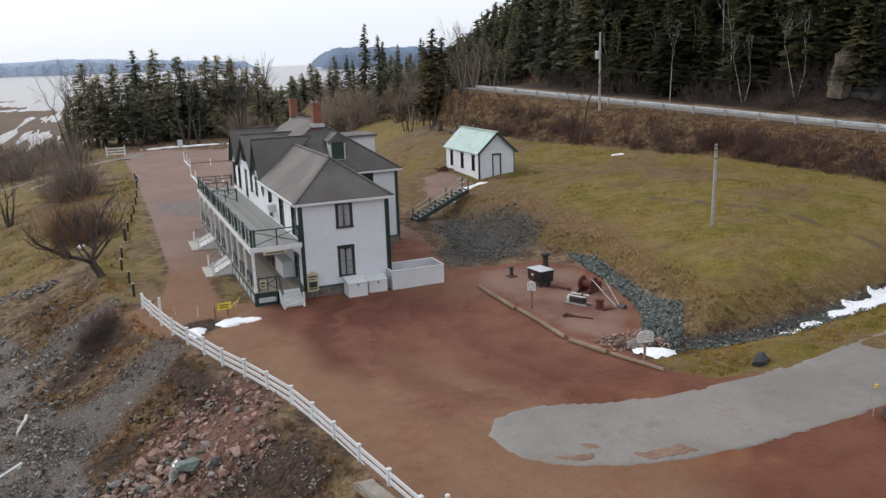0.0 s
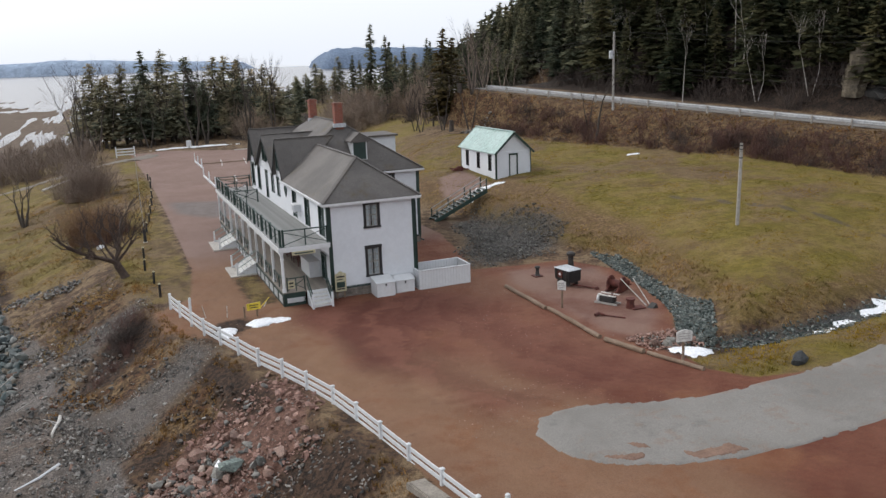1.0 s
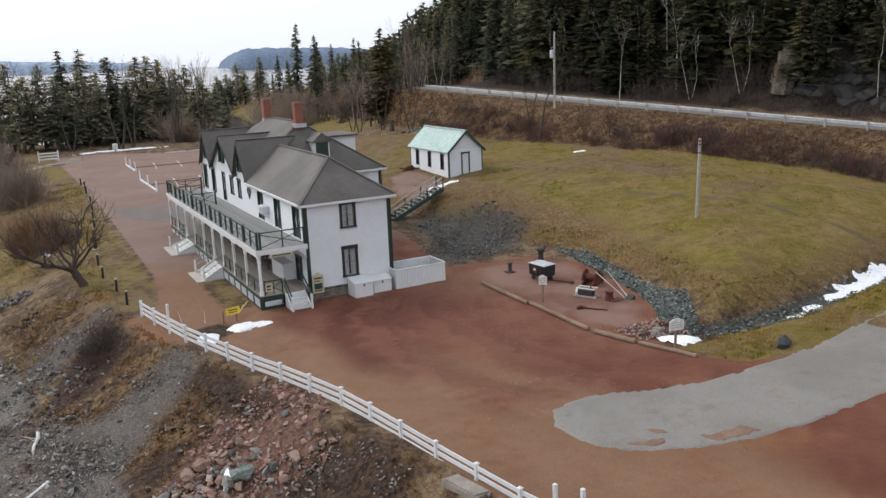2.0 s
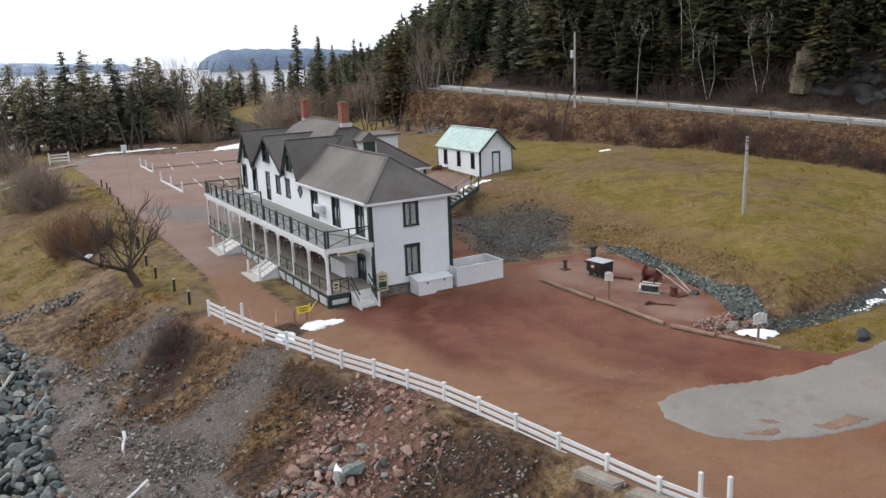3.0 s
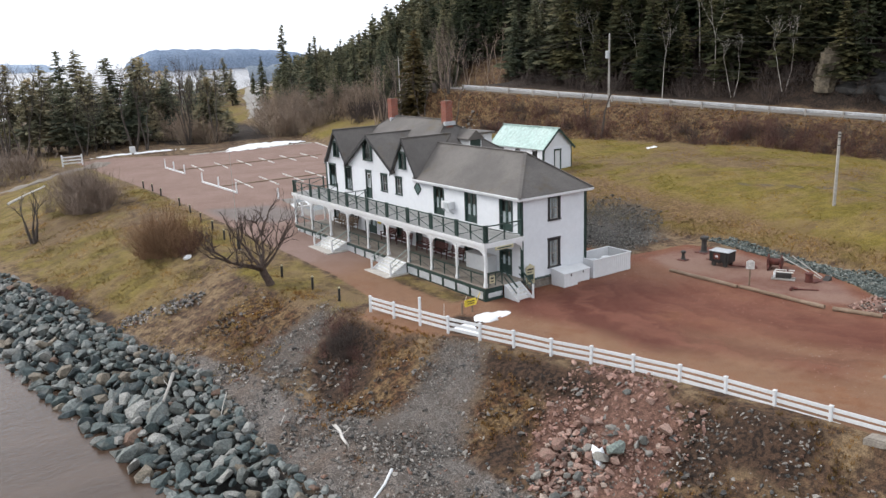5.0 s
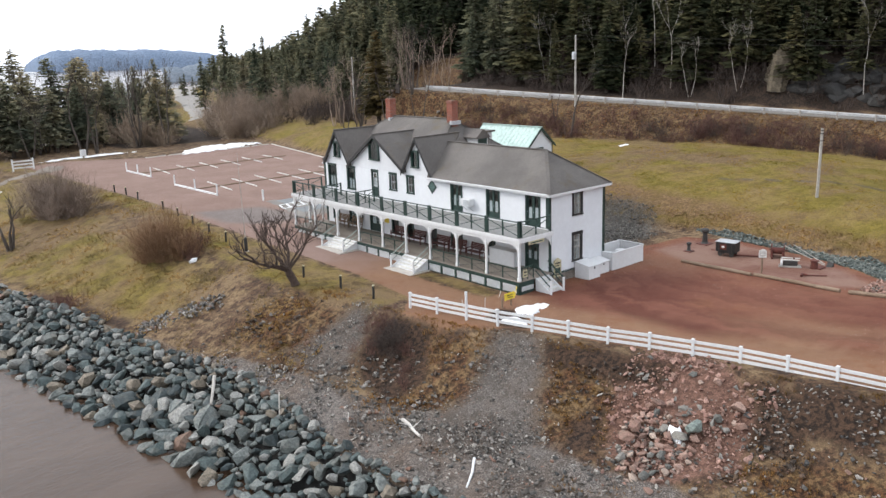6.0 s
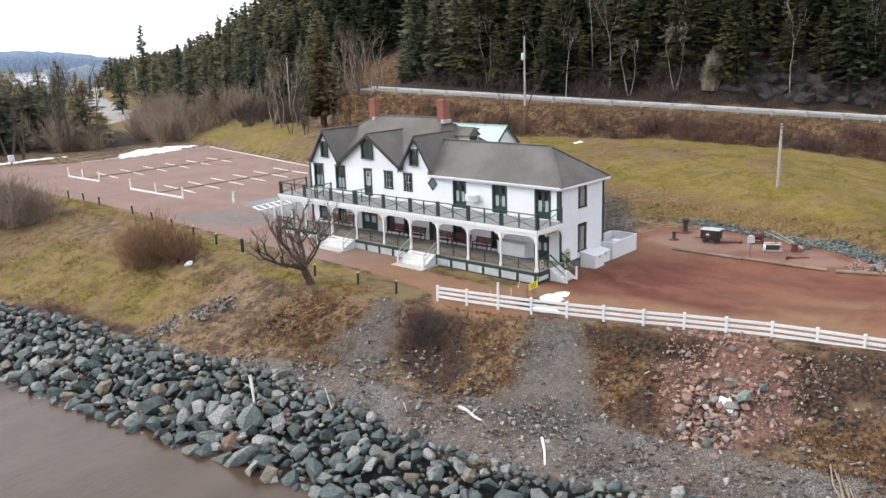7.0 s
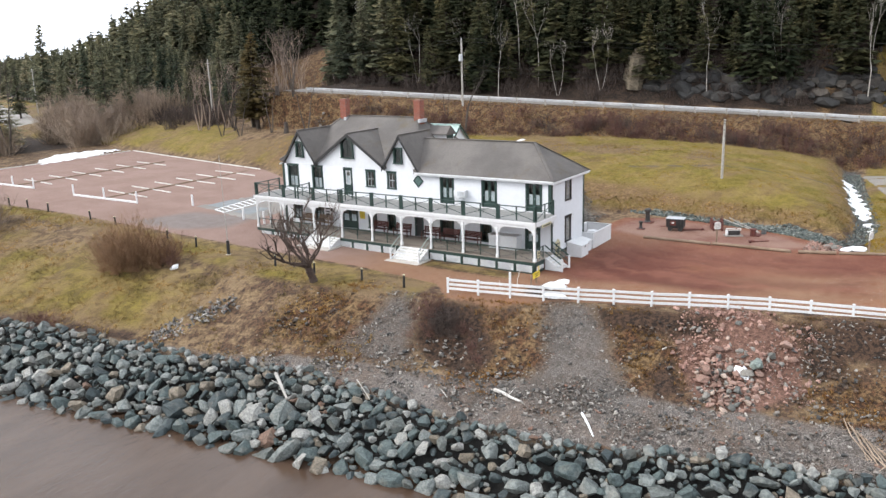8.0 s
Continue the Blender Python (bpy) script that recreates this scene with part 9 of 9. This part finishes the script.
def crag():
    """A fractured cliff: jammed blocks in rough courses against the slope."""
    rg2 = random.Random(91)
    x0 = float(rail_x(np.array(48.0))) + 12
    o = thing("crag", (x0, 48, ground_z(x0, 48)), "dark fractured crag above the highway", "rock")
    blocks = [stone_mesh(k, M["crag"]) for k in range(len(HULLS))]
    y = 33.0
    while y < 63.5:
        high = 3.2 + 1.9 * math.sin(y * 0.35) + rg2.uniform(-0.7, 0.7)
        k = 0.0
        while k < high:
            w = 10.6 + 0.75 * k + rg2.uniform(-0.35, 0.45)
            yy = y + rg2.uniform(-0.5, 0.5)
            x = float(rail_x(np.array(yy))) + w
            r = rg2.uniform(0.9, 1.6)
            ob = part("stone", blocks[rg2.randrange(len(blocks))], None, o)
            ob.matrix_basis = Matrix.Translation((x, yy, ground_z(x, yy) - 0.35)) @ Euler((rg2.uniform(-0.25, 0.25), rg2.uniform(-0.25, 0.25), rg2.uniform(-0.4, 0.4) + 1.57)).to_matrix().to_4x4() @ Matrix.Diagonal((r * 1.1, r, r * 1.15, 1))
            k += r * 0.95
        y += rg2.uniform(0.8, 1.4)


crag()

stick("fallen_log", [(-9.4, 119.5, 0.15), (-7, 121.6, 0.15), (-4.4, 123.6, 0.15)], 0.16, M["drift"], "long pale log lying beside a dirt track", 1, "log")
patch("track", [(-60, 124), (-30, 127), (-14, 129), (-4, 130.5), (2, 134), (5, 139), (7.5, 137), (4, 131.4), (-3, 128.6), (-14, 127.2), (-30, 125.2), (-60, 122)], M["grey_track"], "grey dirt track running to the shore", 0.1, 0.8, 0.4, "track")
patch("track", [(50, 190), (56, 203), (76, 257), (102, 318), (128, 352), (134, 349), (109, 314), (82, 254), (62, 200), (56, 188)], M["pale_track"], "pale gravel track winding off between thickets", 0.12, 2.5, 0.5, "track")

z = ground_z(33.6, 78.6)
o = thing("rusty_implement", (33.5, 78.4, z), "rusty farm implement lying against the outbuilding", "relic", "cast iron relics")
part("beam", Shape().beam((32.6, 79.3, z + 0.15), (33.9, 77.2, z + 0.25), 0.12, 0.12), M["rust"], o)
part("blade", Shape().prism([(32.5, 78.6, z), (33.6, 78.2, z), (33.3, 78.4, z + 0.5)], (0.15, 0.4, 0)), M["rust"], o)
part("wheel", gear((33.2, 77.7, z + 0.3), 0.3, 12), M["rust"], o)
heap("field_stones", scatter(160, (44, 50), (100, 105), lambda x, y, k: ((x - 47) / 2.6) ** 2 + ((y - 102.5) / 1.4) ** 2 < 1, lambda r: r.uniform(0.12, 0.35), rg), HULLS, M["cobble"], "low pile of grey field stones by the trees")
for x, y, h in ((44.6, 106.2, 1.6), (48.2, 111.0, 1.2)):
    z = ground_z(x, y)
    solid("tree_stump", Shape().pipe([(x, y, z - 0.2), (x + 0.05, y, z + h * 0.5), (x + 0.02, y + 0.04, z + h)], [0.42, 0.33, 0.3], 10), M["bark"], "dark broken tree stump on the far lawn", "stump", "tree stumps")

# cottage among the shore trees
z = ground_z(19.5, 181)
o = thing("cottage", (19.5, 181, z), "small grey cottage half hidden among spruces", "house")
part("wall", Shape().box(16.5, 179, z - 0.3, 22.5, 183, z + 3.2), M["polewood"], o)
for sg in (-1, 1):
    part("roof", Shape().prism([(16.1, 181, z + 5.0), (22.9, 181, z + 5.0), (22.9, 181 + sg * 2.6, z + 3.1), (16.1, 181 + sg * 2.6, z + 3.1)], (0, 0, 0.12)), M["metal"], o)
part("window", Shape().box(18.6, 178.94, z + 1.2, 19.8, 179.0, z + 2.4), M["black"], o)
part("window", Shape().box(20.6, 178.94, z + 1.2, 21.6, 179.0, z + 2.4), M["black"], o)


# ---- dead grass ----
def tufts(name, spots, blades, length, material, label):
    s = Shape()
    zs = height(np.array([p[0] for p in spots]), np.array([p[1] for p in spots]))
    r2 = random.Random(len(spots) + 1)
    for (x, y), z in zip(spots, zs):
        k = r2.uniform(0.6, 1.25)
        for _ in range(blades):
            a = r2.uniform(0, 6.28)
            lean = r2.uniform(0.25, 1.1)
            L = length * k * r2.uniform(0.6, 1.1)
            bx, by = x + r2.uniform(-0.1, 0.1), y + r2.uniform(-0.1, 0.1)
            dx, dy = math.cos(a), math.sin(a)
            w = 0.025 * k
            s.add([(bx - dy * w, by + dx * w, z - 0.02), (bx + dy * w, by - dx * w, z - 0.02), (bx + dx * L * lean, by + dy * L * lean, z + L * max(0.15, 1 - 0.6 * lean))], [(0, 1, 2)])
    tagged(new(name, s.mesh(name, material)), label, "grass", kind="stuff")


def grass_spots(n, xr, yr, test):
    X = np.array([rg.uniform(*xr) for _ in range(n)])
    Y = np.array([rg.uniform(*yr) for _ in range(n)])
    ok = test(X, Y)
    return [(float(a), float(b)) for a, b, k in zip(X, Y, ok) if k]


def patchy(x, y, k, t):
    return wobble(x, y, k) > t


tufts("bank_grass", grass_spots(9000, (-10, 7), (17, 60), lambda x, y: (x < bank_edge(y) + 0.5) & (x > crest(y) + 2.6) & patchy(x, y, 0.5, -0.15) & (any_of(x, y, RUNS) < 0) & (any_of(x, y, DARK_SOIL) < 0.2) & (inside(x, y, RED_ROCK) < -0.1)), 7, 0.22, M["straw_rust"], "tufts of dead brown grass on the bank")
tufts("slope_grass", grass_spots(9000, (-13, 3), (53, 110), lambda x, y: (x < bank_edge(y) + 1.5) & (x > crest(y) + 0.5) & patchy(x, y, 0.3, -0.35)), 6, 0.2, M["straw"], "matted yellow winter grass on the slope")
tufts("embankment_grass", grass_spots(9000, (44, 84), (15, 112), lambda x, y: (x - rail_x(y) > -embankment_foot(y) - 0.4) & (x - rail_x(y) < -0.6)), 7, 0.45, M["straw_rust"], "long dead grass on the highway embankment")
tufts("lawn_edge_grass", grass_spots(5000, (22, 36), (30, 72), lambda x, y: (np.abs(inside(x, y, LAWN) - 1.2) < 1.3) & (inside(x, y, GRAVEL) < 0) & (inside(x, y, SWALE) < -0.1)), 6, 0.28, M["straw"], "dead grass along the edge of the lawn")
tufts("lawn_grass", grass_spots(26000, (24, 58), (22, 104), lambda x, y: (inside(x, y, LAWN) > 0.8) & (x - rail_x(y) < -8.5) & patchy(x, y, 0.35, -0.55)), 4, 0.085, M["blade"], "short yellow-green winter lawn")
tufts("verge_grass", grass_spots(3500, (22.5, 46), (24, 31), lambda x, y: (y < 28.6 + 0.09 * (x - 24)) & (y > 25.3 + 0.1 * (x - 24)) & (inside(x, y, LOT) < -0.1)), 4, 0.15, M["blade"], "short winter grass on the road verge")
